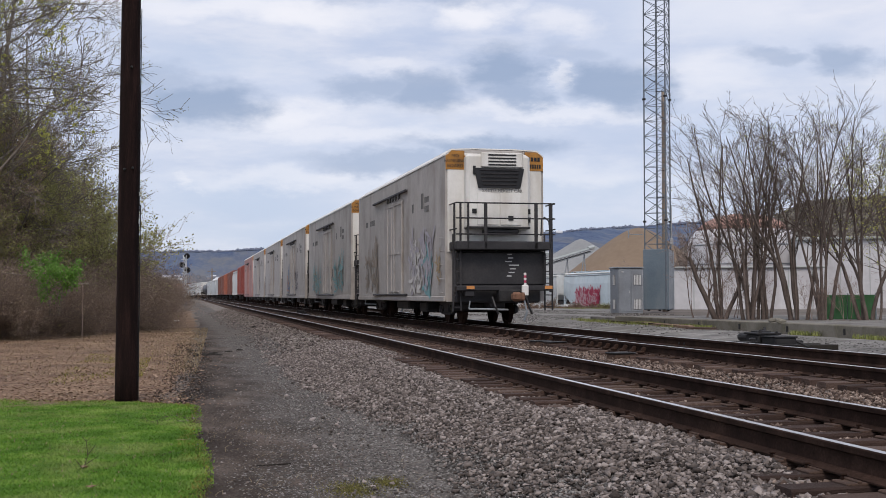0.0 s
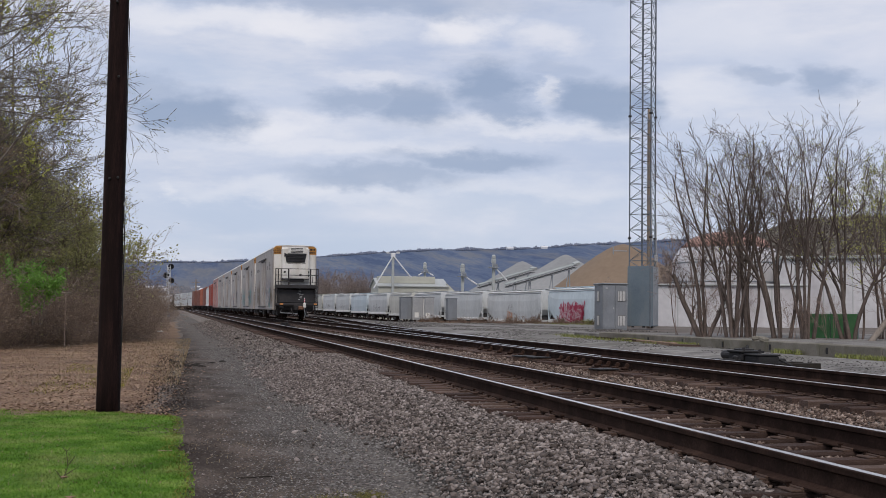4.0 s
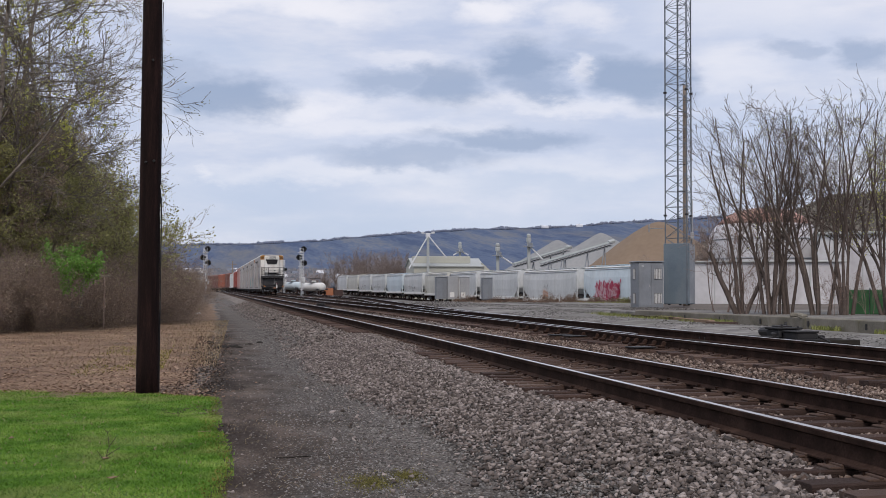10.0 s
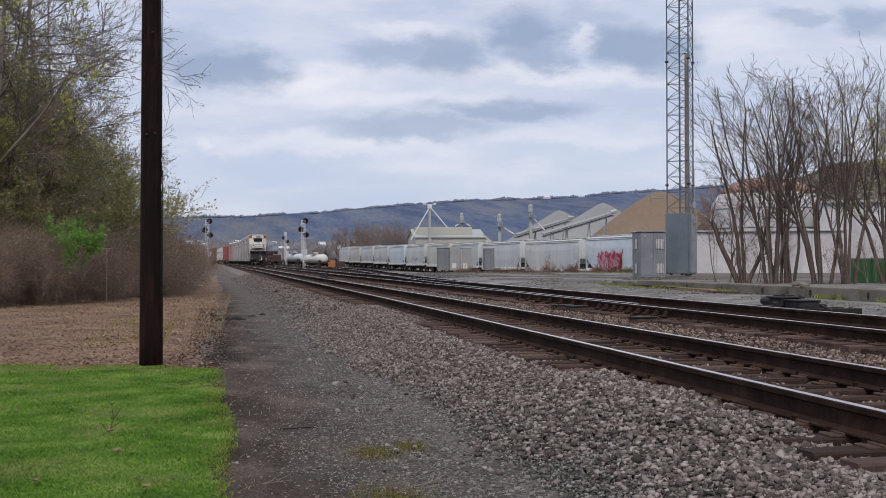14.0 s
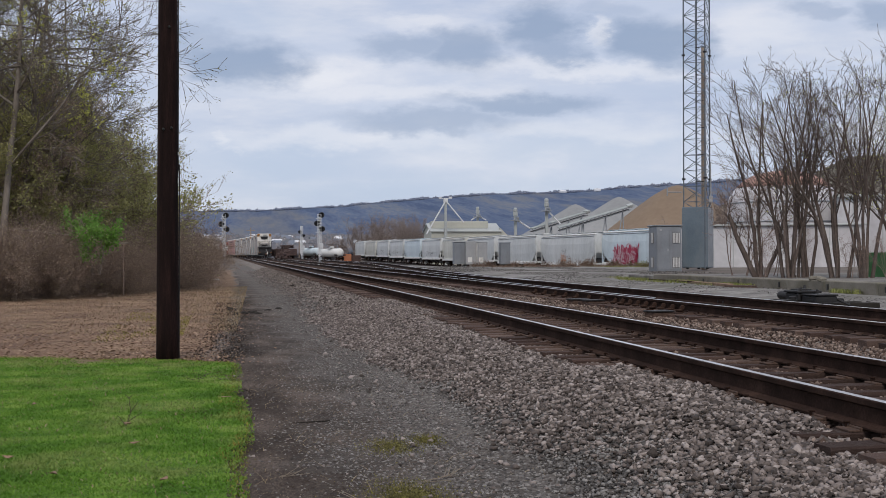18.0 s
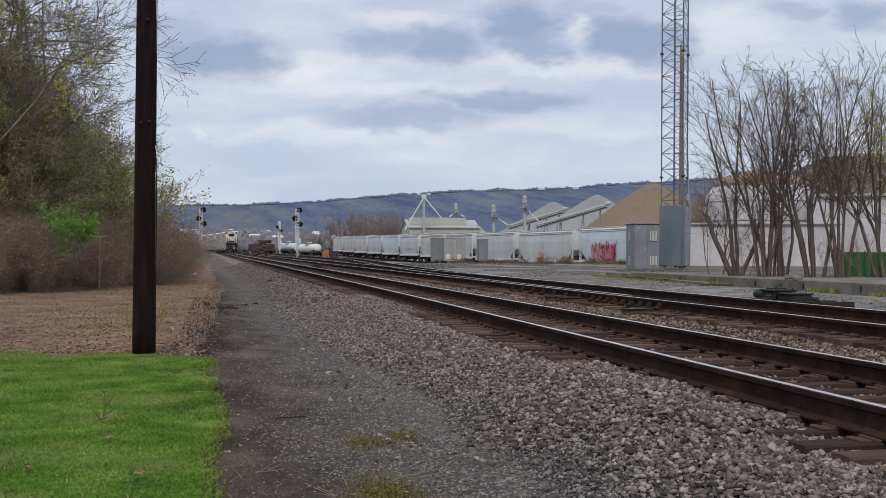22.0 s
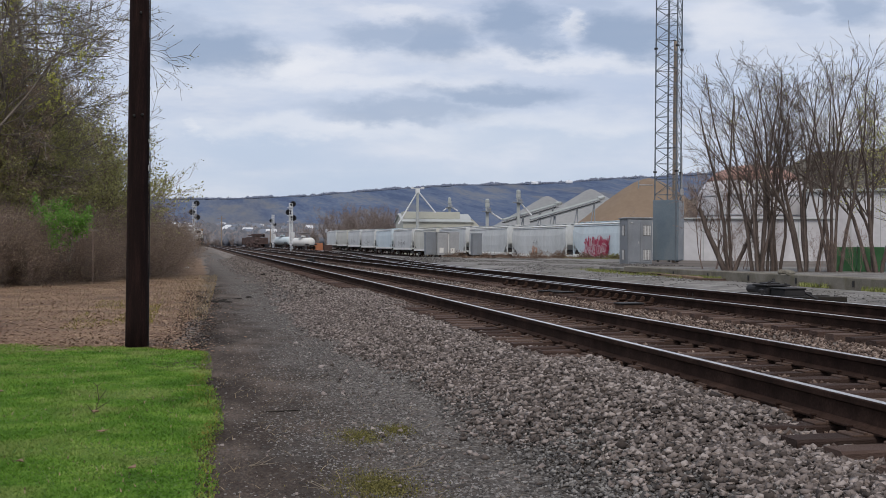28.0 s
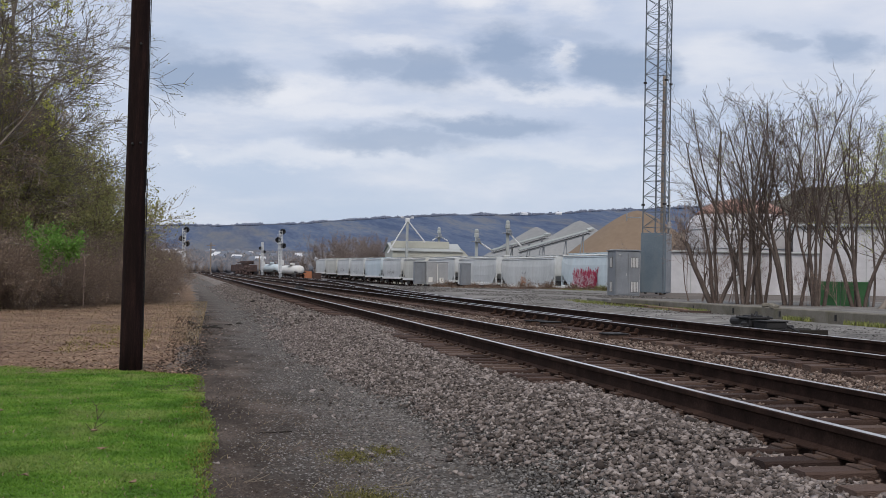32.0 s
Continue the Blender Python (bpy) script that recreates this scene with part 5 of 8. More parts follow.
def build_train():
    cars = []
    first = reefer("dirty white refrigerator car with black end platform, end of train", M_REEFER)
    cars.append(first)
    for lab in ("grimy white refrigerator car with teal graffiti", "grimy white refrigerator car with dark blue graffiti", "grimy white refrigerator car with rust streaks", "weathered off-white refrigerator car"):
        c = copy_thing(first, Matrix())
        cars.append(tagged(c, lab))
    cars.append(reefer("faded pinkish refrigerator car with stained sides", M_REEFER_PINK))
    x = -REEFER_WIDE / 2 - 0.028
    specs = [(0, -5.0, 1.9, 3.6, 1.7, "lilac", 34), (0, -4.6, 1.75, 2.4, 1.5, "white", 26), (0, -6.1, 1.5, 0.9, 1.4, "teal", 18), (0, 5.2, 1.8, 3.0, 1.7, "brown", 34), (0, -7.6, 1.6, 0.6, 1.0, "ochre", 10), (0, 0.2, 1.4, 1.2, 1.0, "ochre", 8),
             (1, -4.6, 1.75, 3.4, 1.4, "teal", 46), (1, -4.0, 1.7, 2.4, 1.1, "brown", 20), (1, 4.6, 1.7, 3.8, 1.3, "teal", 40), (1, 5.6, 1.6, 1.6, 1.0, "ochre", 14), (1, -1.2, 1.6, 1.6, 1.2, "black", 14), (2, 1.6, 1.8, 4.4, 1.4, "blue", 40), (2, 3.4, 1.7, 1.8, 1.1, "orange", 16), (2, -2.6, 1.8, 2.6, 1.3, "black", 24), (3, 1.0, 1.8, 3.0, 1.4, "brown", 22), (4, -2.0, 1.8, 2.5, 1.3, "black", 16)]
    for q, (i, y, z, wide, tall, colour, n) in enumerate(specs):
        scrawl(cars[i], x, y, z, wide, tall, colour, 40 + q, n)
    g = "cars of the moving freight train"
    red = boxcar("bright red boxcar with ribbed sides", M_BOX_RED)
    white_hop = hopper("clean white covered hopper car", M_HOP_WHITE, g, 8.4, 4.7)
    dark = boxcar("dark red boxcar with ribbed sides", M_BOX_BROWN)
    orange = boxcar("orange-red boxcar with ribbed sides", M_BOX_ORANGE)
    grey_hop = hopper("grey covered hopper car in the train", M_HOP_GREY, g, 8.4, 4.7)
    black_tank = tank_car("dark blue-black tank car", M_TANK_BLACK, g, 8.0)
    order = [red, white_hop, dark, orange]
    order += [copy_thing(dark, Matrix()), copy_thing(dark, Matrix()), grey_hop, copy_thing(grey_hop, Matrix()), copy_thing(grey_hop, Matrix()), black_tank, copy_thing(white_hop, Matrix()), copy_thing(grey_hop, Matrix()), copy_thing(dark, Matrix()), copy_thing(red, Matrix()), copy_thing(grey_hop, Matrix()), copy_thing(dark, Matrix()), copy_thing(grey_hop, Matrix())]
    return cars + order


TRAIN = build_train()
TRAIN_START, TRAIN_SPEED = 34.7, 12.82


def rail_table():
    """Arc length along track two against y."""
    ys = np.arange(0.0, 1300.0, 1.0)
    x = -shift(ys)
    s = np.concatenate([[0], np.cumsum(np.hypot(np.diff(x), 1.0))])
    return ys, s


WAY_Y, WAY_S = rail_table()


def car_pose(s):
    """Pose of a car whose two trucks stand on track two about the arc length s."""
    def at(q):
        y = float(np.interp(q, WAY_S, WAY_Y))
        return Vector((lane(TRACK_B, y) - float(shift(y)), y, RAIL_B + 0.02 + float(rise(y))))
    a, b = at(s - 6.3), at(s + 6.3)
    d = b - a
    return Matrix.Translation((a + b) / 2) @ pose(0, 0, 0, math.degrees(math.atan2(d.z, math.hypot(d.x, d.y))), 0, math.degrees(math.atan2(-d.x, d.y)))


def motions():
    times = [0.0, 0.5, 1.0, 2.0, 3.0, 4.0, 6.0, 8.0, 10.0, 12.0, 14.0, 16.0, 18.0, 20.0, 22.0, 24.0, 26.0, 28.0, 30.0, 32.0]
    for i, car in enumerate(TRAIN):
        walk(car, [(t, car_pose(TRAIN_START + TRAIN_SPEED * t + PITCH * i + 9.3)) for t in times])

# ---- yard ----


def siding_x(y):
    """Where the hopper siding's centre lies."""
    return 25.5 + 0.0485 * (290 - y) + 0.0010 * max(0.0, 160 - y) ** 2


def siding_pose(y):
    dx = (siding_x(y + 1) - siding_x(y - 1)) / 2
    x = siding_x(y)
    z = float(ground_z(np.array(x), np.array(y))) + 0.36
    return pose(x, y, z, 0, 0, -math.degrees(math.atan(dx)))


def build_hoppers():
    group = "parked covered hoppers"
    kinds = [hopper("pale grey covered hopper car parked on the siding", M_HOP_GREY, group),
             hopper("pale blue-grey covered hopper car parked on the siding", M_HOP_BLUE, group),
             hopper("warm grey covered hopper car parked on the siding", M_HOP_TAN, group)]
    order = [1, 0, 0, 0, 2, 0, 1, 0, 0, 2, 0]
    used, cars, y = set(), [], 116.5 - 8.7
    for k in order:
        m = siding_pose(y)
        c = copy_thing(kinds[k], m) if k in used else kinds[k]
        used.add(k)
        c.matrix_basis = m
        cars.append(c)
        y += 17.4 * math.cos(math.atan((siding_x(y + 1) - siding_x(y - 1)) / 2))
    w = -1.58
    scrawl(cars[0], w, 2.2, 1.70, 4.8, 1.35, "red", 5, 300)
    scrawl(cars[0], w - 0.2, 2.2, 1.65, 4.6, 1.1, "pink", 6, 60)
    scrawl(cars[1], w, 0.6, 1.6, 1.5, 0.8, "orange", 7, 34)
    scrawl(cars[1], w, 0.6, 2.45, 1.6, 0.5, "black", 8, 12)
    scrawl(cars[3], w, 2.5, 1.6, 3.5, 0.9, "blue", 9, 26)
    for i, c in ((5, "black"), (7, "black"), (8, "black")):
        scrawl(cars[i], w, 0.5, 1.9, 6, 0.9, c, 10 + i, 20)
    t = thing("railway_track_4", "yard siding track under the parked hoppers", "railway track", kind="structure")
    ys = np.arange(92, 330, 8.0)
    for s in (-1, 1):
        rail([siding_pose(float(y)) @ pose(s * GAUGE / 2, 0, 0) for y in ys], t)


build_hoppers()

# ---- trees and bushes ----
M_BARK = stuff("grey_brown_bark", [(0.11, 0.092, 0.076), (0.19, 0.163, 0.138), (0.28, 0.245, 0.21)], 6, 0.95, 0.5, 40, stretch=(1, 1, 0.3))
M_BARK_RED = stuff("red_brown_bark", [(0.14, 0.10, 0.083), (0.23, 0.168, 0.14), (0.32, 0.245, 0.205)], 6, 0.95, 0.5, 40, stretch=(1, 1, 0.3))
M_BUSH = stuff("dark_bush_bark", [(0.070, 0.053, 0.045), (0.120, 0.093, 0.080), (0.19, 0.153, 0.131)], 6, 0.95, 0.5, 40, stretch=(1, 1, 0.3))
M_TWIG = stuff("thicket_twig", [(0.115, 0.082, 0.070), (0.19, 0.140, 0.119), (0.30, 0.230, 0.194)], 3, 0.95, 0, 20, per="island")
M_OLIVE = stuff("olive_buds", [(0.22, 0.215, 0.085), (0.36, 0.345, 0.14), (0.50, 0.485, 0.22)], 2, 0.8, 0, 20, per="island")
M_LIME = stuff("lime_buds", [(0.32, 0.34, 0.08), (0.44, 0.45, 0.12), (0.55, 0.54, 0.20)], 2, 0.8, 0, 20, per="island")
M_FRESH = stuff("fresh_green_leaves", [(0.11, 0.24, 0.045), (0.17, 0.33, 0.065), (0.25, 0.42, 0.10)], 2, 0.7, 0, 20, per="island")
M_BROWNBUD = stuff("brown_buds", [(0.24, 0.18, 0.13), (0.36, 0.28, 0.20), (0.47, 0.38, 0.28)], 2, 0.9, 0, 20, per="island")


def leafy(m, share=0.5):
    """Lets light through a thin leaf."""
    nt = m.node_tree
    n, k = nt.nodes, nt.links
    b = n["Principled BSDF"]
    thin, mix = n.new("ShaderNodeBsdfTranslucent"), n.new("ShaderNodeMixShader")
    k.new(b.inputs["Base Color"].links[0].from_socket, thin.inputs[0])
    mix.inputs[0].default_value = share
    k.new(b.outputs[0], mix.inputs[1])
    k.new(thin.outputs[0], mix.inputs[2])
    k.new(mix.outputs[0], n["Material Output"].inputs[0])


for m_ in (M_OLIVE, M_LIME, M_FRESH, M_BROWNBUD, M_GRASS):
    leafy(m_)


class Plant:
    """Branches as tapering three- or six-sided limbs, with the twig tips kept for leaves."""

    def __init__(self, seed):
        self.r = random.Random(seed)
        self.v, self.f, self.tips = [], [], []

    def limb(self, p, d, length, r0, r1, steps, curl, up):
        """One bending limb; gives the points along it."""
        r = self.r
        sides = 6 if r0 > 0.035 else 3
        pts = [(p.copy(), d.copy(), r0)]
        ring = None
        for i in range(steps + 1):
            t = i / steps
            rad = r0 + (r1 - r0) * t
            u = d.orthogonal().normalized()
            w = d.cross(u)
            o = len(self.v)
            for k in range(sides):
                a = k * 2 * math.pi / sides
                self.v.append(p + (u * math.cos(a) + w * math.sin(a)) * rad)
            if ring is not None:
                self.f += [(ring + k, ring + (k + 1) % sides, o + (k + 1) % sides, o + k) for k in range(sides)]
            ring = o
            if i < steps:
                d = (d + Vector((r.uniform(-curl, curl), r.uniform(-curl, curl), r.uniform(-curl, curl) + up))).normalized()
                p = p + d * (length / steps)
                pts.append((p.copy(), d.copy(), r0 + (r1 - r0) * (i + 1) / steps))
        return pts

    def grow(self, p, d, length, rad, depth, kids, spread, shrink, up, curl, least=0.006, low=0.25):
        pts = self.limb(p, d, length, rad, max(least, rad * 0.45), 5 if depth > 2 else 3, curl, up)
        if depth == 0:
            self.tips += [q[0] for q in pts[1:]]
            return
        r = self.r
        for i in range(kids[depth - 1]):
            t = low + (1 - low) * (i + r.random()) / kids[depth - 1]
            k = min(len(pts) - 2, int(t * (len(pts) - 1)))
            q, dd, rr = pts[k]
            q = q.lerp(pts[k + 1][0], r.random())
            side = dd.orthogonal().normalized()
            side.rotate(Matrix.Rotation(r.uniform(0, 6.283), 3, dd))
            nd = (dd + side * r.uniform(0.6, 1.3) * spread).normalized()
            self.grow(q, nd, length * shrink * r.uniform(0.65, 1.15), max(least, rr * r.uniform(0.4, 0.62)), depth - 1, kids, spread, shrink, up, curl, least, low)

    def wood(self, name, material):
        return quick_mesh(name, [tuple(q) for q in self.v], self.f, material, True)

    def leaves(self, name, material, per_tip, size, scatter, keep=1.0):
        rng = np.random.default_rng(len(self.tips))
        tips = np.array([tuple(t) for t in self.tips])
        tips = tips[rng.random(len(tips)) < keep]
        n = len(tips) * per_tip
        c = np.repeat(tips, per_tip, 0) + rng.normal(0, scatter, (n, 3))
        a = rng.normal(size=(n, 3))
        a /= np.linalg.norm(a, axis=1, keepdims=True)
        b = np.cross(a, rng.normal(size=(n, 3)))
        b /= np.linalg.norm(b, axis=1, keepdims=True)
        s = (size * rng.uniform(0.5, 1.3, n))[:, None]
        v = np.stack([c - a * s, c + b * s * 0.55, c + a * s, c - b * s * 0.55], 1).reshape(-1, 3)
        return quick_mesh(name, v, np.arange(n * 4).reshape(n, 4), material)


def tree(label, seed, height, material, leaf, leaf_size, per_tip, keep, lean=0.0, crown_from=0.25, limbs=15, reach=0.36, group="trees at the wood's edge", scatter=0.16, least=0.006):
    """A tapered trunk with limbs, branches and twigs; buds or small leaves on the tips."""
    t = thing("tree", label, "tree", group=group)
    pl = Plant(seed)
    r = pl.r
    trunk = pl.limb(Vector((0, 0, -0.2)), Vector((lean, r.uniform(-0.05, 0.05), 1)).normalized(), height, height * 0.009, 0.03, 10, 0.05, 0.03)
    for i in range(limbs):
        f = crown_from + (0.97 - crown_from) * i / limbs
        k = min(9, int(f * 10))
        q, dd, rr = trunk[k]
        q = q.lerp(trunk[k + 1][0], r.random())
        a = i * 2.4 + r.uniform(-0.5, 0.5)
        d = Vector((math.cos(a), math.sin(a), r.uniform(0.25, 0.9))).normalized()
        pl.grow(q, d, height * reach * (1.15 - 0.75 * f) * r.uniform(0.8, 1.2), max(0.03, rr * 0.5), 3, (5, 5, 5), 0.8, 0.55, 0.03, 0.16, least)
    part("trunk", pl.wood("trunk", material), None, t, "bark-covered trunk and limbs")
    if leaf:
        part("crown", pl.leaves("crown", leaf, per_tip, leaf_size, scatter, keep), None, t, "sparse young leaves and buds")
    return t


def shrub(name, label, seed, height, stems, spread, material, leaf, leaf_size, per_tip, keep, kids=(4, 4, 3), group="", base_r=0.035, fan=0.5, curl=0.13, up=0.05, spread_twigs=0.5, shrink=0.55, low=0.25, least=0.005):
    """A many-stemmed bush that fans out from the ground."""
    t = thing(name, label, "bush", group=group)
    pl = Plant(seed)
    r = pl.r
    for i in range(stems):
        a = r.uniform(0, 6.283)
        d = Vector((math.cos(a) * fan * r.random(), math.sin(a) * fan * r.random(), 1)).normalized()
        q = Vector((math.cos(a) * spread * r.random(), math.sin(a) * spread * r.random(), -0.15))
        pl.grow(q, d, height * r.uniform(0.5, 0.8), base_r * r.uniform(0.6, 1.25), len(kids), kids, spread_twigs, shrink, up, curl, least, low)
    part("branchwork", pl.wood("branchwork", material), None, t, "thin bare stems")
    if leaf:
        part("foliage", pl.leaves("foliage", leaf, per_tip, leaf_size, 0.10, keep), None, t, "small buds and leaves")
    return t


def place(ob, x, y, turn=0.0, dz=0.0, size=1.0):
    ob.matrix_basis = pose(x, y, float(ground_z(np.array(x), np.array(y))) + dz, 0, 0, turn) @ Matrix.Diagonal((size, size, size, 1))


# ---- pole, tower, dock ----


def utility_pole():
    p = thing("utility_pole", "dark creosoted round wooden utility pole on the lawn", "utility pole", pose(-1.29, 17.9, -0.3, 0, 0.3, 0))
    s = Shape()
    prof = [(0.165 - 0.0035 * q, q * 0.8) for q in range(14)]
    s.lathe(prof, 28)
    part("shaft", s, M_POLE, p, smooth=True)
    part("ground_wire", Shape().box((0.166, 0.02, 1.6), (0.014, 0.03, 3.2)).box((0.150, 0.02, 4.6), (0.012, 0.02, 3.0)), M_IRON, p, "dark wire moulding")
    part("tag", Shape().box((0.155, -0.06, 2.95), (0.012, 0.05, 0.08), bevel=0.004), M_LETTER_PALE, p, "small pale metal tag")
    part("tag", Shape().box((0.152, -0.06, 3.35), (0.010, 0.03, 0.05), bevel=0.003), M_LETTER_PALE, p, "small pale metal tag")
    for z, a in ((3.7, -1.9), (3.72, -1.2), (6.3, -1.7), (5.2, -1.4)):
        part("bolt", Shape().lathe([(0.018, 0), (0.018, 0.03), (0.010, 0.04)], 6, (0.15 * math.cos(a), 0.15 * math.sin(a), z), (math.cos(a), math.sin(a), 0)), M_IRON, p, "dark bolt head")
    return p


utility_pole()



M_SHIELD = stuff("blue_grey_sheet_steel", [(0.085, 0.115, 0.145), (0.12, 0.155, 0.185), (0.16, 0.19, 0.215)], 0.6, 0.5, 0.03, 12, stain=((0.18, 0.20, 0.21), 0.5, 1.2, (1, 1, 0.3)))
M_CABINET = stuff("grey_cabinet_steel", [(0.15, 0.165, 0.185), (0.20, 0.215, 0.235), (0.26, 0.275, 0.29)], 0.8, 0.5, 0.03, 14, stain=((0.12, 0.12, 0.12), 0.4, 1.4, (1, 1, 0.3)))
M_SILVER = stuff("aluminium_case", [(0.28, 0.285, 0.29), (0.36, 0.365, 0.37), (0.45, 0.455, 0.455)], 0.8, 0.45, 0.03, 14, metal=0.2)
M_WOODPOST = stuff("grey_old_timber", [(0.14, 0.11, 0.09), (0.22, 0.18, 0.145), (0.30, 0.25, 0.20)], 2, 0.9, 0.4, 30, stretch=(4, 4, 0.5))
M_TIMBER = stuff("rusty_brown_timber", [(0.14, 0.085, 0.055), (0.21, 0.14, 0.095), (0.28, 0.20, 0.145)], 3, 0.9, 0.4, 30)
M_VERGE = stuff("verge_grass", [(0.10, 0.12, 0.035), (0.17, 0.19, 0.055), (0.25, 0.25, 0.10)], 2, 0.9, 0, 20, per="island")
M_TOWER = stuff("weathered_tower_steel", [(0.085, 0.10, 0.12), (0.125, 0.145, 0.17), (0.18, 0.20, 0.22)], 1.5, 0.6, 0.05, 30, metal=0.2)
M_WEED = stuff("dead_brown_weeds", [(0.09, 0.055, 0.042), (0.16, 0.105, 0.078), (0.24, 0.175, 0.12)], 1, 0.9, 0, 20, per="island")
M_ROADSTONE = stuff("fine_grey_gravel", [(0.085, 0.080, 0.075), (0.17, 0.161, 0.150), (0.29, 0.277, 0.26)], 1.1, 0.95, 0.8, 14, stain=((0.085, 0.080, 0.060), 0.8, 0.28), span=(0.36, 0.64))


def lattice_tower():
    """Three-legged tower with cross bracing, couplings and a steel shield about its foot."""
    t = thing("lattice_tower", "tall galvanised steel lattice radio tower with shielded foot", "tower", pose(26.25, 68.2, 0.76, 0, 0.25, -21))
    top, step, r = 27.0, 0.94, 0.95
    corners = [Vector((r * math.cos(radians(a)) + 0.16, r * math.sin(radians(a)), 0)) for a in (170, 50, 290)]
    for c in corners:
        leg = part("leg", Shape().tube(c, c + Vector((0, 0, top)), 0.042, n=8), M_TOWER, t)
        for z in (5.4, 12.9, 20.4):
            part("coupling", Shape().lathe([(0.05, -0.06), (0.11, -0.05), (0.11, 0.05), (0.05, 0.06)], 10, c + Vector((0, 0, z))), M_IRON, leg, "bolted flange")
    for i in range(3):
        a, b = corners[i], corners[(i + 1) % 3]
        up = Vector((0, 0, step))
        girt = Shape().tube(a, b, 0.016, n=5).mesh("girt", M_TOWER)
        x1 = Shape().tube(a, b + up, 0.018, n=5).mesh("diagonal_brace", M_TOWER)
        x2 = Shape().tube(b, a + up, 0.018, n=5).mesh("diagonal_brace", M_TOWER)
        for q in range(27):
            at = pose(0, 0, 1.2 + q * step)
            part("girt", girt, None, t, at=at)
            part("diagonal_brace", x1, None, t, at=at)
            part("diagonal_brace", x2, None, t, at=at)
    cable = Shape().tube((-0.02, 0.1, 3.0), (-0.02, 0.1, top), 0.055, n=6)
    part("feed_cable", cable, M_TOWER, t, "bundled feed cables")
    rung = Shape().tube((-0.05, 0.06, 0), (0.42, -0.25, 0), 0.022, n=5).mesh("rung", M_IRON)
    for q in range(14):
        part("rung", rung, None, t, at=pose(0, 0, 3.6 + q * 1.62))
    shield = part("shield", Shape().box((0, 0, 1.86), (1.56, 1.52, 3.62), bevel=0.02), M_SHIELD, t, "blue-grey sheet steel anti-climb shield", at=pose(0.05, 0, 0, 0, 0, -13))
    # The right face's lighter tone is put in as a separate pale sheet.
    part("shield_seam", Shape().box((0.782, 0, 1.86), (0.012, 1.44, 3.5)), M_GALV, shield, "paler sheet over the shield's right face")
    for sx in (-0.55, 0.1, 0.6):
        part("foot", Shape().box((sx, -0.5, 0.02), (0.16, 0.16, 0.10), bevel=0.01), M_IRON, t, "steel footing")
    arm = Shape().tube((-0.9, 0, 4.6), (-1.75, 0, 4.62), 0.03, n=5).tube((-1.75, 0, 4.4), (-1.75, 0, 4.9), 0.035, n=5)
    part("side_arm", arm, M_GALV, t, "small antenna arm")
    aerial = Shape().tube((0.82, -0.3, 3.7), (0.82, -0.3, 6.3), 0.03, n=6).box((0.82, -0.3, 4.15), (0.22, 0.2, 0.42), bevel=0.03)
    part("aerial", aerial, M_SILVER, t, "whip aerial with box")


lattice_tower()
p_ = thing("timber_pole", "weathered grey-brown timber pole behind the tower", "utility pole", pose(28.45, 72.6, 0.5))
part("shaft", Shape().lathe([(0.20 - 0.007 * q, 1.2 * q) for q in range(13)], 12), M_WOODPOST, p_, smooth=True)


def louvre(parent, c, size, material, n=5, facing="y"):
    """A louvred vent: a frame with upright slats."""
    v = part("vent", Shape().box(c, (size[0], 0.03, size[1]) if facing == "y" else (0.03, size[0], size[1]), bevel=0.006), M_LETTER, parent, "louvred vent")
    for q in range(n):
        o = (q + 0.5) / n * size[0] - size[0] / 2
        p = (c[0] + o, c[1] - 0.022, c[2]) if facing == "y" else (c[0] - 0.022, c[1] + o, c[2])
        part("slat", Shape().box(p, (size[0] / n * 0.6, 0.02, size[1] * 0.92) if facing == "y" else (0.02, size[0] / n * 0.6, size[1] * 0.92)), material, v)


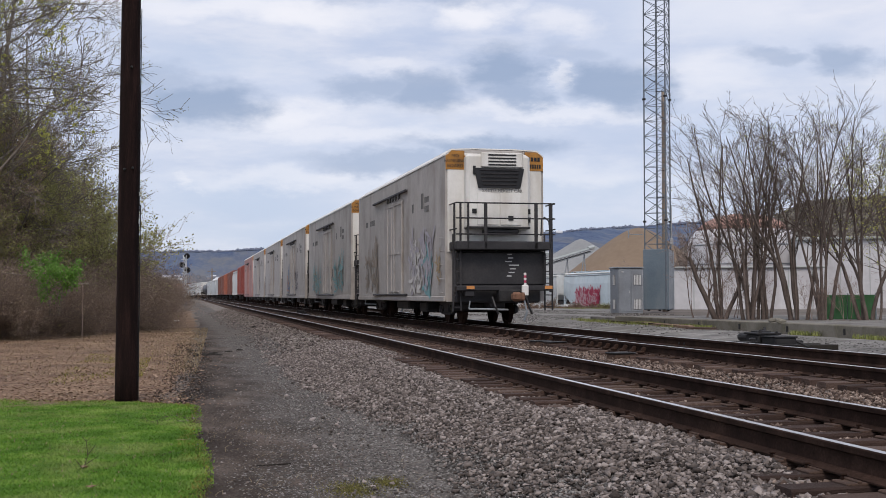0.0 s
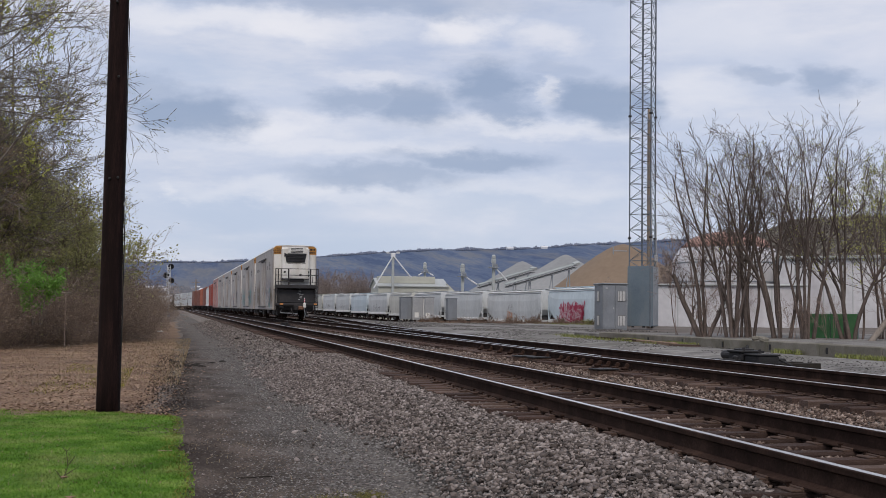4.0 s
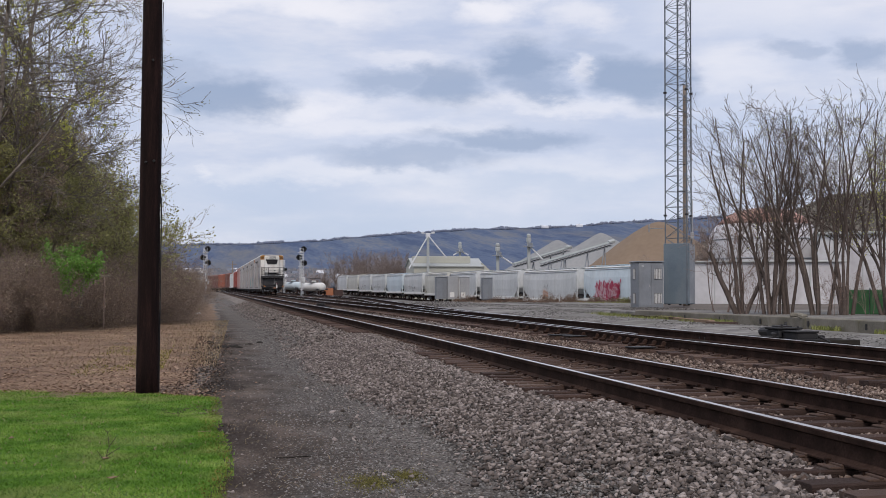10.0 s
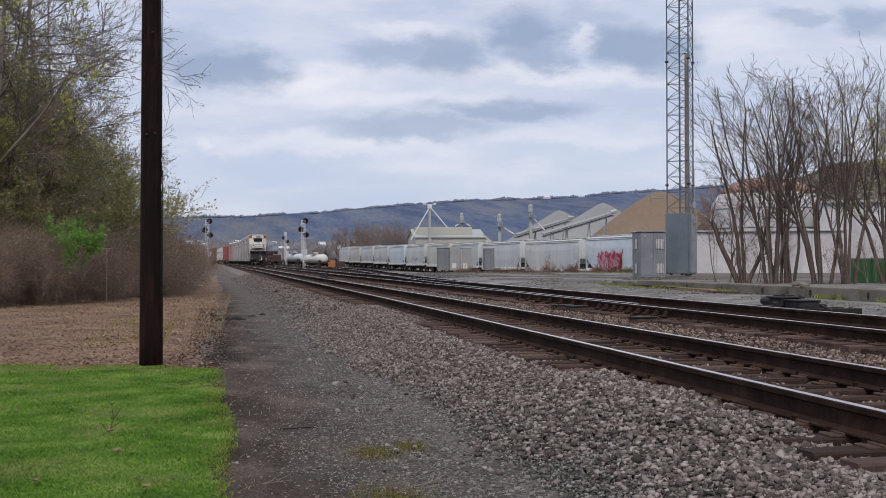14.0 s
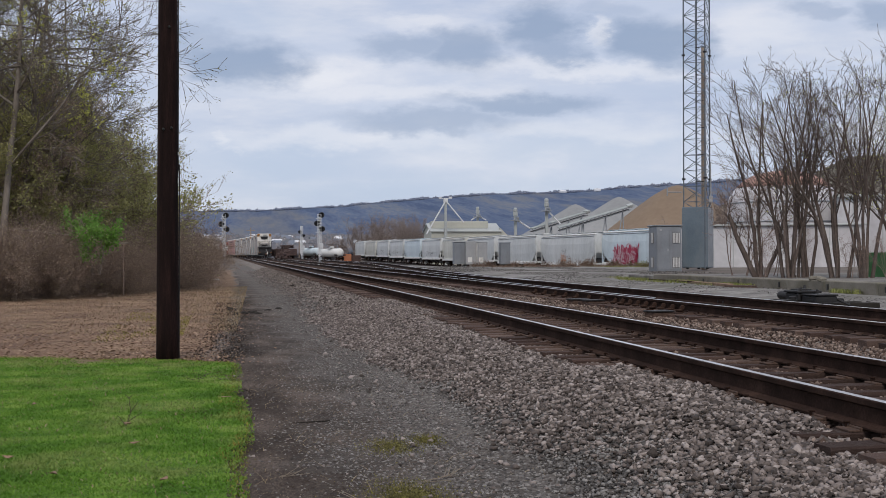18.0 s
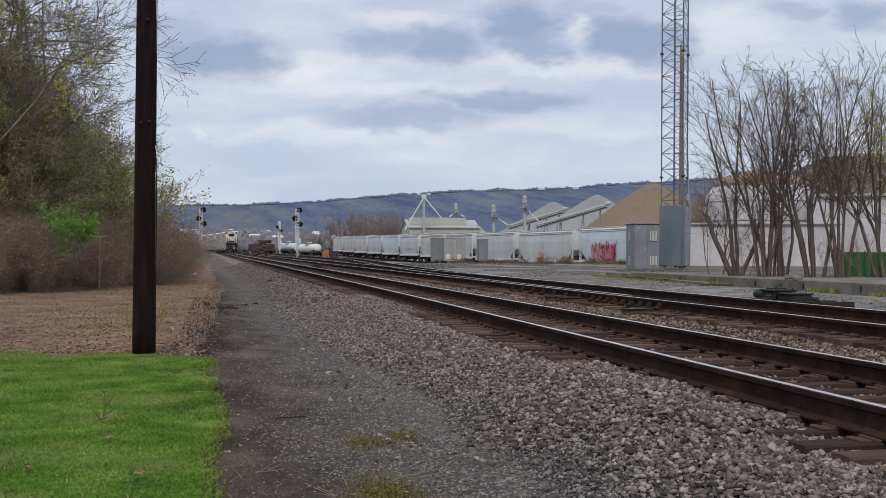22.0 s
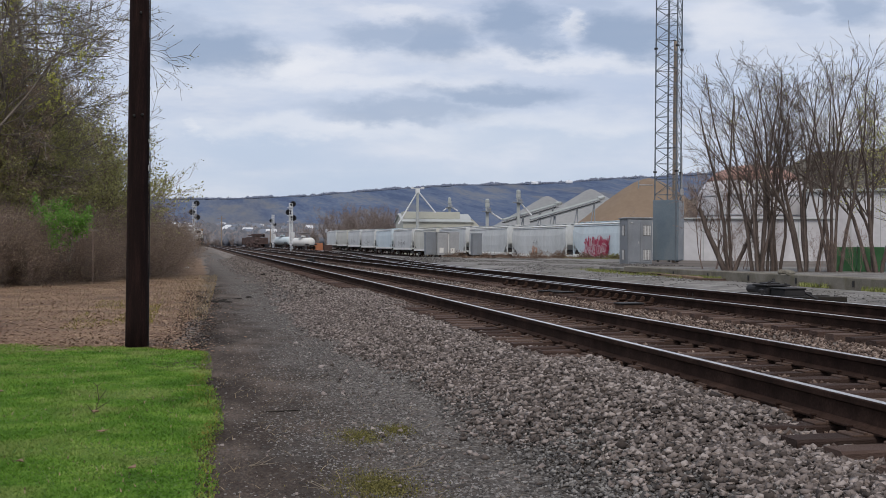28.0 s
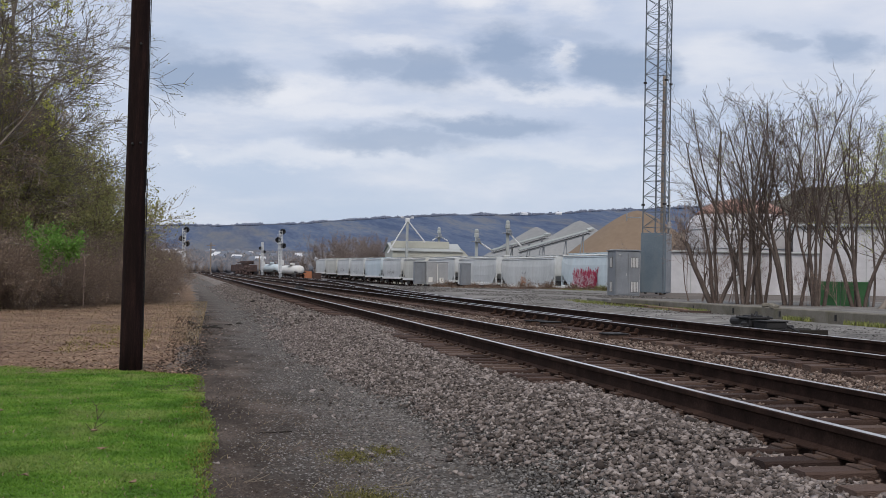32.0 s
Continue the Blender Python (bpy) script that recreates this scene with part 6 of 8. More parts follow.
def cabinets():
    a = thing("equipment_cabinet", "tall grey steel signal equipment cabinet with louvred vents", "cabinet", pose(23.75, 66.8, 0.52))
    part("body", Shape().box((0, 0, 1.4), (1.5, 1.5, 2.65), bevel=0.03), M_CABINET, a)
    part("roof", Shape().box((0, 0, 2.77), (1.62, 1.62, 0.08), bevel=0.02), M_CABINET, a)
    part("plinth", Shape().box((0, 0, 0.05), (1.4, 1.4, 0.14), bevel=0.02), M_CONCRETE, a)
    door = part("door", Shape().box((-0.36, -0.765, 1.42), (0.66, 0.03, 2.45), bevel=0.01), M_CABINET, a)
    part("door", Shape().box((0.36, -0.765, 1.42), (0.66, 0.03, 2.45), bevel=0.01), M_CABINET, a)
    part("handle", Shape().box((-0.10, -0.795, 1.35), (0.05, 0.03, 0.16), bevel=0.008), M_SILVER, door, "bright handle")
    for z in (2.05, 0.62):
        louvre(a, (0.40, -0.79, z), (0.46, 0.62), M_LETTER_PALE)
        louvre(a, (-0.765, 0.0, z), (0.36, 0.62), M_LETTER_PALE, 2, "x")
    lamp = Shape().box((-0.52, -0.79, 2.5), (0.14, 0.06, 0.1), bevel=0.02)
    part("lamp_housing", lamp, M_SILVER, a, "small pale fitting")
    # The silver cabinet's dark side is put in as a separate dark-coloured case.
    for x, y, w, d, h, mat, lab in ((16.95, 98.7, 0.95, 0.9, 2.05, M_CABINET, "dark grey case drawn for the relay cabinet's dark side"), (17.85, 98.2, 0.95, 0.85, 2.1, M_SILVER, "silver trackside relay case with open door"), (18.75, 98.0, 0.85, 0.85, 2.1, M_SILVER, "silver trackside relay case"), (20.15, 95.2, 0.78, 0.8, 1.95, M_CABINET, "narrow grey trackside relay case")):
        z = float(ground_z(np.array(x), np.array(y)))
        c = thing("relay_case", lab, "cabinet", pose(x, y, z), group="trackside relay cases")
        part("body", Shape().box((0, 0, h / 2 + 0.14), (w, d, h - 0.16), bevel=0.02), mat, c)
        part("lid", Shape().box((0, 0, h + 0.04), (w + 0.08, d + 0.08, 0.06), bevel=0.015), mat, c)
        for sx in (-1, 1):
            part("leg", Shape().box((sx * (w / 2 - 0.08), 0, 0.04), (0.10, d - 0.1, 0.26), bevel=0.01), M_IRON, c)
        part("door", Shape().box((0.02, -d / 2 - 0.012, h / 2 + 0.14), (w * 0.82, 0.024, h * 0.8), bevel=0.008), mat, c)
        if mat is M_SILVER:
            part("notice", Shape().box((-0.12, -d / 2 - 0.03, 0.62), (0.36, 0.012, 0.42)), M_END_WHITE, c, "white notice plate")
    z = float(ground_z(np.array(18.3), np.array(97.6)))
    o = thing("open_case_door", "open pale steel cabinet door standing beside the cases", "cabinet door", pose(18.32, 97.55, z + 0.22, 0, 0, 70))
    part("leaf", Shape().box((0, 0, 0.95), (0.62, 0.04, 1.6), bevel=0.01), M_END_WHITE, o)


cabinets()


def dock():
    d = thing("loading_dock", "low weathered concrete dock with a cracked edge", "dock", kind="structure")
    part("fill", Shape().box((23.2, 28.8, 0.36), (14.2, 42.4, 0.70), bevel=0.02), M_ROADSTONE, d, "gravel dock surface")
    rnd = random.Random(2)
    y = 8.0
    while y < 45.0:
        ln = 2.9
        part("edge_block", Shape().box((15.98 + rnd.uniform(-0.015, 0.015), y + ln / 2, 0.44), (0.46, ln - 0.025, 0.70 + rnd.uniform(-0.012, 0.012)), bevel=0.025), M_CONCRETE, d, "concrete edge block")
        y += ln
    for i in range(9):
        part("drain_slot", Shape().box((15.742, 15.5 + i * 3.1, 0.62), (0.012, 0.10, 0.16)), M_IRON, d, "dark slot in the edge")
    t = thing("old_timber", "long rusty brown timber lying before the dock", "timber", pose(15.2, 39.3, 0.50, 0, 0, -5))
    part("beam", Shape().box((0, 0, 0.02), (0.20, 7.0, 0.20), bevel=0.02), M_TIMBER, t)
    rail_ = thing("spare_rail", "rusty spare rail lying along the dock", "rail", pose(15.3, 42.0, 0.52, 0, 0, -3))
    part("bar", Shape().sweep(RAIL_FOOT, [pose(0, -5, 0.10), pose(0, 5, 0.10)]), M_RAIL, rail_)
    s = thing("scrap_boards", "small stack of dark broken boards on the gravel", "boards", pose(14.75, 34.9, 0.43, 0, 0, 15))
    for i in range(3):
        part("board", Shape().box((0.1 * i, 0.06 * i, 0.03 + 0.05 * i), (0.22, 1.6 - 0.3 * i, 0.05), Matrix.Rotation(0.2 * i, 3, "Z"), bevel=0.008), M_TIE_FAR, s)
    rub = thing("concrete_rubble", "broken pale concrete chunks on the dock's edge", "rubble", pose(15.9, 31.7, 0.80))
    for i in range(5):
        part("chunk", Shape().box((rnd.uniform(-0.1, 0.2), rnd.uniform(-0.5, 0.5), 0.03), (0.2, 0.24, 0.13), Matrix.Rotation(rnd.uniform(0, 3), 3, "Z") @ Matrix.Rotation(0.3, 3, "X"), bevel=0.03), M_CONCRETE, rub)


dock()
YB = np.arange(6, 120, 1.0)
strip("yard_road", "pale fine gravel service road between track and dock", "road", YB, lambda y: 11.4 - shift(y) + 0.045 * np.clip(y - 30, 0, 80) + wobble(y, 23, 0.25, 0.3), lambda y: np.where(y < 46, 15.9, 15.9 + (y - 46) * 0.36) + wobble(y, 25, 0.2, 0.3), 0.045, M_ROADSTONE, 12)


def verge():
    rows = []
    for x0, x1, y0, y1, n in ((15.35, 15.75, 14, 44, 5200), (14.6, 15.6, 37, 50, 1500), (26, 33, 84, 93, 2600), (10.9, 11.6, 24, 60, 700)):
        y = RNG.uniform(y0, y1, n)
        x = RNG.uniform(x0, x1, n)
        keep = np.array([noise.noise((a * 0.8, b * 0.5, 1.0)) > -0.05 for a, b in zip(x, y)])
        x, y = x[keep], y[keep]
        rows.append(np.stack([x, y, ground_z(x, y)], 1))
    blades("verge_grass", "weedy grass tufts along the dock", "grass", np.concatenate(rows), 0.12, 0.010, M_VERGE, 0.8)
    n = 5200
    y = RNG.uniform(86, 98, n)
    x = 17.5 + 19 * RNG.random(n)
    keep = patchy(np.stack([x, y], 1), 0.5, 0.4, 31.0) > -0.1
    x, y = x[keep], y[keep]
    blades("dead_weeds", "tangled dead brown weeds before the hoppers", "weeds", np.stack([x, y, ground_z(x, y)], 1), 0.20, 0.014, M_WEED, 2.2)
    kind = shrub("brush", "low tangled brown brush before the hoppers", 140, 1.0, 22, 0.6, M_WEED, M_WEED, 0.03, 2, 0.6, (4, 3), "brush by the siding", 0.012, 1.3, 0.25, 0.0, 0.9, 0.6, 0.1, 0.009)
    green = shrub("brush", "low brush with green weeds before the hoppers", 141, 0.9, 18, 0.8, M_WEED, M_VERGE, 0.05, 5, 0.9, (4, 3), "brush by the siding", 0.012, 1.3, 0.25, 0.0, 0.9, 0.6, 0.1, 0.009)
    rnd = random.Random(15)
    for i in range(22):
        yy = rnd.uniform(89, 96)
        xx = 18.5 + 0.80 * i + rnd.uniform(-0.5, 0.5)
        src = green if i in (15, 16, 17) else kind
        t = src if i in (0, 15) else copy_thing(src, Matrix())
        place(t, xx, yy if src is kind else yy - 5, rnd.uniform(0, 360), 0.0, rnd.uniform(0.45, 0.9))


verge()


M_SOIL_DARK = stuff("dark_soil", [(0.014, 0.012, 0.010), (0.03, 0.025, 0.02)], 6, 0.95, 0.5, 40)


def switch_machine(x, y, a, label, z=None):
    z = RAIL_B - 0.14 + float(rise(y)) if z is None else z
    m = thing("switch_machine", label, "switch machine", pose(x, y, z, 0, 0, a), group="switch machines")
    for q in (-0.62, 0.10):
        part("head_tie", Shape().box((-0.35, q, -0.07), (3.4, 0.24, 0.18), bevel=0.012), M_SOIL_DARK, m, "long dark tie under the machine")
    part("base_plate", Shape().box((0, -0.2, 0.035), (0.60, 1.75, 0.03), bevel=0.008), M_IRON, m)
    part("gear_housing", Shape().box((0.0, -0.05, 0.135), (0.48, 0.62, 0.18), bevel=0.025), M_IRON, m, "dark gear housing")
    part("cover", Shape().box((0.0, -0.05, 0.245), (0.54, 0.68, 0.045), bevel=0.012).box((0.0, 0.02, 0.28), (0.30, 0.36, 0.035), bevel=0.01), M_IRON, m, "stepped flat lid")
    part("circuit_box", Shape().box((0.04, -0.72, 0.11), (0.46, 0.62, 0.14), bevel=0.02), M_IRON, m, "low circuit controller box")
    part("circuit_lid", Shape().box((0.04, -0.72, 0.195), (0.50, 0.66, 0.03), bevel=0.01), M_IRON, m)
    part("motor", Shape().lathe([(0.04, -0.34), (0.09, -0.32), (0.10, -0.25), (0.10, 0.25), (0.09, 0.32), (0.04, 0.34)], 14, (-0.02, 0.62, 0.14), (0, 1, 0)), M_IRON, m, "round motor case")
    for c in ((0.2, 0.3, 0.29), (-0.18, -0.34, 0.29), (0.16, -0.38, 0.25)):
        part("lug", Shape().lathe([(0.03, -0.04), (0.03, 0.03), (0.018, 0.05)], 8, c), M_IRON, m)
    part("crank", Shape().box((-0.52, -0.42, 0.06), (0.42, 0.12, 0.07), bevel=0.015).lathe([(0.07, -0.05), (0.07, 0.05), (0.03, 0.07)], 10, (-0.40, -0.42, 0.10)), M_IRON, m, "dark crank arm")
    for y_ in (-0.42, -0.15):
        part("throw_rod", Shape().tube((-0.3, y_, 0.07), (-1.9, y_, 0.06), 0.028, n=6), M_IRON, m, "steel throw rod")
    part("side_block", Shape().box((0.50, -0.35, 0.05), (0.42, 0.26, 0.12), bevel=0.02).box((-0.62, 0.36, 0.03), (0.44, 0.2, 0.10), bevel=0.02), M_IRON, m, "dark iron block")
    part("conduit", Shape().tube((0.25, -0.9, 0.14), (0.42, -1.25, 0.0), 0.025, n=6), M_IRON, m, "dark cable conduit")
    part("cable_stub", Shape().tube((0.22, 0.30, 0.2), (0.24, 0.34, 0.36), 0.03, n=6), M_IRON, m, "upright cable stub")


switch_machine(11.25, 23.3, 0, "dark iron electric switch machine on long ties")
switch_machine(5.1, 74.0, 0, "distant dark iron switch machine between the tracks", 0.52)


def litter():
    """Small loose things on path and lawn."""
    d = thing("dark_stick", "dark brown stick lying across the path", "stick", pose(0.51, 10.82, 0.012, 0, 0, 8))
    part("stick", Shape().tube((-0.16, 0, 0), (0.16, 0.02, 0.006), 0.009, 0.006, n=6), M_SOIL_DARK, d)
    for x, y, a, n in ((0.22, 8.18, 20, 4), (1.31, 8.05, 70, 7), (1.15, 7.8, 10, 3), (0.6, 7.3, 140, 3)):
        t = thing("dry_twig", "bundle of pale dry twigs on the path", "twig", pose(x, y, 0.012, 0, 0, a), group="dry twigs")
        rnd = random.Random(int(x * 100))
        for q in range(n):
            b = rnd.uniform(-0.7, 0.7)
            part("stem", Shape().tube((rnd.uniform(-0.08, 0.02), rnd.uniform(-0.03, 0.03), 0), (0.14 * math.cos(b), 0.14 * math.sin(b), rnd.uniform(0, 0.05)), 0.003, 0.0015, n=5), M_VERGE_DRY, t)
    rnd = random.Random(21)
    for i in range(15):
        x, y = (rnd.uniform(-0.7, 0.9), rnd.uniform(31.5, 35.5)) if i < 12 else (rnd.uniform(2.3, 2.8), rnd.uniform(53.5, 54.6))
        px_ = x - float(shift(y))
        t = thing("dark_clod", "dark clump of dirt on the path", "clod", pose(px_, y, float(ground_z(np.array(px_), np.array(y))) + 0.01, 0, 0, 70 * i), group="dirt clumps")
        k = rnd.uniform(0.5, 1.2)
        part("lump", Shape().box((0, 0, 0), (0.22 * k, 0.12 * k, 0.07 * k), bevel=0.03 * k).box((0.09 * k, 0.05 * k, -0.005), (0.12 * k, 0.10 * k, 0.05 * k), Matrix.Rotation(0.6, 3, "Z"), bevel=0.02 * k), M_SOIL_DARK, t)
    p = thing("pale_strip", "pale strip of plastic at the lawn's edge", "litter", pose(-0.33, 12.69, 0.05, 0, 0, 6))
    part("strip", Shape().box((0, 0, 0), (0.15, 0.02, 0.006), bevel=0.002), M_STRAW, p)
    s = thing("dead_sprig", "dead brown weed stalk standing in the lawn", "weed", pose(-1.15, 10.91, 0.0))
    pl_pts = [((0, 0, 0), (0.05, 0, 0.16)), ((0.05, 0, 0.16), (0.03, 0.02, 0.30)), ((0.05, 0, 0.16), (0.12, 0, 0.26)), ((0, 0, 0.02), (-0.08, 0.02, 0.12)), ((0.02, 0, 0.06), (0.16, 0.03, 0.15)), ((0.03, 0.02, 0.30), (-0.01, 0.02, 0.35)), ((0.03, 0.02, 0.30), (0.07, 0.02, 0.34))]
    for a, b in pl_pts:
        part("stalk", Shape().tube(tuple(0.85 * c for c in a), tuple(0.85 * c for c in b), 0.004, 0.0025, n=5), M_TIE_FAR, s)
    for x, y in ((-1.12, 10.75), (-1.36, 8.36), (-0.95, 9.6), (-2.2, 12.4), (-0.6, 8.0), (-1.8, 9.1)):
        t = thing("lawn_leaf", "curled tan leaf lying on the lawn", "leaf", pose(x, y, 0.05, 10, 5, x * 200), group="leaves on the lawn")
        part("blade", Shape().add([(-0.045, 0, 0.012), (0, -0.028, 0), (0.045, 0, 0.014), (0, 0.028, 0), (-0.045, 0, 0.016), (0, -0.028, 0.004), (0.045, 0, 0.018), (0, 0.028, 0.004)], [(3, 2, 1, 0), (4, 5, 6, 7), (0, 1, 5, 4), (1, 2, 6, 5), (2, 3, 7, 6), (3, 0, 4, 7)]), M_LEAF_DRY, t)
    w = thing("white_litter", "scrap of white litter beside the thicket", "litter", pose(-2.3, 72.0, 0.24, 0, 0, 20))
    part("scrap", Shape().box((0, 0, 0.02), (0.34, 0.2, 0.08), bevel=0.02), M_END_WHITE, w)


M_VERGE_DRY = stuff("pale_twig", [(0.15, 0.12, 0.09), (0.26, 0.22, 0.17)], 3, 0.9, 0, 30)
litter()

# ---- woods ----


def plant_woods():
    kinds = [tree("budding tree with bare grey limbs at the wood's edge", 3, 17.5, M_BARK, M_OLIVE, 0.045, 2, 0.4, 0.0, 0.2, 19, 0.29, least=0.010),
             tree("tall tree with yellow-green spring buds", 5, 18.0, M_BARK, M_LIME, 0.062, 12, 0.10, 0.02, 0.25, 18, 0.28, scatter=0.09, least=0.010),
             tree("leafing tree with olive-green young leaves", 8, 14.0, M_BARK, M_OLIVE, 0.095, 2, 0.95, 0.0, 0.06, 20, 0.34, scatter=0.2),
             tree("bare tree with reddish brown twigs", 12, 15.5, M_BARK_RED, M_BROWNBUD, 0.080, 2, 0.8, 0.0, 0.08, 20, 0.32, scatter=0.2)]
    spots_ = [(1, -9.4, 46.0, 0, 1.0), (0, -9.4, 49.5, 40, 1.0), (2, -8.7, 55.0, 80, 0.56), (3, -8.4, 49.0, 120, 0.53), (2, -8.2, 51.0, 200, 0.58), (3, -9.2, 60.0, 10, 0.58), (2, -9.2, 52.0, 300, 0.63),
              (1, -11.5, 55.0, 90, 1.0), (2, -9.6, 66.0, 150, 0.58), (3, -9.2, 62.0, 190, 0.62), (2, -11.0, 57.0, 220, 0.66), (2, -10.2, 78.0, 20, 0.69), (2, -10.4, 66.0, 310, 0.75), (3, -13.0, 62.0, 60, 0.70), (3, -12.4, 86.0, 70, 0.79), (2, -13.5, 80.0, 130, 0.79), (2, -17.0, 88.0, 45, 0.88), (2, -14.5, 100.0, 170, 0.84), (0, -10.4, 84.0, 33, 0.62), (3, -14.6, 70.0, 99, 0.75), (2, -12.6, 50.5, 15, 0.62), (3, -11.4, 49.0, 66, 0.58), (2, -10.2, 47.5, 110, 0.53), (2, -13.2, 47.5, 140, 0.55), (0, -8.6, 52.0, 140, 0.85), (0, -11.6, 50.0, 210, 0.95), (1, -12.4, 48.0, 20, 0.95), (0, -7.8, 58.0, 260, 0.8)]
    used = set()
    for k, x, y, a, s in spots_:
        t = copy_thing(kinds[k], Matrix()) if k in used else kinds[k]
        used.add(k)
        place(t, x, y, a, 0, s)
    th = [shrub("thicket_bush", "dense brown bare thicket at the wood's edge", 30 + i, 4.2, 30, 1.3, M_TWIG, M_BROWNBUD, 0.034, 2, 0.9, (5, 5, 3), "thicket bushes", 0.012, 1.3, 0.26, 0.01, 0.9, 0.6, 0.02) for i in range(2)]
    th.append(shrub("thicket_bush", "olive green budding thicket at the wood's edge", 36, 5.0, 26, 1.6, M_TWIG, M_OLIVE, 0.055, 3, 0.95, (5, 4, 3), "thicket bushes", 0.014, 0.9, 0.22, 0.03, 0.8, 0.58, 0.1))
    rnd = random.Random(5)
    rows = []
    for i in range(14):
        f = i / 13
        rows.append((-9.8 + 5.25 * f + rnd.uniform(-0.3, 0.3), 44.0 + 10 * f * f + rnd.uniform(-0.4, 0.4), rnd.uniform(0.62, 0.85), rnd.choice((0, 1))))
    for i in range(11):
        f = i / 10
        rows.append((-4.7 - 2.0 * f + rnd.uniform(-0.2, 0.2), 55 + 40 * f, rnd.uniform(0.75, 1.0), rnd.choice((0, 1))))
    for i in range(12):
        rows.append((-3.95 - 0.085 * i + rnd.uniform(-0.15, 0.15), 56 + 3.9 * i, rnd.uniform(0.62, 0.78), rnd.choice((0, 1))))
    for i in range(12):
        f = i / 11
        rows.append((-13.0 + 6.1 * f + rnd.uniform(-0.4, 0.4), 49 + 12 * f * f, rnd.uniform(1.0, 1.3), rnd.choice((2, 2, 0))))
    for x, y, s in ((-8.1, 57.5, 1.3), (-8.3, 61.0, 1.25), (-8.6, 65.0, 1.2), (-8.9, 70.0, 1.5), (-9.4, 75.0, 1.6), (-5.9, 62.0, 0.95), (-6.1, 68.0, 1.0)):
        rows.append((x, y, s, 2 if s > 1.2 else 1))
    for i in range(7):
        rows.append((-16.6 + 0.9 * i, 54 + 1.6 * i, rnd.uniform(1.45, 1.75), 2))
    seen = set()
    for x, y, s, k in rows:
        t = copy_thing(th[k], Matrix()) if k in seen else th[k]
        seen.add(k)
        place(t, x, y, rnd.uniform(0, 360), 0, s)
    over = thing("tree", "tall tree with long bare boughs reaching over the path", "tree", group="trees at the wood's edge")
    pl = Plant(77)
    pl.limb(Vector((0, 0, -0.2)), Vector((0, 0, 1)), 15.0, 0.17, 0.05, 8, 0.04, 0.02)
    for z, a, ln in ((8.4, 0.20, 4.6), (8.9, 0.10, 5.9), (9.6, 0.14, 6.0), (10.4, 0.02, 5.6), (11.2, 0.2, 5.8), (9.2, 0.35, 4.3), (12.0, 0.1, 5.4)):
        pl.grow(Vector((0, 0, z)), Vector((1, pl.r.uniform(-0.25, 0.25), a)).normalized(), ln, 0.036, 3, (4, 5, 6), 0.85, 0.45, 0.02, 0.2, 0.006)
    part("trunk", pl.wood("trunk", M_BARK), None, over, "dark trunk with long boughs")
    part("crown", pl.leaves("crown", M_OLIVE, 1, 0.03, 0.05, 0.25), None, over, "few small buds")
    place(over, -10.1, 47.0)
    g = shrub("leafy_sapling", "small sapling with fresh bright green leaves", 50, 2.2, 7, 0.25, M_BARK, M_FRESH, 0.06, 14, 1.0, (4, 3), "", 0.02, 0.5)
    place(g, -5.75, 44.4, 0, 1.0, 0.95)


def fan_tree(label, seed, height, stems, fan, material, leaf=None, per_tip=0, keep=0.0, leaf_size=0.03, base_r=0.080, name="bare_bush", branches=10):
    """Several upright stems from one stool, each forking upward into fine twigs that end in a rounded crown."""
    t = thing(name, label, "bush", group="tall bushes behind the dock")
    pl = Plant(seed)
    r = pl.r
    for i in range(stems):
        a = i * 2.4 + r.uniform(-0.4, 0.4)
        tilt = fan * (0.15 + 0.85 * (i + 0.5) / stems)
        d = Vector((math.cos(a) * tilt, math.sin(a) * tilt, 1)).normalized()
        foot = Vector((math.cos(a), math.sin(a), 0)) * r.uniform(0.08, 0.45)
        ln = height * r.uniform(0.80, 0.98) * (1 - 0.22 * tilt)
        rad = base_r * r.uniform(0.6, 1.15)
        pts = pl.limb(foot + Vector((0, 0, -0.15)), d, ln, rad, 0.010, 14, 0.11, 0.008)
        stem = part("stem", pl.wood("stem", material), None, t, "upright brown stem")
        pl.v, pl.f = [], []
        for q in range(branches):
            f = 0.26 + 0.72 * (q + r.random()) / branches
            k = min(len(pts) - 2, int(f * (len(pts) - 1)))
            at, dd, rr = pts[k]
            at = at.lerp(pts[k + 1][0], r.random())
            out = Vector((math.cos(a + r.uniform(-1.6, 1.6)), math.sin(a + r.uniform(-1.6, 1.6)), 0))
            nd = (dd + out * r.uniform(0.35, 1.0)).normalized()
            pl.grow(at, nd, ln * (0.46 - 0.32 * f) * r.uniform(0.75, 1.2), max(0.010, rr * r.uniform(0.35, 0.6)), 2, (3, 4), 0.75, 0.55, 0.025, 0.20, 0.0052, 0.2)
        part("branchwork", pl.wood("branchwork", material), None, stem, "fine forking twigs")
        pl.v, pl.f = [], []
    if leaf:
        part("foliage", pl.leaves("foliage", leaf, per_tip, leaf_size, 0.08, keep), None, t, "small opening buds")
    return t


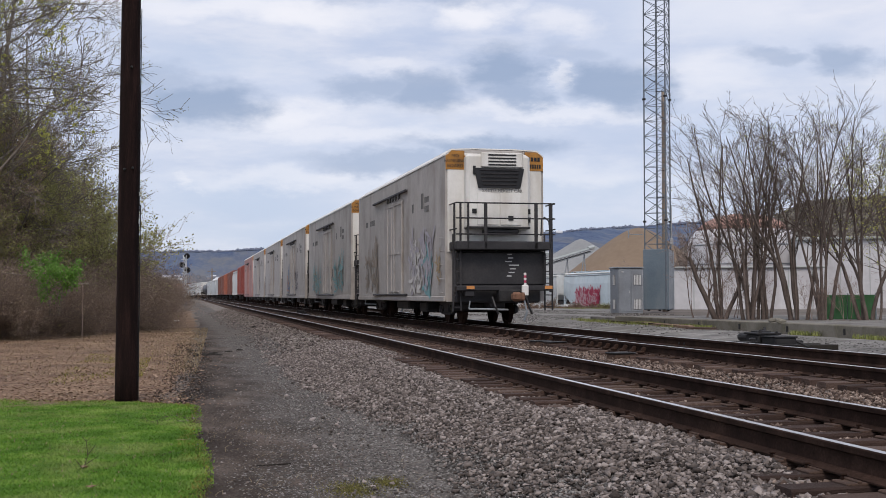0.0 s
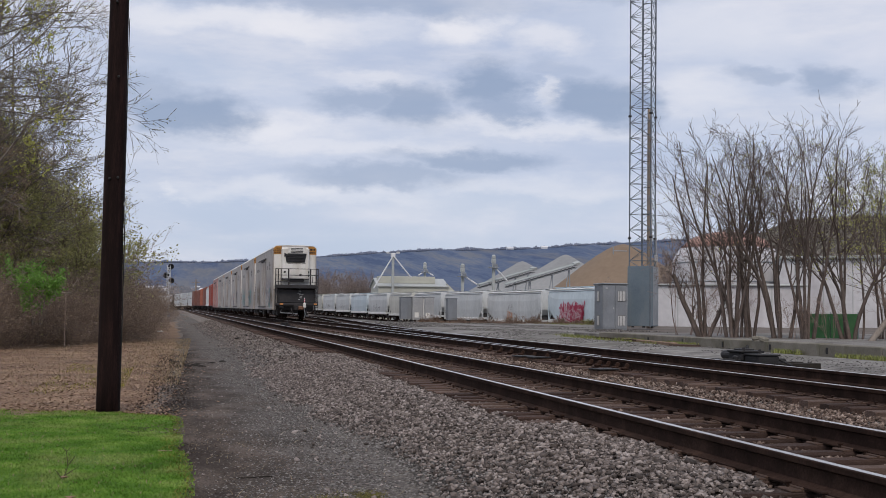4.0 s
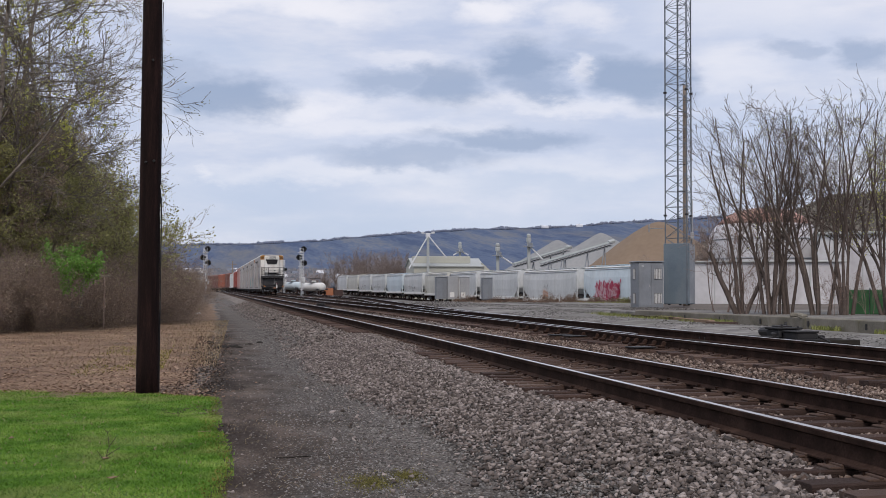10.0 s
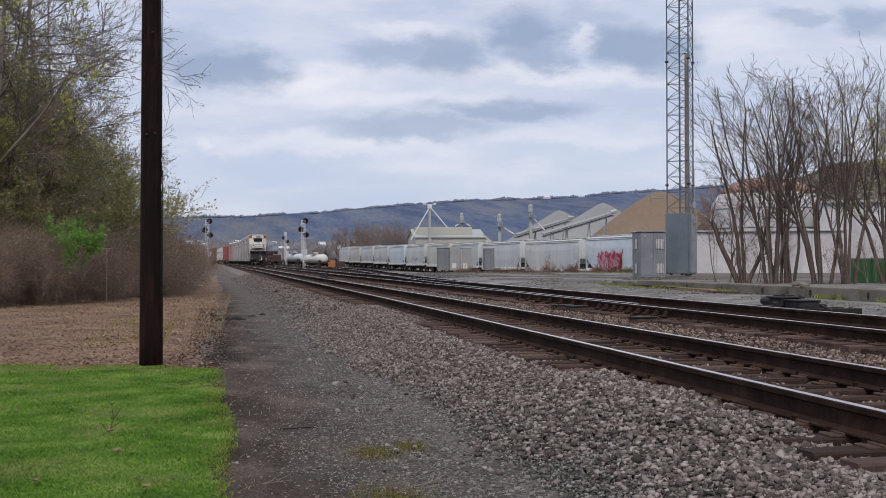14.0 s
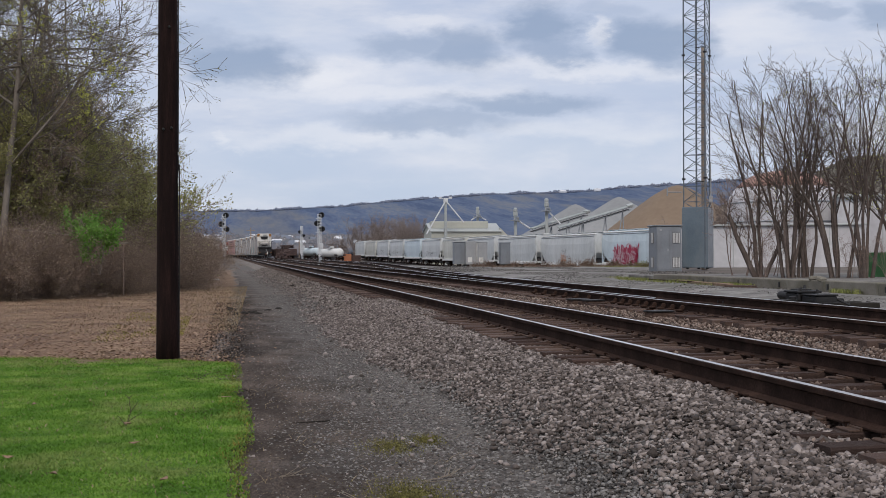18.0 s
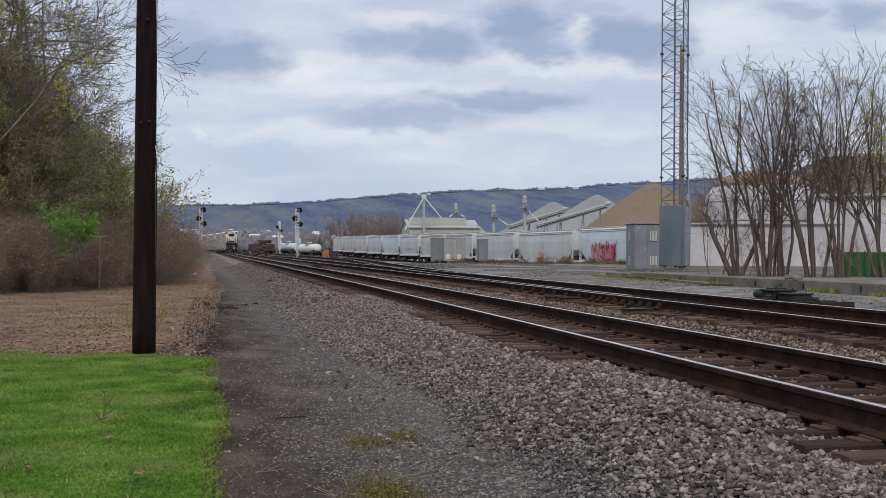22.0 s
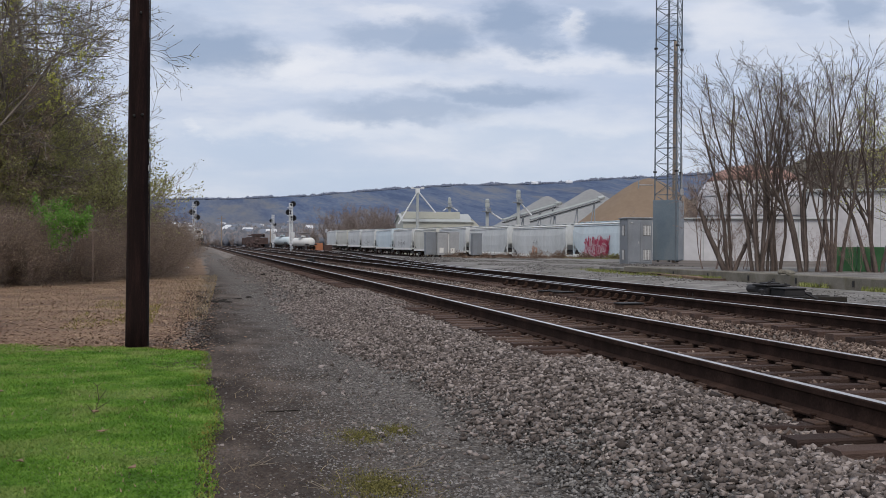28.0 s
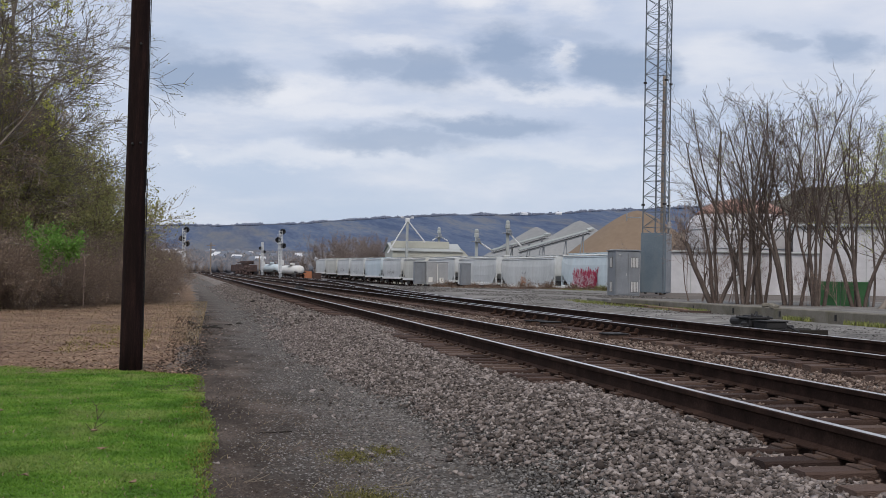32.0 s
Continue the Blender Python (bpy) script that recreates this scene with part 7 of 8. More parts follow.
def plant_dock_bushes():
    kinds = [fan_tree("tall bare many-stemmed bush with brown twigs", 61, 8.4, 6, 0.20, M_BUSH),
             fan_tree("tall bush with fine stems and yellow-green buds", 66, 8.6, 6, 0.22, M_BUSH, M_LIME, 2, 0.35, 0.026),
             fan_tree("slender bare bush with reddish brown twigs", 71, 5.6, 5, 0.42, M_BARK_RED, base_r=0.032, branches=8),
             fan_tree("young tree with opening pale green leaves", 75, 8.2, 5, 0.30, M_BUSH, M_LIME, 4, 0.45, 0.040, 0.06)]
    used = set()
    for k, x, y, z, a, s in ((2, 19.1, 45.0, 0.70, 0, 0.92), (2, 19.7, 43.6, 0.70, 200, 0.85), (0, 18.85, 39.9, 0.70, 75, 0.96), (0, 19.6, 40.3, 0.70, 190, 0.98), (1, 20.2, 39.2, 0.70, 60, 1.02), (0, 20.9, 38.5, 0.70, 260, 0.98), (1, 22.4, 38.0, 0.70, 150, 0.95),
                             (3, 24.0, 38.6, 0.70, 30, 0.95), (3, 25.4, 39.6, 0.70, 130, 0.9), (2, 23.6, 37.4, 0.70, 30, 0.55), (2, 24.3, 36.9, 0.70, 130, 0.5), (2, 19.4, 41.0, 0.70, 20, 0.42), (2, 20.2, 37.9, 0.70, 80, 0.32), (2, 21.0, 37.0, 0.70, 170, 0.34), (2, 18.1, 40.6, 0.70, 330, 0.30)):
        t = copy_thing(kinds[k], Matrix()) if k in used else kinds[k]
        used.add(k)
        t.matrix_basis = pose(x, y, z, 0, 0, a) @ Matrix.Diagonal((s, s, s, 1))
    old = thing("broken_bush", "old bush with two thick leaning stems and broken tops", "bush", pose(18.3, 41.2, 0.70))
    pl = Plant(83)
    for dx, ln, rad, top in ((-0.42, 2.7, 0.11, 0.07), (0.38, 2.4, 0.09, 0.05), (-0.12, 6.3, 0.085, 0.02), (0.10, 6.6, 0.07, 0.02)):
        pts = pl.limb(Vector((dx * 0.3, 0, -0.15)), Vector((dx, 0.05, 1)).normalized(), ln, rad, top, 7, 0.10, 0.03)
        part("stem", pl.wood("stem", M_BUSH), None, old, "thick leaning stem")
        pl.v, pl.f = [], []
        for q, d, rr in pts[2:]:
            pl.grow(q, (d + Vector((pl.r.uniform(-0.8, 0.8), pl.r.uniform(-0.6, 0.6), 0.2))).normalized(), ln * 0.22, rr * 0.4, 2, (3, 4), 0.6, 0.55, 0.05, 0.14, 0.0075)
    part("branchwork", pl.wood("branchwork", M_BUSH), None, old, "thin bare twigs")
    lean = thing("leaning_tree", "leaning mossy tree trunk behind the dock", "tree", pose(21.6, 35.7, 0.70))
    pl = Plant(90)
    pts = pl.limb(Vector((0, 0, -0.2)), Vector((0.75, 0.1, 0.75)).normalized(), 4.6, 0.115, 0.04, 8, 0.06, 0.03)
    for q, d, rr in pts[3:]:
        pl.grow(q, (d + Vector((0.2, 0, 0.7))).normalized(), 1.5, rr * 0.6, 2, (4, 4), 0.7, 0.6, 0.05, 0.15)
    part("trunk", pl.wood("trunk", M_BARK), None, lean)
    part("crown", pl.leaves("crown", M_OLIVE, 1, 0.05, 0.1, 0.5), None, lean)


def thicket_carpentry():
    y = 45.3
    t = thing("stair_railing", "weathered pale wooden stair railing half hidden in the thicket", "railing")
    part("top_rail", Shape().tube((-9.36, y, 2.72), (-6.30, y, 2.34), 0.026, 0.02, n=6), M_STRAW_WOOD, t)
    for a, b in (((-8.75, 2.48), (-7.09, 1.33)), ((-8.72, 2.39), (-7.12, 1.25)), ((-8.72, 2.00), (-8.06, 1.44))):
        part("handrail", Shape().tube((a[0], y - 0.06, a[1]), (b[0], y - 0.06, b[1]), 0.022, n=6), M_STRAW_WOOD, t, "sloping handrail")
    for x, top in ((-8.64, 2.63), (-8.32, 2.59), (-8.01, 2.55), (-7.49, 2.49), (-6.85, 2.40), (-7.40, 1.50)):
        part("post", Shape().box((x, y, top / 2), (0.035, 0.035, top), bevel=0.006), M_BARK_RED, t, "dark weathered post")
    part("mid_rail", Shape().tube((-6.85, y, 2.03), (-6.21, y, 1.92), 0.02, n=6), M_STRAW_WOOD, t)
    p = thing("wooden_post", "weathered wooden post with a pale crosspiece in the thicket", "post", pose(-5.02, y + 1.7, 0.0))
    part("upright", Shape().box((0, 0, 1.05), (0.04, 0.04, 2.10), bevel=0.008), M_BARK_RED, p)
    part("crosspiece", Shape().box((-0.06, 0, 2.12), (0.56, 0.04, 0.045), bevel=0.01), M_STRAW_WOOD, p)
    p = thing("marker_post", "short pale marker post beside the path", "post", pose(-2.84, 58.0, 0.0))
    part("upright", Shape().box((0, 0, 0.6), (0.06, 0.06, 1.24), bevel=0.01), M_STRAW_WOOD, p)


M_STRAW_WOOD = stuff("pale_dead_wood", [(0.18, 0.155, 0.125), (0.27, 0.235, 0.19)], 3, 0.9, 0.2, 30)
thicket_carpentry()
plant_woods()
plant_dock_bushes()

# ---- signals, mill, town and hills ----
M_SIG = stuff("white_signal_steel", [(0.52, 0.53, 0.54), (0.64, 0.65, 0.66)], 1, 0.5, 0, 20)
M_SHEET = stuff("pale_sheet_roof", [(0.30, 0.32, 0.32), (0.36, 0.38, 0.375), (0.42, 0.44, 0.43)], 0.15, 0.55, 0, 3, stretch=(1, 1, 1))
M_BEIGE = stuff("beige_sheet_wall", [(0.38, 0.38, 0.33), (0.46, 0.46, 0.40)], 0.2, 0.7, 0, 3)
M_PILE = stuff("brown_heap", [(0.165, 0.120, 0.085), (0.20, 0.148, 0.105), (0.235, 0.178, 0.13)], 0.1, 0.95, 0.2, 1.2)
M_GREYPILE = stuff("grey_gravel_heap", [(0.20, 0.205, 0.21), (0.245, 0.25, 0.25), (0.30, 0.30, 0.295)], 0.12, 0.95, 0.2, 1.2)
M_GALLERY = stuff("grey_green_gallery", [(0.20, 0.225, 0.215), (0.27, 0.295, 0.28), (0.33, 0.35, 0.335)], 0.3, 0.6, 0, 3)
# Distance haze is mixed into the slope's grey-blue base tones.
M_RISE = stuff("haze_tinted_slope", [(0.12, 0.125, 0.15), (0.16, 0.16, 0.18), (0.20, 0.195, 0.205)], 0.03, 1.0, 0, 0.3)
M_NEAR_RISE = stuff("olive_wooded_rise", [(0.085, 0.080, 0.070), (0.145, 0.132, 0.112), (0.21, 0.18, 0.155)], 0.06, 1.0, 0, 0.5)
# The crown tones carry the same haze in their colour.
M_FAR_CROWN = stuff("haze_tinted_far_crowns", [(0.085, 0.10, 0.125), (0.145, 0.145, 0.16), (0.22, 0.20, 0.195)], 0.05, 1.0, 0, 0.5, per="island")
M_DOMEW = stuff("grey_white_dome", [(0.42, 0.415, 0.43), (0.51, 0.505, 0.52), (0.60, 0.59, 0.60)], 0.25, 0.7, 0, 2, stain=((0.28, 0.25, 0.26), 0.6, 0.4, (1, 1, 0.25)))
M_DOMER = stuff("orange_red_roof", [(0.36, 0.20, 0.16), (0.43, 0.27, 0.23)], 0.4, 0.8, 0, 3)
M_GREENS = stuff("green_screen", [(0.055, 0.16, 0.065), (0.09, 0.23, 0.10)], 0.4, 0.7, 0, 4)
# Blue distance haze is mixed into the ridge and crest tree colours.
M_HILL = stuff("haze_blue_hill", [(0.040, 0.066, 0.130), (0.072, 0.102, 0.170), (0.125, 0.142, 0.175)], 0.022, 1.0, 0, 0.16, stain=((0.13, 0.122, 0.112), 0.6, 0.011), span=(0.40, 0.60), stretch=(1, 0.05, 1.0))
M_RIDGE_TREE = stuff("haze_tinted_ridge_trees", [(0.095, 0.122, 0.185), (0.135, 0.157, 0.215), (0.185, 0.197, 0.235)], 0.05, 1.0, 0, 0.4, per="island")
M_HAZE_TREE = stuff("hazy_bare_trees", [(0.16, 0.128, 0.118), (0.22, 0.18, 0.16), (0.28, 0.23, 0.20)], 1.2, 1.0, 0, 6, per="island")
M_TOWN_W = stuff("pale_house_wall", [(0.50, 0.52, 0.55), (0.66, 0.67, 0.69)], 0.5, 0.8, 0, 4)
M_TOWN_G = stuff("grey_house_wall", [(0.22, 0.25, 0.30), (0.30, 0.33, 0.37)], 0.5, 0.8, 0, 4)
M_ROOF = stuff("slate_roof", [(0.13, 0.15, 0.19), (0.18, 0.20, 0.24)], 0.5, 0.8, 0, 4)
M_SCRAP = stuff("dark_brown_scrap", [(0.040, 0.028, 0.027), (0.075, 0.050, 0.046), (0.11, 0.075, 0.066)], 1.5, 0.95, 0.3, 12)


def signal_mast(x, y, high, heads, label, disc=1.0, base=0.0):
    z = float(ground_z(np.array(x), np.array(y)))
    s = thing("railway_signal", label, "railway signal", pose(x, y, z + base), group="railway signals")
    part("footing", Shape().box((0, 0, 0.1 - base / 2), (0.42, 0.42, 0.5 + base), bevel=0.05), M_GALV, s, "grey mast footing")
    part("mast", Shape().lathe([(0.15, 0.2), (0.11, 0.4), (0.10, high)], 12, (-0.09, 0, 0)), M_SIG, s, "white tubular mast")
    part("relay_box", Shape().box((0.15, 0.1, 1.9), (0.6, 0.5, 0.8), bevel=0.04), M_SIG, s, "white case on the mast")
    for sx in (-0.32, 0.13):
        part("ladder_rail", Shape().box((sx, -0.25, high / 2 + 0.3), (0.10, 0.08, high - 0.6)), M_SIG, s)
    rung = Shape().box((-0.095, -0.25, 0), (0.45, 0.06, 0.10)).mesh("rung", M_SIG)
    for q in range(int(high / 0.42)):
        part("rung", rung, None, s, at=pose(0, 0, 0.5 + q * 0.42))
    for k, (hz, side) in enumerate(heads):
        part("bracket", Shape().box((side * 0.25, -0.05, hz), (0.6, 0.1, 0.09)).box((-0.15, -0.2, hz - 0.5), (0.9, 0.5, 0.06)), M_SIG, s, "white bracket and platform")
        h = part("signal_head", Shape().lathe([(0.02, 0.0), (0.38 * disc, 0.0), (0.41 * disc, 0.03), (0.38 * disc, 0.08), (0.02, 0.08)], 20, (side * 0.55, -0.1, hz), (0, -1, 0)), M_GRILLE, s, "round black signal head")
        part("hood", Shape().lathe([(0.28, 0.0), (0.30, 0.4), (0.28, 0.4), (0.26, 0.0)], 14, (side * 0.55, -0.15, hz + 0.05), (0, -1, 0)), M_GRILLE, h, "round hood")
    return s


signal_mast(-4.42, 173.6, 6.7, ((6.55, 0.40), (4.55, 0.55), (5.3, -0.8)), "white signal mast with black heads beside the line", base=0.6)
signal_mast(9.15, 171.1, 6.5, ((6.35, 0.40), (4.35, 0.55), (5.15, -0.8)), "white signal mast with black heads between the tracks", base=0.42)
signal_mast(8.95, 232.2, 6.1, ((4.9, -0.9), (4.2, 0.5)), "further white signal mast with black heads", 0.7, 0.4)


def gable(name, label, x, y, z0, w, d, eave, ridge, wall, roof, turn=0.0, category="building"):
    """A shed: walls and a pitched roof whose ridge runs across x."""
    b = thing(name, label, category, pose(x, y, z0, 0, 0, turn))
    part("wall", Shape().box((0, 0, eave / 2), (w, d, eave), bevel=0.05), wall, b)
    part("gable_wall", Shape().add([(-w / 2, -d / 2, eave), (-w / 2, d / 2, eave), (-w / 2 + 0.02, 0, ridge), (w / 2, -d / 2, eave), (w / 2, d / 2, eave), (w / 2 - 0.02, 0, ridge)], [(0, 2, 1), (3, 4, 5), (0, 3, 5, 2), (1, 2, 5, 4), (0, 1, 4, 3)]), wall, b)
    for s in (-1, 1):
        t = Shape().add([(-w / 2 - 0.3, s * (d / 2 + 0.3), eave - 0.15), (w / 2 + 0.3, s * (d / 2 + 0.3), eave - 0.15), (w / 2 + 0.3, 0, ridge + 0.08), (-w / 2 - 0.3, 0, ridge + 0.08),
                         (-w / 2 - 0.3, s * (d / 2 + 0.3), eave + 0.02), (w / 2 + 0.3, s * (d / 2 + 0.3), eave + 0.02), (w / 2 + 0.3, 0, ridge + 0.25), (-w / 2 - 0.3, 0, ridge + 0.25)],
                        [(0, 1, 2, 3), (7, 6, 5, 4), (0, 4, 5, 1), (1, 5, 6, 2), (2, 6, 7, 3), (3, 7, 4, 0)])
        part("roof", t, roof, b)
    return b


def leg_tower(x, y, top, label, spouts, head=1.0):
    """An elevator leg: a slim steel shaft with a head house and sloping spouts."""
    t = thing("grain_leg", label, "grain elevator", pose(x, y, 0.0), group="grain legs")
    part("shaft", Shape().box((0, 0, top / 2), (0.46, 0.46, top), bevel=0.05), M_SHEET, t)
    if head > 2:
        bar = Shape().box((0, 0, top - 0.15), (0.8, 0.8, 0.7), bevel=0.08).box((0, 0, top + 0.25), (2.4, 0.4, 0.09)).box((-1.0, 0, top + 0.40), (0.5, 0.5, 0.22), bevel=0.05).box((0.95, 0, top + 0.42), (0.6, 0.5, 0.26), bevel=0.05)
        part("head", bar, M_SIG, t, "white crossbar head")
    else:
        part("head", Shape().lathe([(0.26, top - 1.3), (0.26, top - 0.7), (0.40, top - 0.6), (0.40, top - 0.1), (0.27, top), (0.34, top + 0.1), (0.34, top + 0.45), (0.15, top + 0.65)], 12), M_SHEET, t, "round head house")
        part("platform", Shape().box((-0.1, -0.3, top - 1.35), (1.5, 1.2, 0.10)).box((-0.2, -0.9, top - 0.95), (1.2, 0.05, 0.05)).box((0.15, -0.5, top - 1.05), (0.6, 0.5, 0.55), bevel=0.05), M_GALV, t, "service platform with a drive box")
    for dx, dz in spouts:
        part("spout", Shape().tube((0, -0.3, top - (0.2 if head > 2 else 1.2)), (dx, -0.8, dz), 0.125, n=8), M_SIG, t, "white sloping spout")
        part("flange", Shape().lathe([(0.13, -0.06), (0.18, -0.05), (0.18, 0.05), (0.13, 0.06)], 10, (dx * 0.5, -0.55, (top - 1.0 + dz) / 2), (dx, 0, dz - top)), M_GALV, t, "spout flange")
    return t


def mound(name, label, x, y, slope, top, material, seed, sharp=False):
    """A poured heap with a rounded tip."""
    heap = thing(name, label, "heap", pose(x, y, 0.1), group="heaps")
    vs, fs, n = [], [], 44
    prof = [(1.0, 0.0), (0.78, 0.23), (0.55, 0.46), (0.35, 0.665), (0.20, 0.82), (0.10, 0.92), (0.04, 0.98), (0.004, 1.0)] if sharp else [(1.0, 0.0), (0.78, 0.24), (0.55, 0.49), (0.35, 0.71), (0.22, 0.855), (0.12, 0.945), (0.05, 0.985), (0.004, 1.0)]
    for r, z in prof:
        for i in range(n):
            a = i * 2 * math.pi / n
            k = 1 + 0.05 * noise.noise((math.cos(a) * 3 + seed, math.sin(a) * 3, z * 4))
            vs.append((math.cos(a) * r * k * top * slope, math.sin(a) * r * k * top * slope, z * top))
    for q in range(len(prof) - 1):
        fs += [(q * n + i, q * n + (i + 1) % n, q * n + n + (i + 1) % n, q * n + n + i) for i in range(n)]
    part("mound", quick_mesh("mound", vs, fs, material, True), None, heap)


def mill():
    g = gable("mill_shed", "long beige metal mill shed with a raised roof", 39.3, 226, -0.4, 13.2, 10, 6.9, 8.25, M_BEIGE, M_SHEET, 0)
    part("monitor", Shape().box((-0.9, -2.3, 8.1), (10.9, 2.7, 1.35), bevel=0.05), M_BEIGE, g, "raised roof monitor")
    part("lean_to", Shape().add([(6.6, -4.9, 0), (10.5, -4.9, 0), (10.5, -4.9, 3.9), (6.6, -4.9, 7.5), (6.6, 4.9, 0), (10.5, 4.9, 0), (10.5, 4.9, 3.9), (6.6, 4.9, 7.5)], [(0, 1, 2, 3), (7, 6, 5, 4), (3, 2, 6, 7), (1, 5, 6, 2), (0, 4, 5, 1), (0, 3, 7, 4)]), M_BEIGE, g, "sloping lean-to")
    leg_tower(34.95, 218.0, 12.25, "white grain leg with two wide spouts", ((-3.7, 5.9), (3.3, 8.0)), 2.2)
    leg_tower(44.4, 236.0, 11.1, "small grain leg behind the shed", ((-1.5, 9.0), (1.6, 9.0)))
    leg_tower(40.2, 181.7, 8.6, "steel grain leg with a pale spout", ((2.3, 5.9),))
    leg_tower(44.76, 179.9, 10.0, "tall steel grain leg with a pale spout", ((2.0, 6.6),))
    for x, y, top, lab in ((66.7, 243, 12.5, "grey gravel heap behind the mill"), (69.7, 222, 13.0, "larger grey gravel heap behind the mill")):
        mound("grey_heap", lab, x, y, 1.7, top, M_GREYPILE, int(x), True)
    mound("brown_heap", "great smooth brown heap behind the tracks", 69.8, 190, 1.5, 13.3, M_PILE, 3)
    for a, b, lab in (((46.0, 177.6, 5.9), (57.8, 178.6, 9.3), "long inclined pale conveyor gallery"), ((42.0, 178.4, 5.8), (53.6, 188.4, 8.75), "second inclined conveyor gallery")):
        a, b = Vector(a), Vector(b)
        c = thing("conveyor", lab, "conveyor", group="conveyors")
        d = (b - a).normalized()
        q = Vector((0, 1, 0)).rotation_difference(d).to_matrix()
        ln = (b - a).length
        part("gallery", Shape().box((a + b) / 2 + Vector((0, 0, 0.10)), (0.7, ln, 0.18), q, bevel=0.05), M_GALLERY, c, "grey-green conveyor cover")
        for off, lab_ in ((-0.48, "lower chord"), (-0.02, "upper chord")):
            part("chord", Shape().box((a + b) / 2 + Vector((0, -0.42, off)), (0.10, ln * 0.99, 0.10), q), M_GALV, c, lab_)
        part("underside", Shape().box((a + b) / 2 - Vector((0, 0, 0.42)), (0.7, ln * 0.98, 0.08), q), M_IRON, c, "dark truss underside")
        for f in (0.35, 0.66, 0.9):
            p = a.lerp(b, f)
            for sx in (-0.9, 0.2):
                part("strut", Shape().tube((p.x, p.y, p.z - 0.4), (p.x + sx * 1.6, p.y, 0.2), 0.085, n=6), M_GALV, c)
        part("head_box", Shape().box(b + Vector((0, 0, 0.15)), (0.9, 1.0, 0.5), q, bevel=0.08), M_SHEET, c, "white conveyor head")
        for f in range(1, 18):
            p, o = a.lerp(b, f / 18), a.lerp(b, (f - 0.5) / 18)
            part("web_bar", Shape().tube((p.x, p.y - 0.44, p.z - 0.02), (o.x, o.y - 0.44, o.z - 0.48), 0.035, n=4).tube((o.x, o.y - 0.44, o.z - 0.48), (2 * o.x - p.x, 2 * o.y - p.y - 0.44, 2 * o.z - p.z - 0.02), 0.035, n=4), M_IRON, c)


mill()


def depot():
    d = thing("storage_dome", "grey-white storage dome with orange-red crown", "dome", pose(43.9, 94.2, 0.3))
    R = 4.6
    part("drum", Shape().lathe([(R, -1.3), (R, 5.6), (R * 0.96, 6.2), (R * 0.85, 6.9)], 28), M_DOMEW, d, smooth=True)
    part("crown", Shape().lathe([(R * 0.86, 6.9), (R * 0.7, 7.6), (R * 0.45, 8.1), (R * 0.2, 8.3), (0.1, 8.35)], 28), M_DOMER, d, "orange-red crown", smooth=True)
    for z in (2.0, 4.0, 5.6):
        part("band", Shape().lathe([(R + 0.02, z - 0.06), (R + 0.06, z), (R + 0.02, z + 0.06)], 28), M_GALV, d, "steel band")
    w = thing("white_warehouse", "long plain white metal warehouse", "building", pose(58.5, 84, 0.2, 0, 0, -32))
    part("wall", Shape().box((0, 0, 2.3), (26, 10, 7.0), bevel=0.05), M_DOMEW, w)
    part("roof", Shape().box((0, 0, 5.9), (26.6, 10.6, 0.25), bevel=0.05), M_SHEET, w)
    for q in range(12):
        part("panel_seam", Shape().box((-11.8 + q * 2.15, -5.015, 2.9), (0.06, 0.03, 5.7)), M_SHEET, w)
    low = thing("low_shed", "low grey-white shed wall behind the bushes", "building", pose(37.0, 84.5, 0.2, 0, 0, -18))
    part("wall", Shape().box((0, 0, 1.15), (15, 5, 4.7), bevel=0.05), M_DOMEW, low)
    part("roof", Shape().box((0, 0, 3.55), (15.4, 5.4, 0.15), bevel=0.04), M_SHEET, low)
    for q in range(9):
        part("panel_seam", Shape().box((-6.8 + q * 1.7, -2.515, 1.15), (0.07, 0.03, 4.6)), M_SHEET, low)
    f = thing("green_screen_fence", "green fabric screen fence", "fence", pose(21.9, 40.5, 0.66, 0, 0, -47.6))
    for q in range(3):
        if q < 2:
            part("screen", Shape().box((0.5 + q * 1.0, 0, 0.48), (0.97, 0.05, 0.92), bevel=0.01), M_GREENS, f)
        part("post", Shape().tube((q * 1.0, 0.06, 0), (q * 1.0, 0.06, 1.0), 0.03, n=6), M_GALV, f)


depot()


M_ORANGE_BOX = stuff("faded_orange_steel", [(0.24, 0.085, 0.04), (0.34, 0.13, 0.065), (0.40, 0.18, 0.10)], 0.8, 0.8, 0.1, 9)


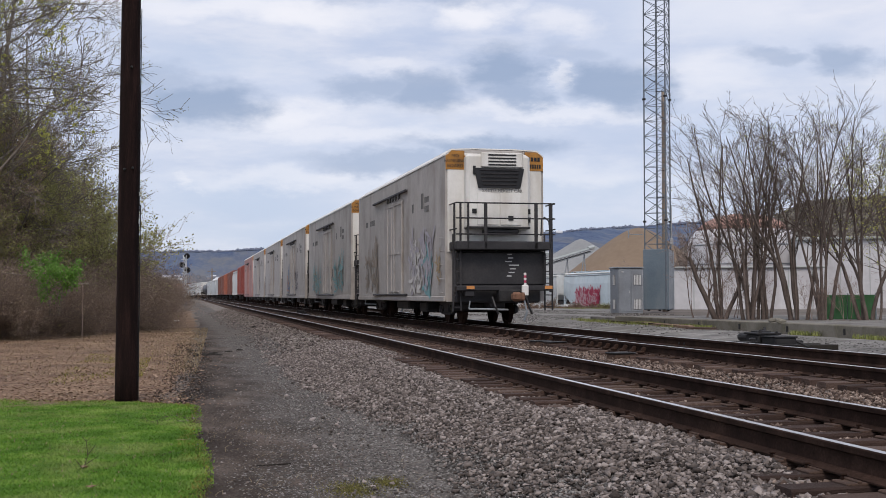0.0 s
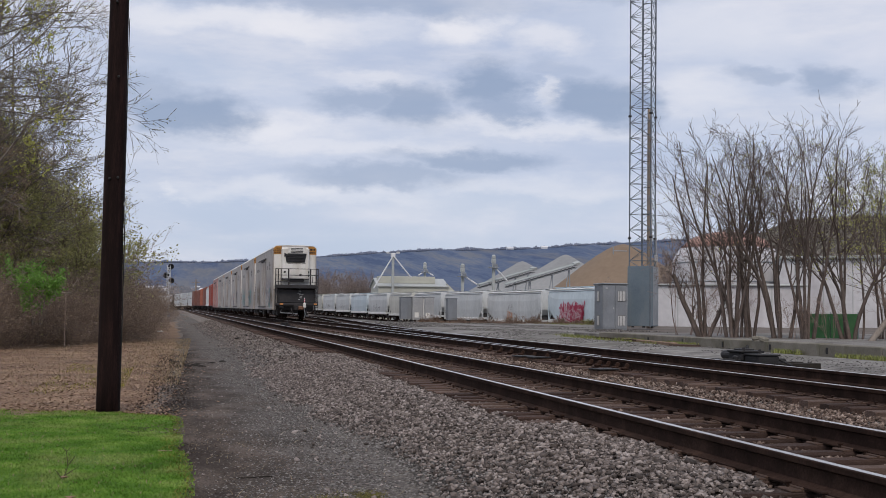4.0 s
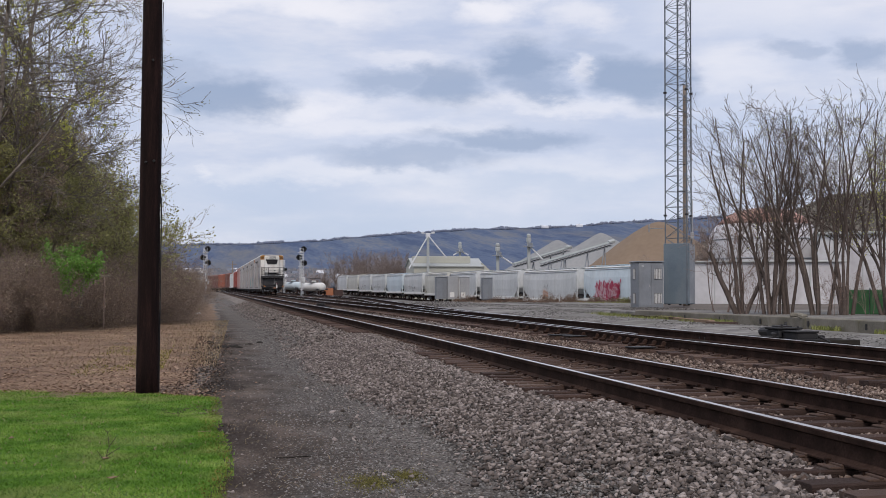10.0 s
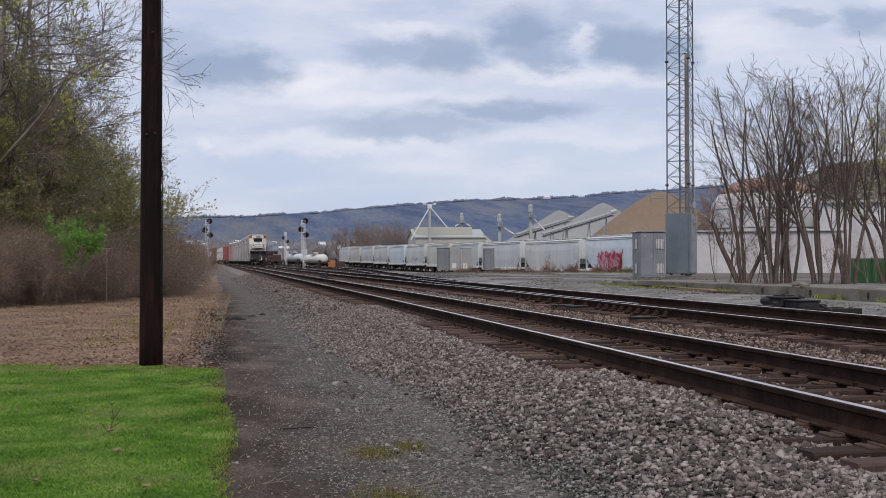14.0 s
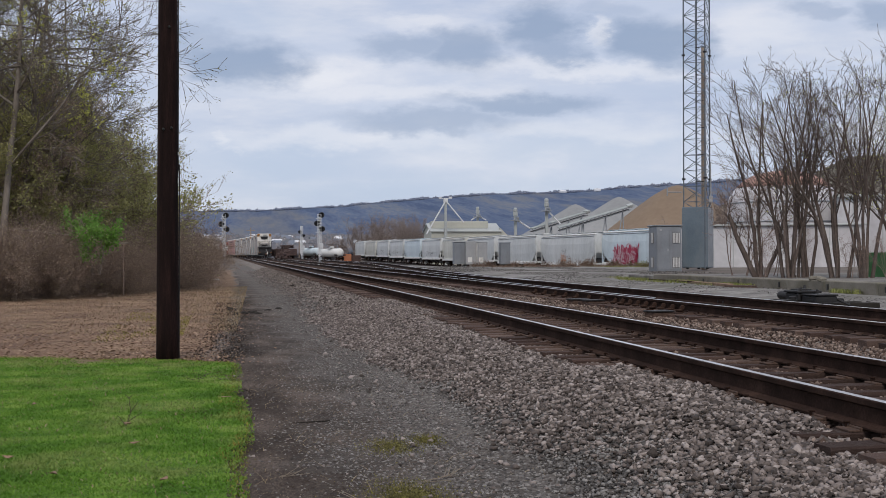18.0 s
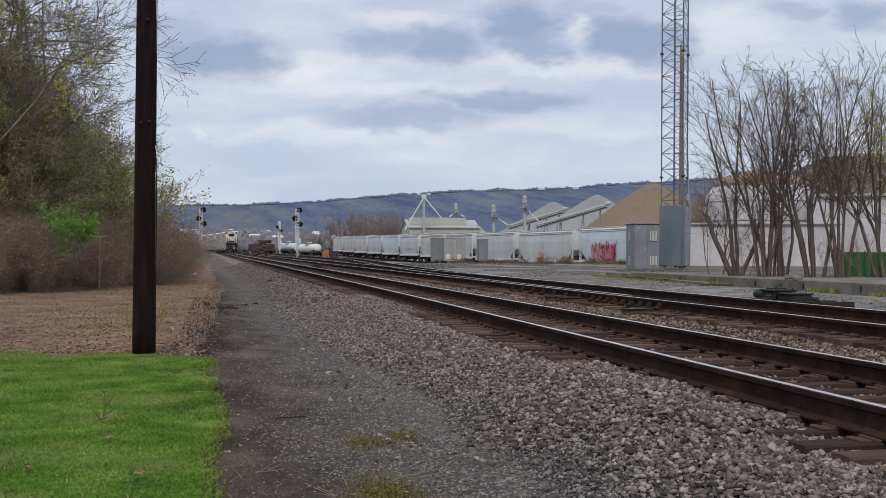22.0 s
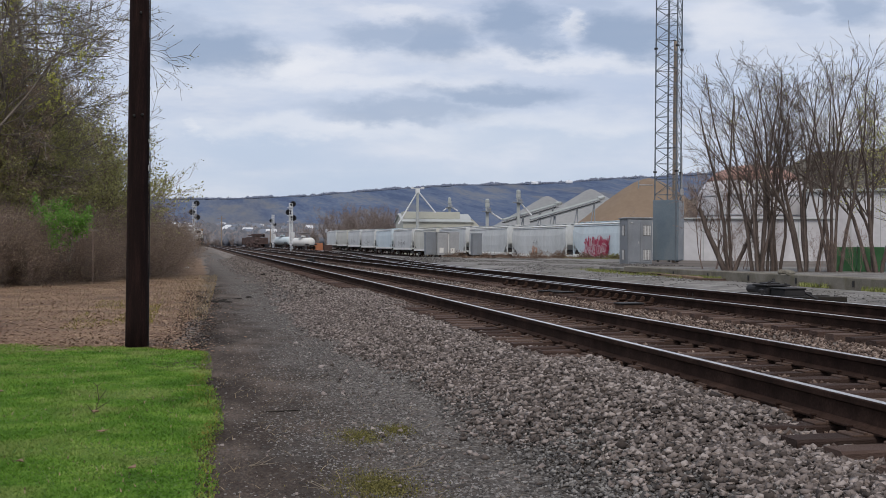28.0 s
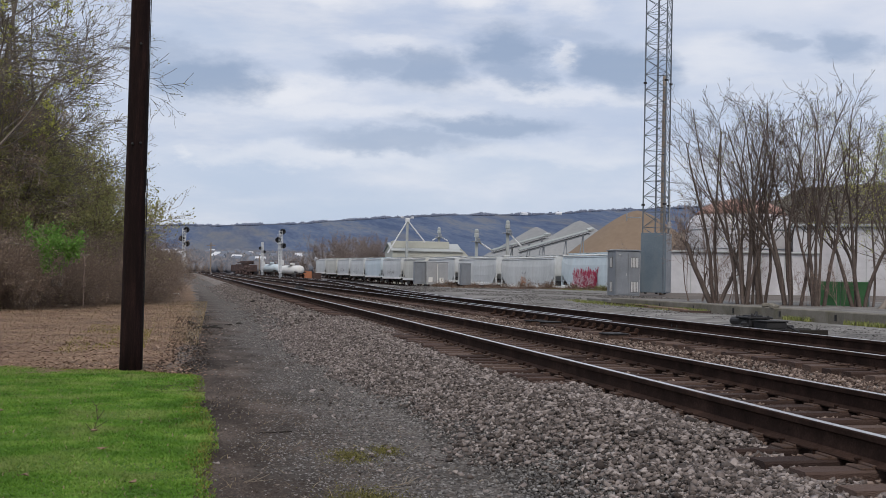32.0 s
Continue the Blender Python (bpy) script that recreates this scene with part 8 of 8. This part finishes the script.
def yard_wagons():
    for x, y, a, mat, lab in ((15.9, 251, 4, M_HOP_WHITE, "white tank car standing in the yard"), (12.4, 268, 4, M_HOP_BLUE, "grey-blue tank car standing in the yard")):
        t = tank_car(lab, mat, "yard tank cars", 4.4, 0.92, 1.7)
        t.matrix_basis = pose(x, y, float(ground_z(np.array(x), np.array(y))) - 0.1, 0, 0, a + 18)
    g = thing("scrap_gondola", "dark brown gondola heaped with old ties", "gondola car", pose(6.2, 268, float(ground_z(np.array(6.2), np.array(268.0))) + 0.05, 0, 0, 11))
    part("body", Shape().box((0, 0, 1.5), (2.9, 14, 1.5), bevel=0.05), M_SCRAP, g)
    for q in range(8):
        part("stake", Shape().box((-1.49, -6.3 + q * 1.8, 1.5), (0.10, 0.16, 1.5)), M_SCRAP, g)
    rnd = random.Random(8)
    for q in range(34):
        part("old_tie", Shape().box((rnd.uniform(-1.0, 1.0), rnd.uniform(-6, 6), 2.3 + 0.22 * (q % 4)), (0.24, 2.5, 0.2), Matrix.Rotation(rnd.uniform(-0.3, 0.3), 3, "Z")), M_SCRAP, g)
    add_trucks(g, 4.8)
    for i, (x, y) in enumerate(((3.4, 246), (2.9, 257))):
        h = thing("scrap_heap", "dark heap of scrap iron beside the track", "scrap", pose(x + 2.6, y, float(ground_z(np.array(x), np.array(float(y)))), 0, 0, 40 * i))
        for q in range(16):
            part("scrap_piece", Shape().box((rnd.uniform(-0.9, 0.9), rnd.uniform(-1.2, 1.2), rnd.uniform(0.2, 1.7 - 0.2 * i)), (0.4, 0.9, 0.35), Matrix.Rotation(rnd.uniform(0, 3), 3, "Z") @ Matrix.Rotation(rnd.uniform(-0.6, 0.6), 3, "X"), bevel=0.05), M_SCRAP, h)
    b = thing("orange_container", "rust-orange container in the yard", "container", pose(19.6, 262, float(ground_z(np.array(19.6), np.array(262.0))), 0, 0, 0))
    part("body", Shape().box((0, 0, 0.8), (2.1, 6, 1.7), bevel=0.05), M_ORANGE_BOX, b)
    b = thing("brown_container", "dark brown container in the yard", "container", pose(21.9, 264, float(ground_z(np.array(21.9), np.array(264.0))), 0, 0, 0))
    part("body", Shape().box((0, 0, 0.75), (2.0, 6, 1.5), bevel=0.05), M_SCRAP, b)


yard_wagons()


def crest(u):
    """Height of the ridge over the line of sight u."""
    us = (-0.6, -0.30, -0.08, -0.02, 0.0, 0.055, 0.075, 0.09, 0.14, 0.19, 0.24, 0.29, 0.335, 0.36, 0.5, 0.58, 0.7, 1.2)
    hs = (80, 98, 103, 105, 105, 113, 115, 121, 132, 142, 146, 152, 163, 166, 192, 212, 240, 260)
    return float(np.interp(u, us, hs))


def hills():
    for name, lab, y, near, scale, mat, lift, rows in (("hillside", "distant wooded ridge coloured with blue haze", 2600.0, 1100.0, 1.0, M_HILL, 0, 26),):
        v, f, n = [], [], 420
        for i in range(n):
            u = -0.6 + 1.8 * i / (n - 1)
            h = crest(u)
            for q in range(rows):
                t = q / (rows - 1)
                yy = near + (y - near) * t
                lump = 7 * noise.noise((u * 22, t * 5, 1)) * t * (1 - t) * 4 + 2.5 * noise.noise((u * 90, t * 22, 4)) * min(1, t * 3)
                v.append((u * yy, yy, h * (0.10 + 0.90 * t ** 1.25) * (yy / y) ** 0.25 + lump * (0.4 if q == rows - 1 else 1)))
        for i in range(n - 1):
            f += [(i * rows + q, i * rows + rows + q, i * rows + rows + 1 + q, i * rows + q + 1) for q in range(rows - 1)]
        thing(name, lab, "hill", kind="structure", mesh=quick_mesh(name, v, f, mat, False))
    rng = np.random.default_rng(3)
    n = 9000
    u = rng.uniform(-0.16, 0.75, n)
    t = 1.0 - 0.03 * rng.random(n)
    yy = 1100 + 1500 * t
    z = np.array([crest(a) * (0.10 + 0.90 * b ** 1.25) * (c / 2600) ** 0.25 for a, b, c in zip(u, t, yy)])
    wild = np.array([noise.noise((a * 55, 2.0, 0.0)) + 0.6 * noise.noise((a * 260, 5.0, 0.0)) for a in u])
    size = rng.uniform(1.4, 3.2, n) * np.clip(0.75 + 1.1 * wild, 0.35, 1.9)
    p = np.stack([u * yy, yy, z + size * 0.55], 1)
    vs = OCT_V[None] * np.stack([size * 0.75, size * 0.75, size * 1.15], 1)[:, None] * rng.uniform(0.6, 1.25, (n, 6, 1)) + p[:, None]
    fs = (OCT_F[None] + (np.arange(n) * 6)[:, None, None]).reshape(-1, 3)
    thing("ridge_trees", "far ridge-crest trees tinted with blue haze", "trees", kind="stuff", mesh=quick_mesh("ridge_trees", vs.reshape(-1, 3), fs, M_RIDGE_TREE))
    rnd = random.Random(6)
    for u, t in ((0.262, 0.97), (0.293, 0.965)):
        yy = 1100 + 1500 * t
        z = crest(u) * (0.10 + 0.90 * t ** 1.25) * (yy / 2600) ** 0.25
        gable("far_house", "tiny pale house on the wooded ridge", u * yy, yy - 12, z, rnd.uniform(12, 16), 8, 3.5, 6, M_TOWN_W, M_TOWN_W, rnd.uniform(-20, 20), "house")


hills()


def rise_z(y):
    """The wooded slope on which the far town stands."""
    return 2.0 + 0.030 * max(0.0, y - 480.0)


def slopes():
    """The town's slope, and a nearer wooded rise behind the depot."""
    rng = np.random.default_rng(11)
    v, f, n, m = [], [], 90, 16
    for i in range(n):
        for q in range(m):
            y = 480 + 660 * q / (m - 1)
            u = -0.09 + 0.31 * i / (n - 1)
            v.append((u * y, y, (rise_z(y) + 2.0 * noise.noise((u * 40, y * 0.01, 3))) * (1 if q else 0)))
    for i in range(n - 1):
        f += [(i * m + q, i * m + m + q, i * m + m + 1 + q, i * m + q + 1) for q in range(m - 1)]
    thing("town_slope", "wooded slope below the ridge, tinted with haze grey", "hill", kind="structure", mesh=quick_mesh("town_slope", v, f, M_RISE, True))
    v, f, n, m = [], [], 120, 8
    us, hs = (0.36, 0.40, 0.43, 0.49, 0.53, 0.60, 0.9), (0.0, 20, 31, 37, 45, 48, 54)
    for i in range(n):
        u = 0.36 + 0.5 * i / (n - 1)
        for q in range(m):
            y = 380 + 120 * q / (m - 1)
            v.append((u * y, y, float(np.interp(u, us, hs)) * (q / (m - 1)) ** 0.8 + 1.2 * noise.noise((u * 120, q * 0.7, 5)) * (q > 0)))
    for i in range(n - 1):
        f += [(i * m + q, i * m + m + q, i * m + m + 1 + q, i * m + q + 1) for q in range(m - 1)]
    thing("near_rise", "olive brown wooded rise behind the depot", "hill", kind="structure", mesh=quick_mesh("near_rise", v, f, M_NEAR_RISE, False))
    for name, lab, n, u0, u1, near, deep, size, mat in (("far_town_trees", "mixed trees round the far town, tinted with haze grey", 15000, -0.07, 0.17, 500, 620, (0.7, 2.2), M_FAR_CROWN), ("rise_trees", "bare brown trees on the wooded rise", 9000, 0.37, 0.66, 385, 118, (0.3, 1.0), M_NEAR_RISE)):
        u = rng.uniform(u0, u1, n)
        y = near + deep * rng.random(n)
        if near > 450:
            z = np.array([rise_z(q) for q in y])
        else:
            z = np.interp(u, us, hs) * np.clip((y - 380) / 120, 0, 1) ** 0.8
        s = rng.uniform(*size, n)
        p = np.stack([u * y, y, z + s * 0.5], 1)
        vs = OCT_V[None] * np.stack([s * 0.9, s * 0.9, s * 1.1], 1)[:, None] * rng.uniform(0.6, 1.3, (n, 6, 1)) + p[:, None]
        fs = (OCT_F[None] + (np.arange(n) * 6)[:, None, None]).reshape(-1, 3)
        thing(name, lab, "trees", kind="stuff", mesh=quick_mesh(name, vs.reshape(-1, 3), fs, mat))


slopes()


def town():
    rnd = random.Random(12)
    for i in range(30):
        u, y, w = rnd.uniform(-0.045, 0.10), rnd.uniform(640, 1080), rnd.uniform(4.0, 7.5)
        wall = rnd.choice((M_TOWN_W, M_TOWN_W, M_TOWN_G))
        h = gable("house", "small pale town house with a slate roof" if wall is M_TOWN_W else "small grey town house with a slate roof", u * y, y, rise_z(y) - 0.3, w * 0.8, 5, 2.3 + 0.6 * rnd.random(), 3.6 + 0.8 * rnd.random(), wall, M_ROOF if rnd.random() < 0.5 else M_TOWN_W, rnd.uniform(-35, 35), "house")
        for q in range(3):
            part("window", Shape().box((-w * 0.22 + q * w * 0.22, -2.52, 1.5), (0.7, 0.06, 0.9)), M_GRILLE, h, "dark window")
    for u, y, h in ((-0.004, 330, 9.5), (-0.03, 420, 7.0), (0.036, 420, 7.5)):
        p = thing("far_pole", "distant dark utility pole", "utility pole", pose(u * y, y, 0.5))
        part("shaft", Shape().lathe([(0.22, 0), (0.16, h)], 8), M_WOODPOST, p)
        part("crossarm", Shape().box((0, 0, h - 0.8), (2.4, 0.14, 0.16)), M_WOODPOST, p)


town()


def far_trees():
    """Bare hazy trees between yard and ridge."""
    k = [shrub("far_tree", "hazy bare brown trees behind the yard", 100 + i, 11, 9, 1.2, M_HAZE_TREE, M_HAZE_TREE, 0.085, 4, 1.0, (5, 4, 3), "far bare trees", 0.12, 0.6) for i in range(3)]
    rnd = random.Random(9)
    used = set()
    rows = []
    for q in range(26):
        u = rnd.uniform(-0.045, 0.145)
        y = rnd.uniform(470, 620) if u < 0.06 else rnd.uniform(340, 520)
        rows.append((u, y, rnd.uniform(0.55, 0.95) * (1.25 if 0.085 < u < 0.135 else 0.8)))
    for u in (0.088, 0.096, 0.104, 0.111, 0.118, 0.126, 0.134, 0.141):
        rows.append((u, rnd.uniform(330, 380), 1.12))
    for u in (0.405, 0.412, 0.42, 0.43):
        rows.append((u, rnd.uniform(100, 120), 0.62))
    for u, y, s in rows:
        i = rnd.randrange(3)
        t = copy_thing(k[i], Matrix()) if i in used else k[i]
        used.add(i)
        place(t, u * y, y, rnd.uniform(0, 360), 0, s)


far_trees()

motions()
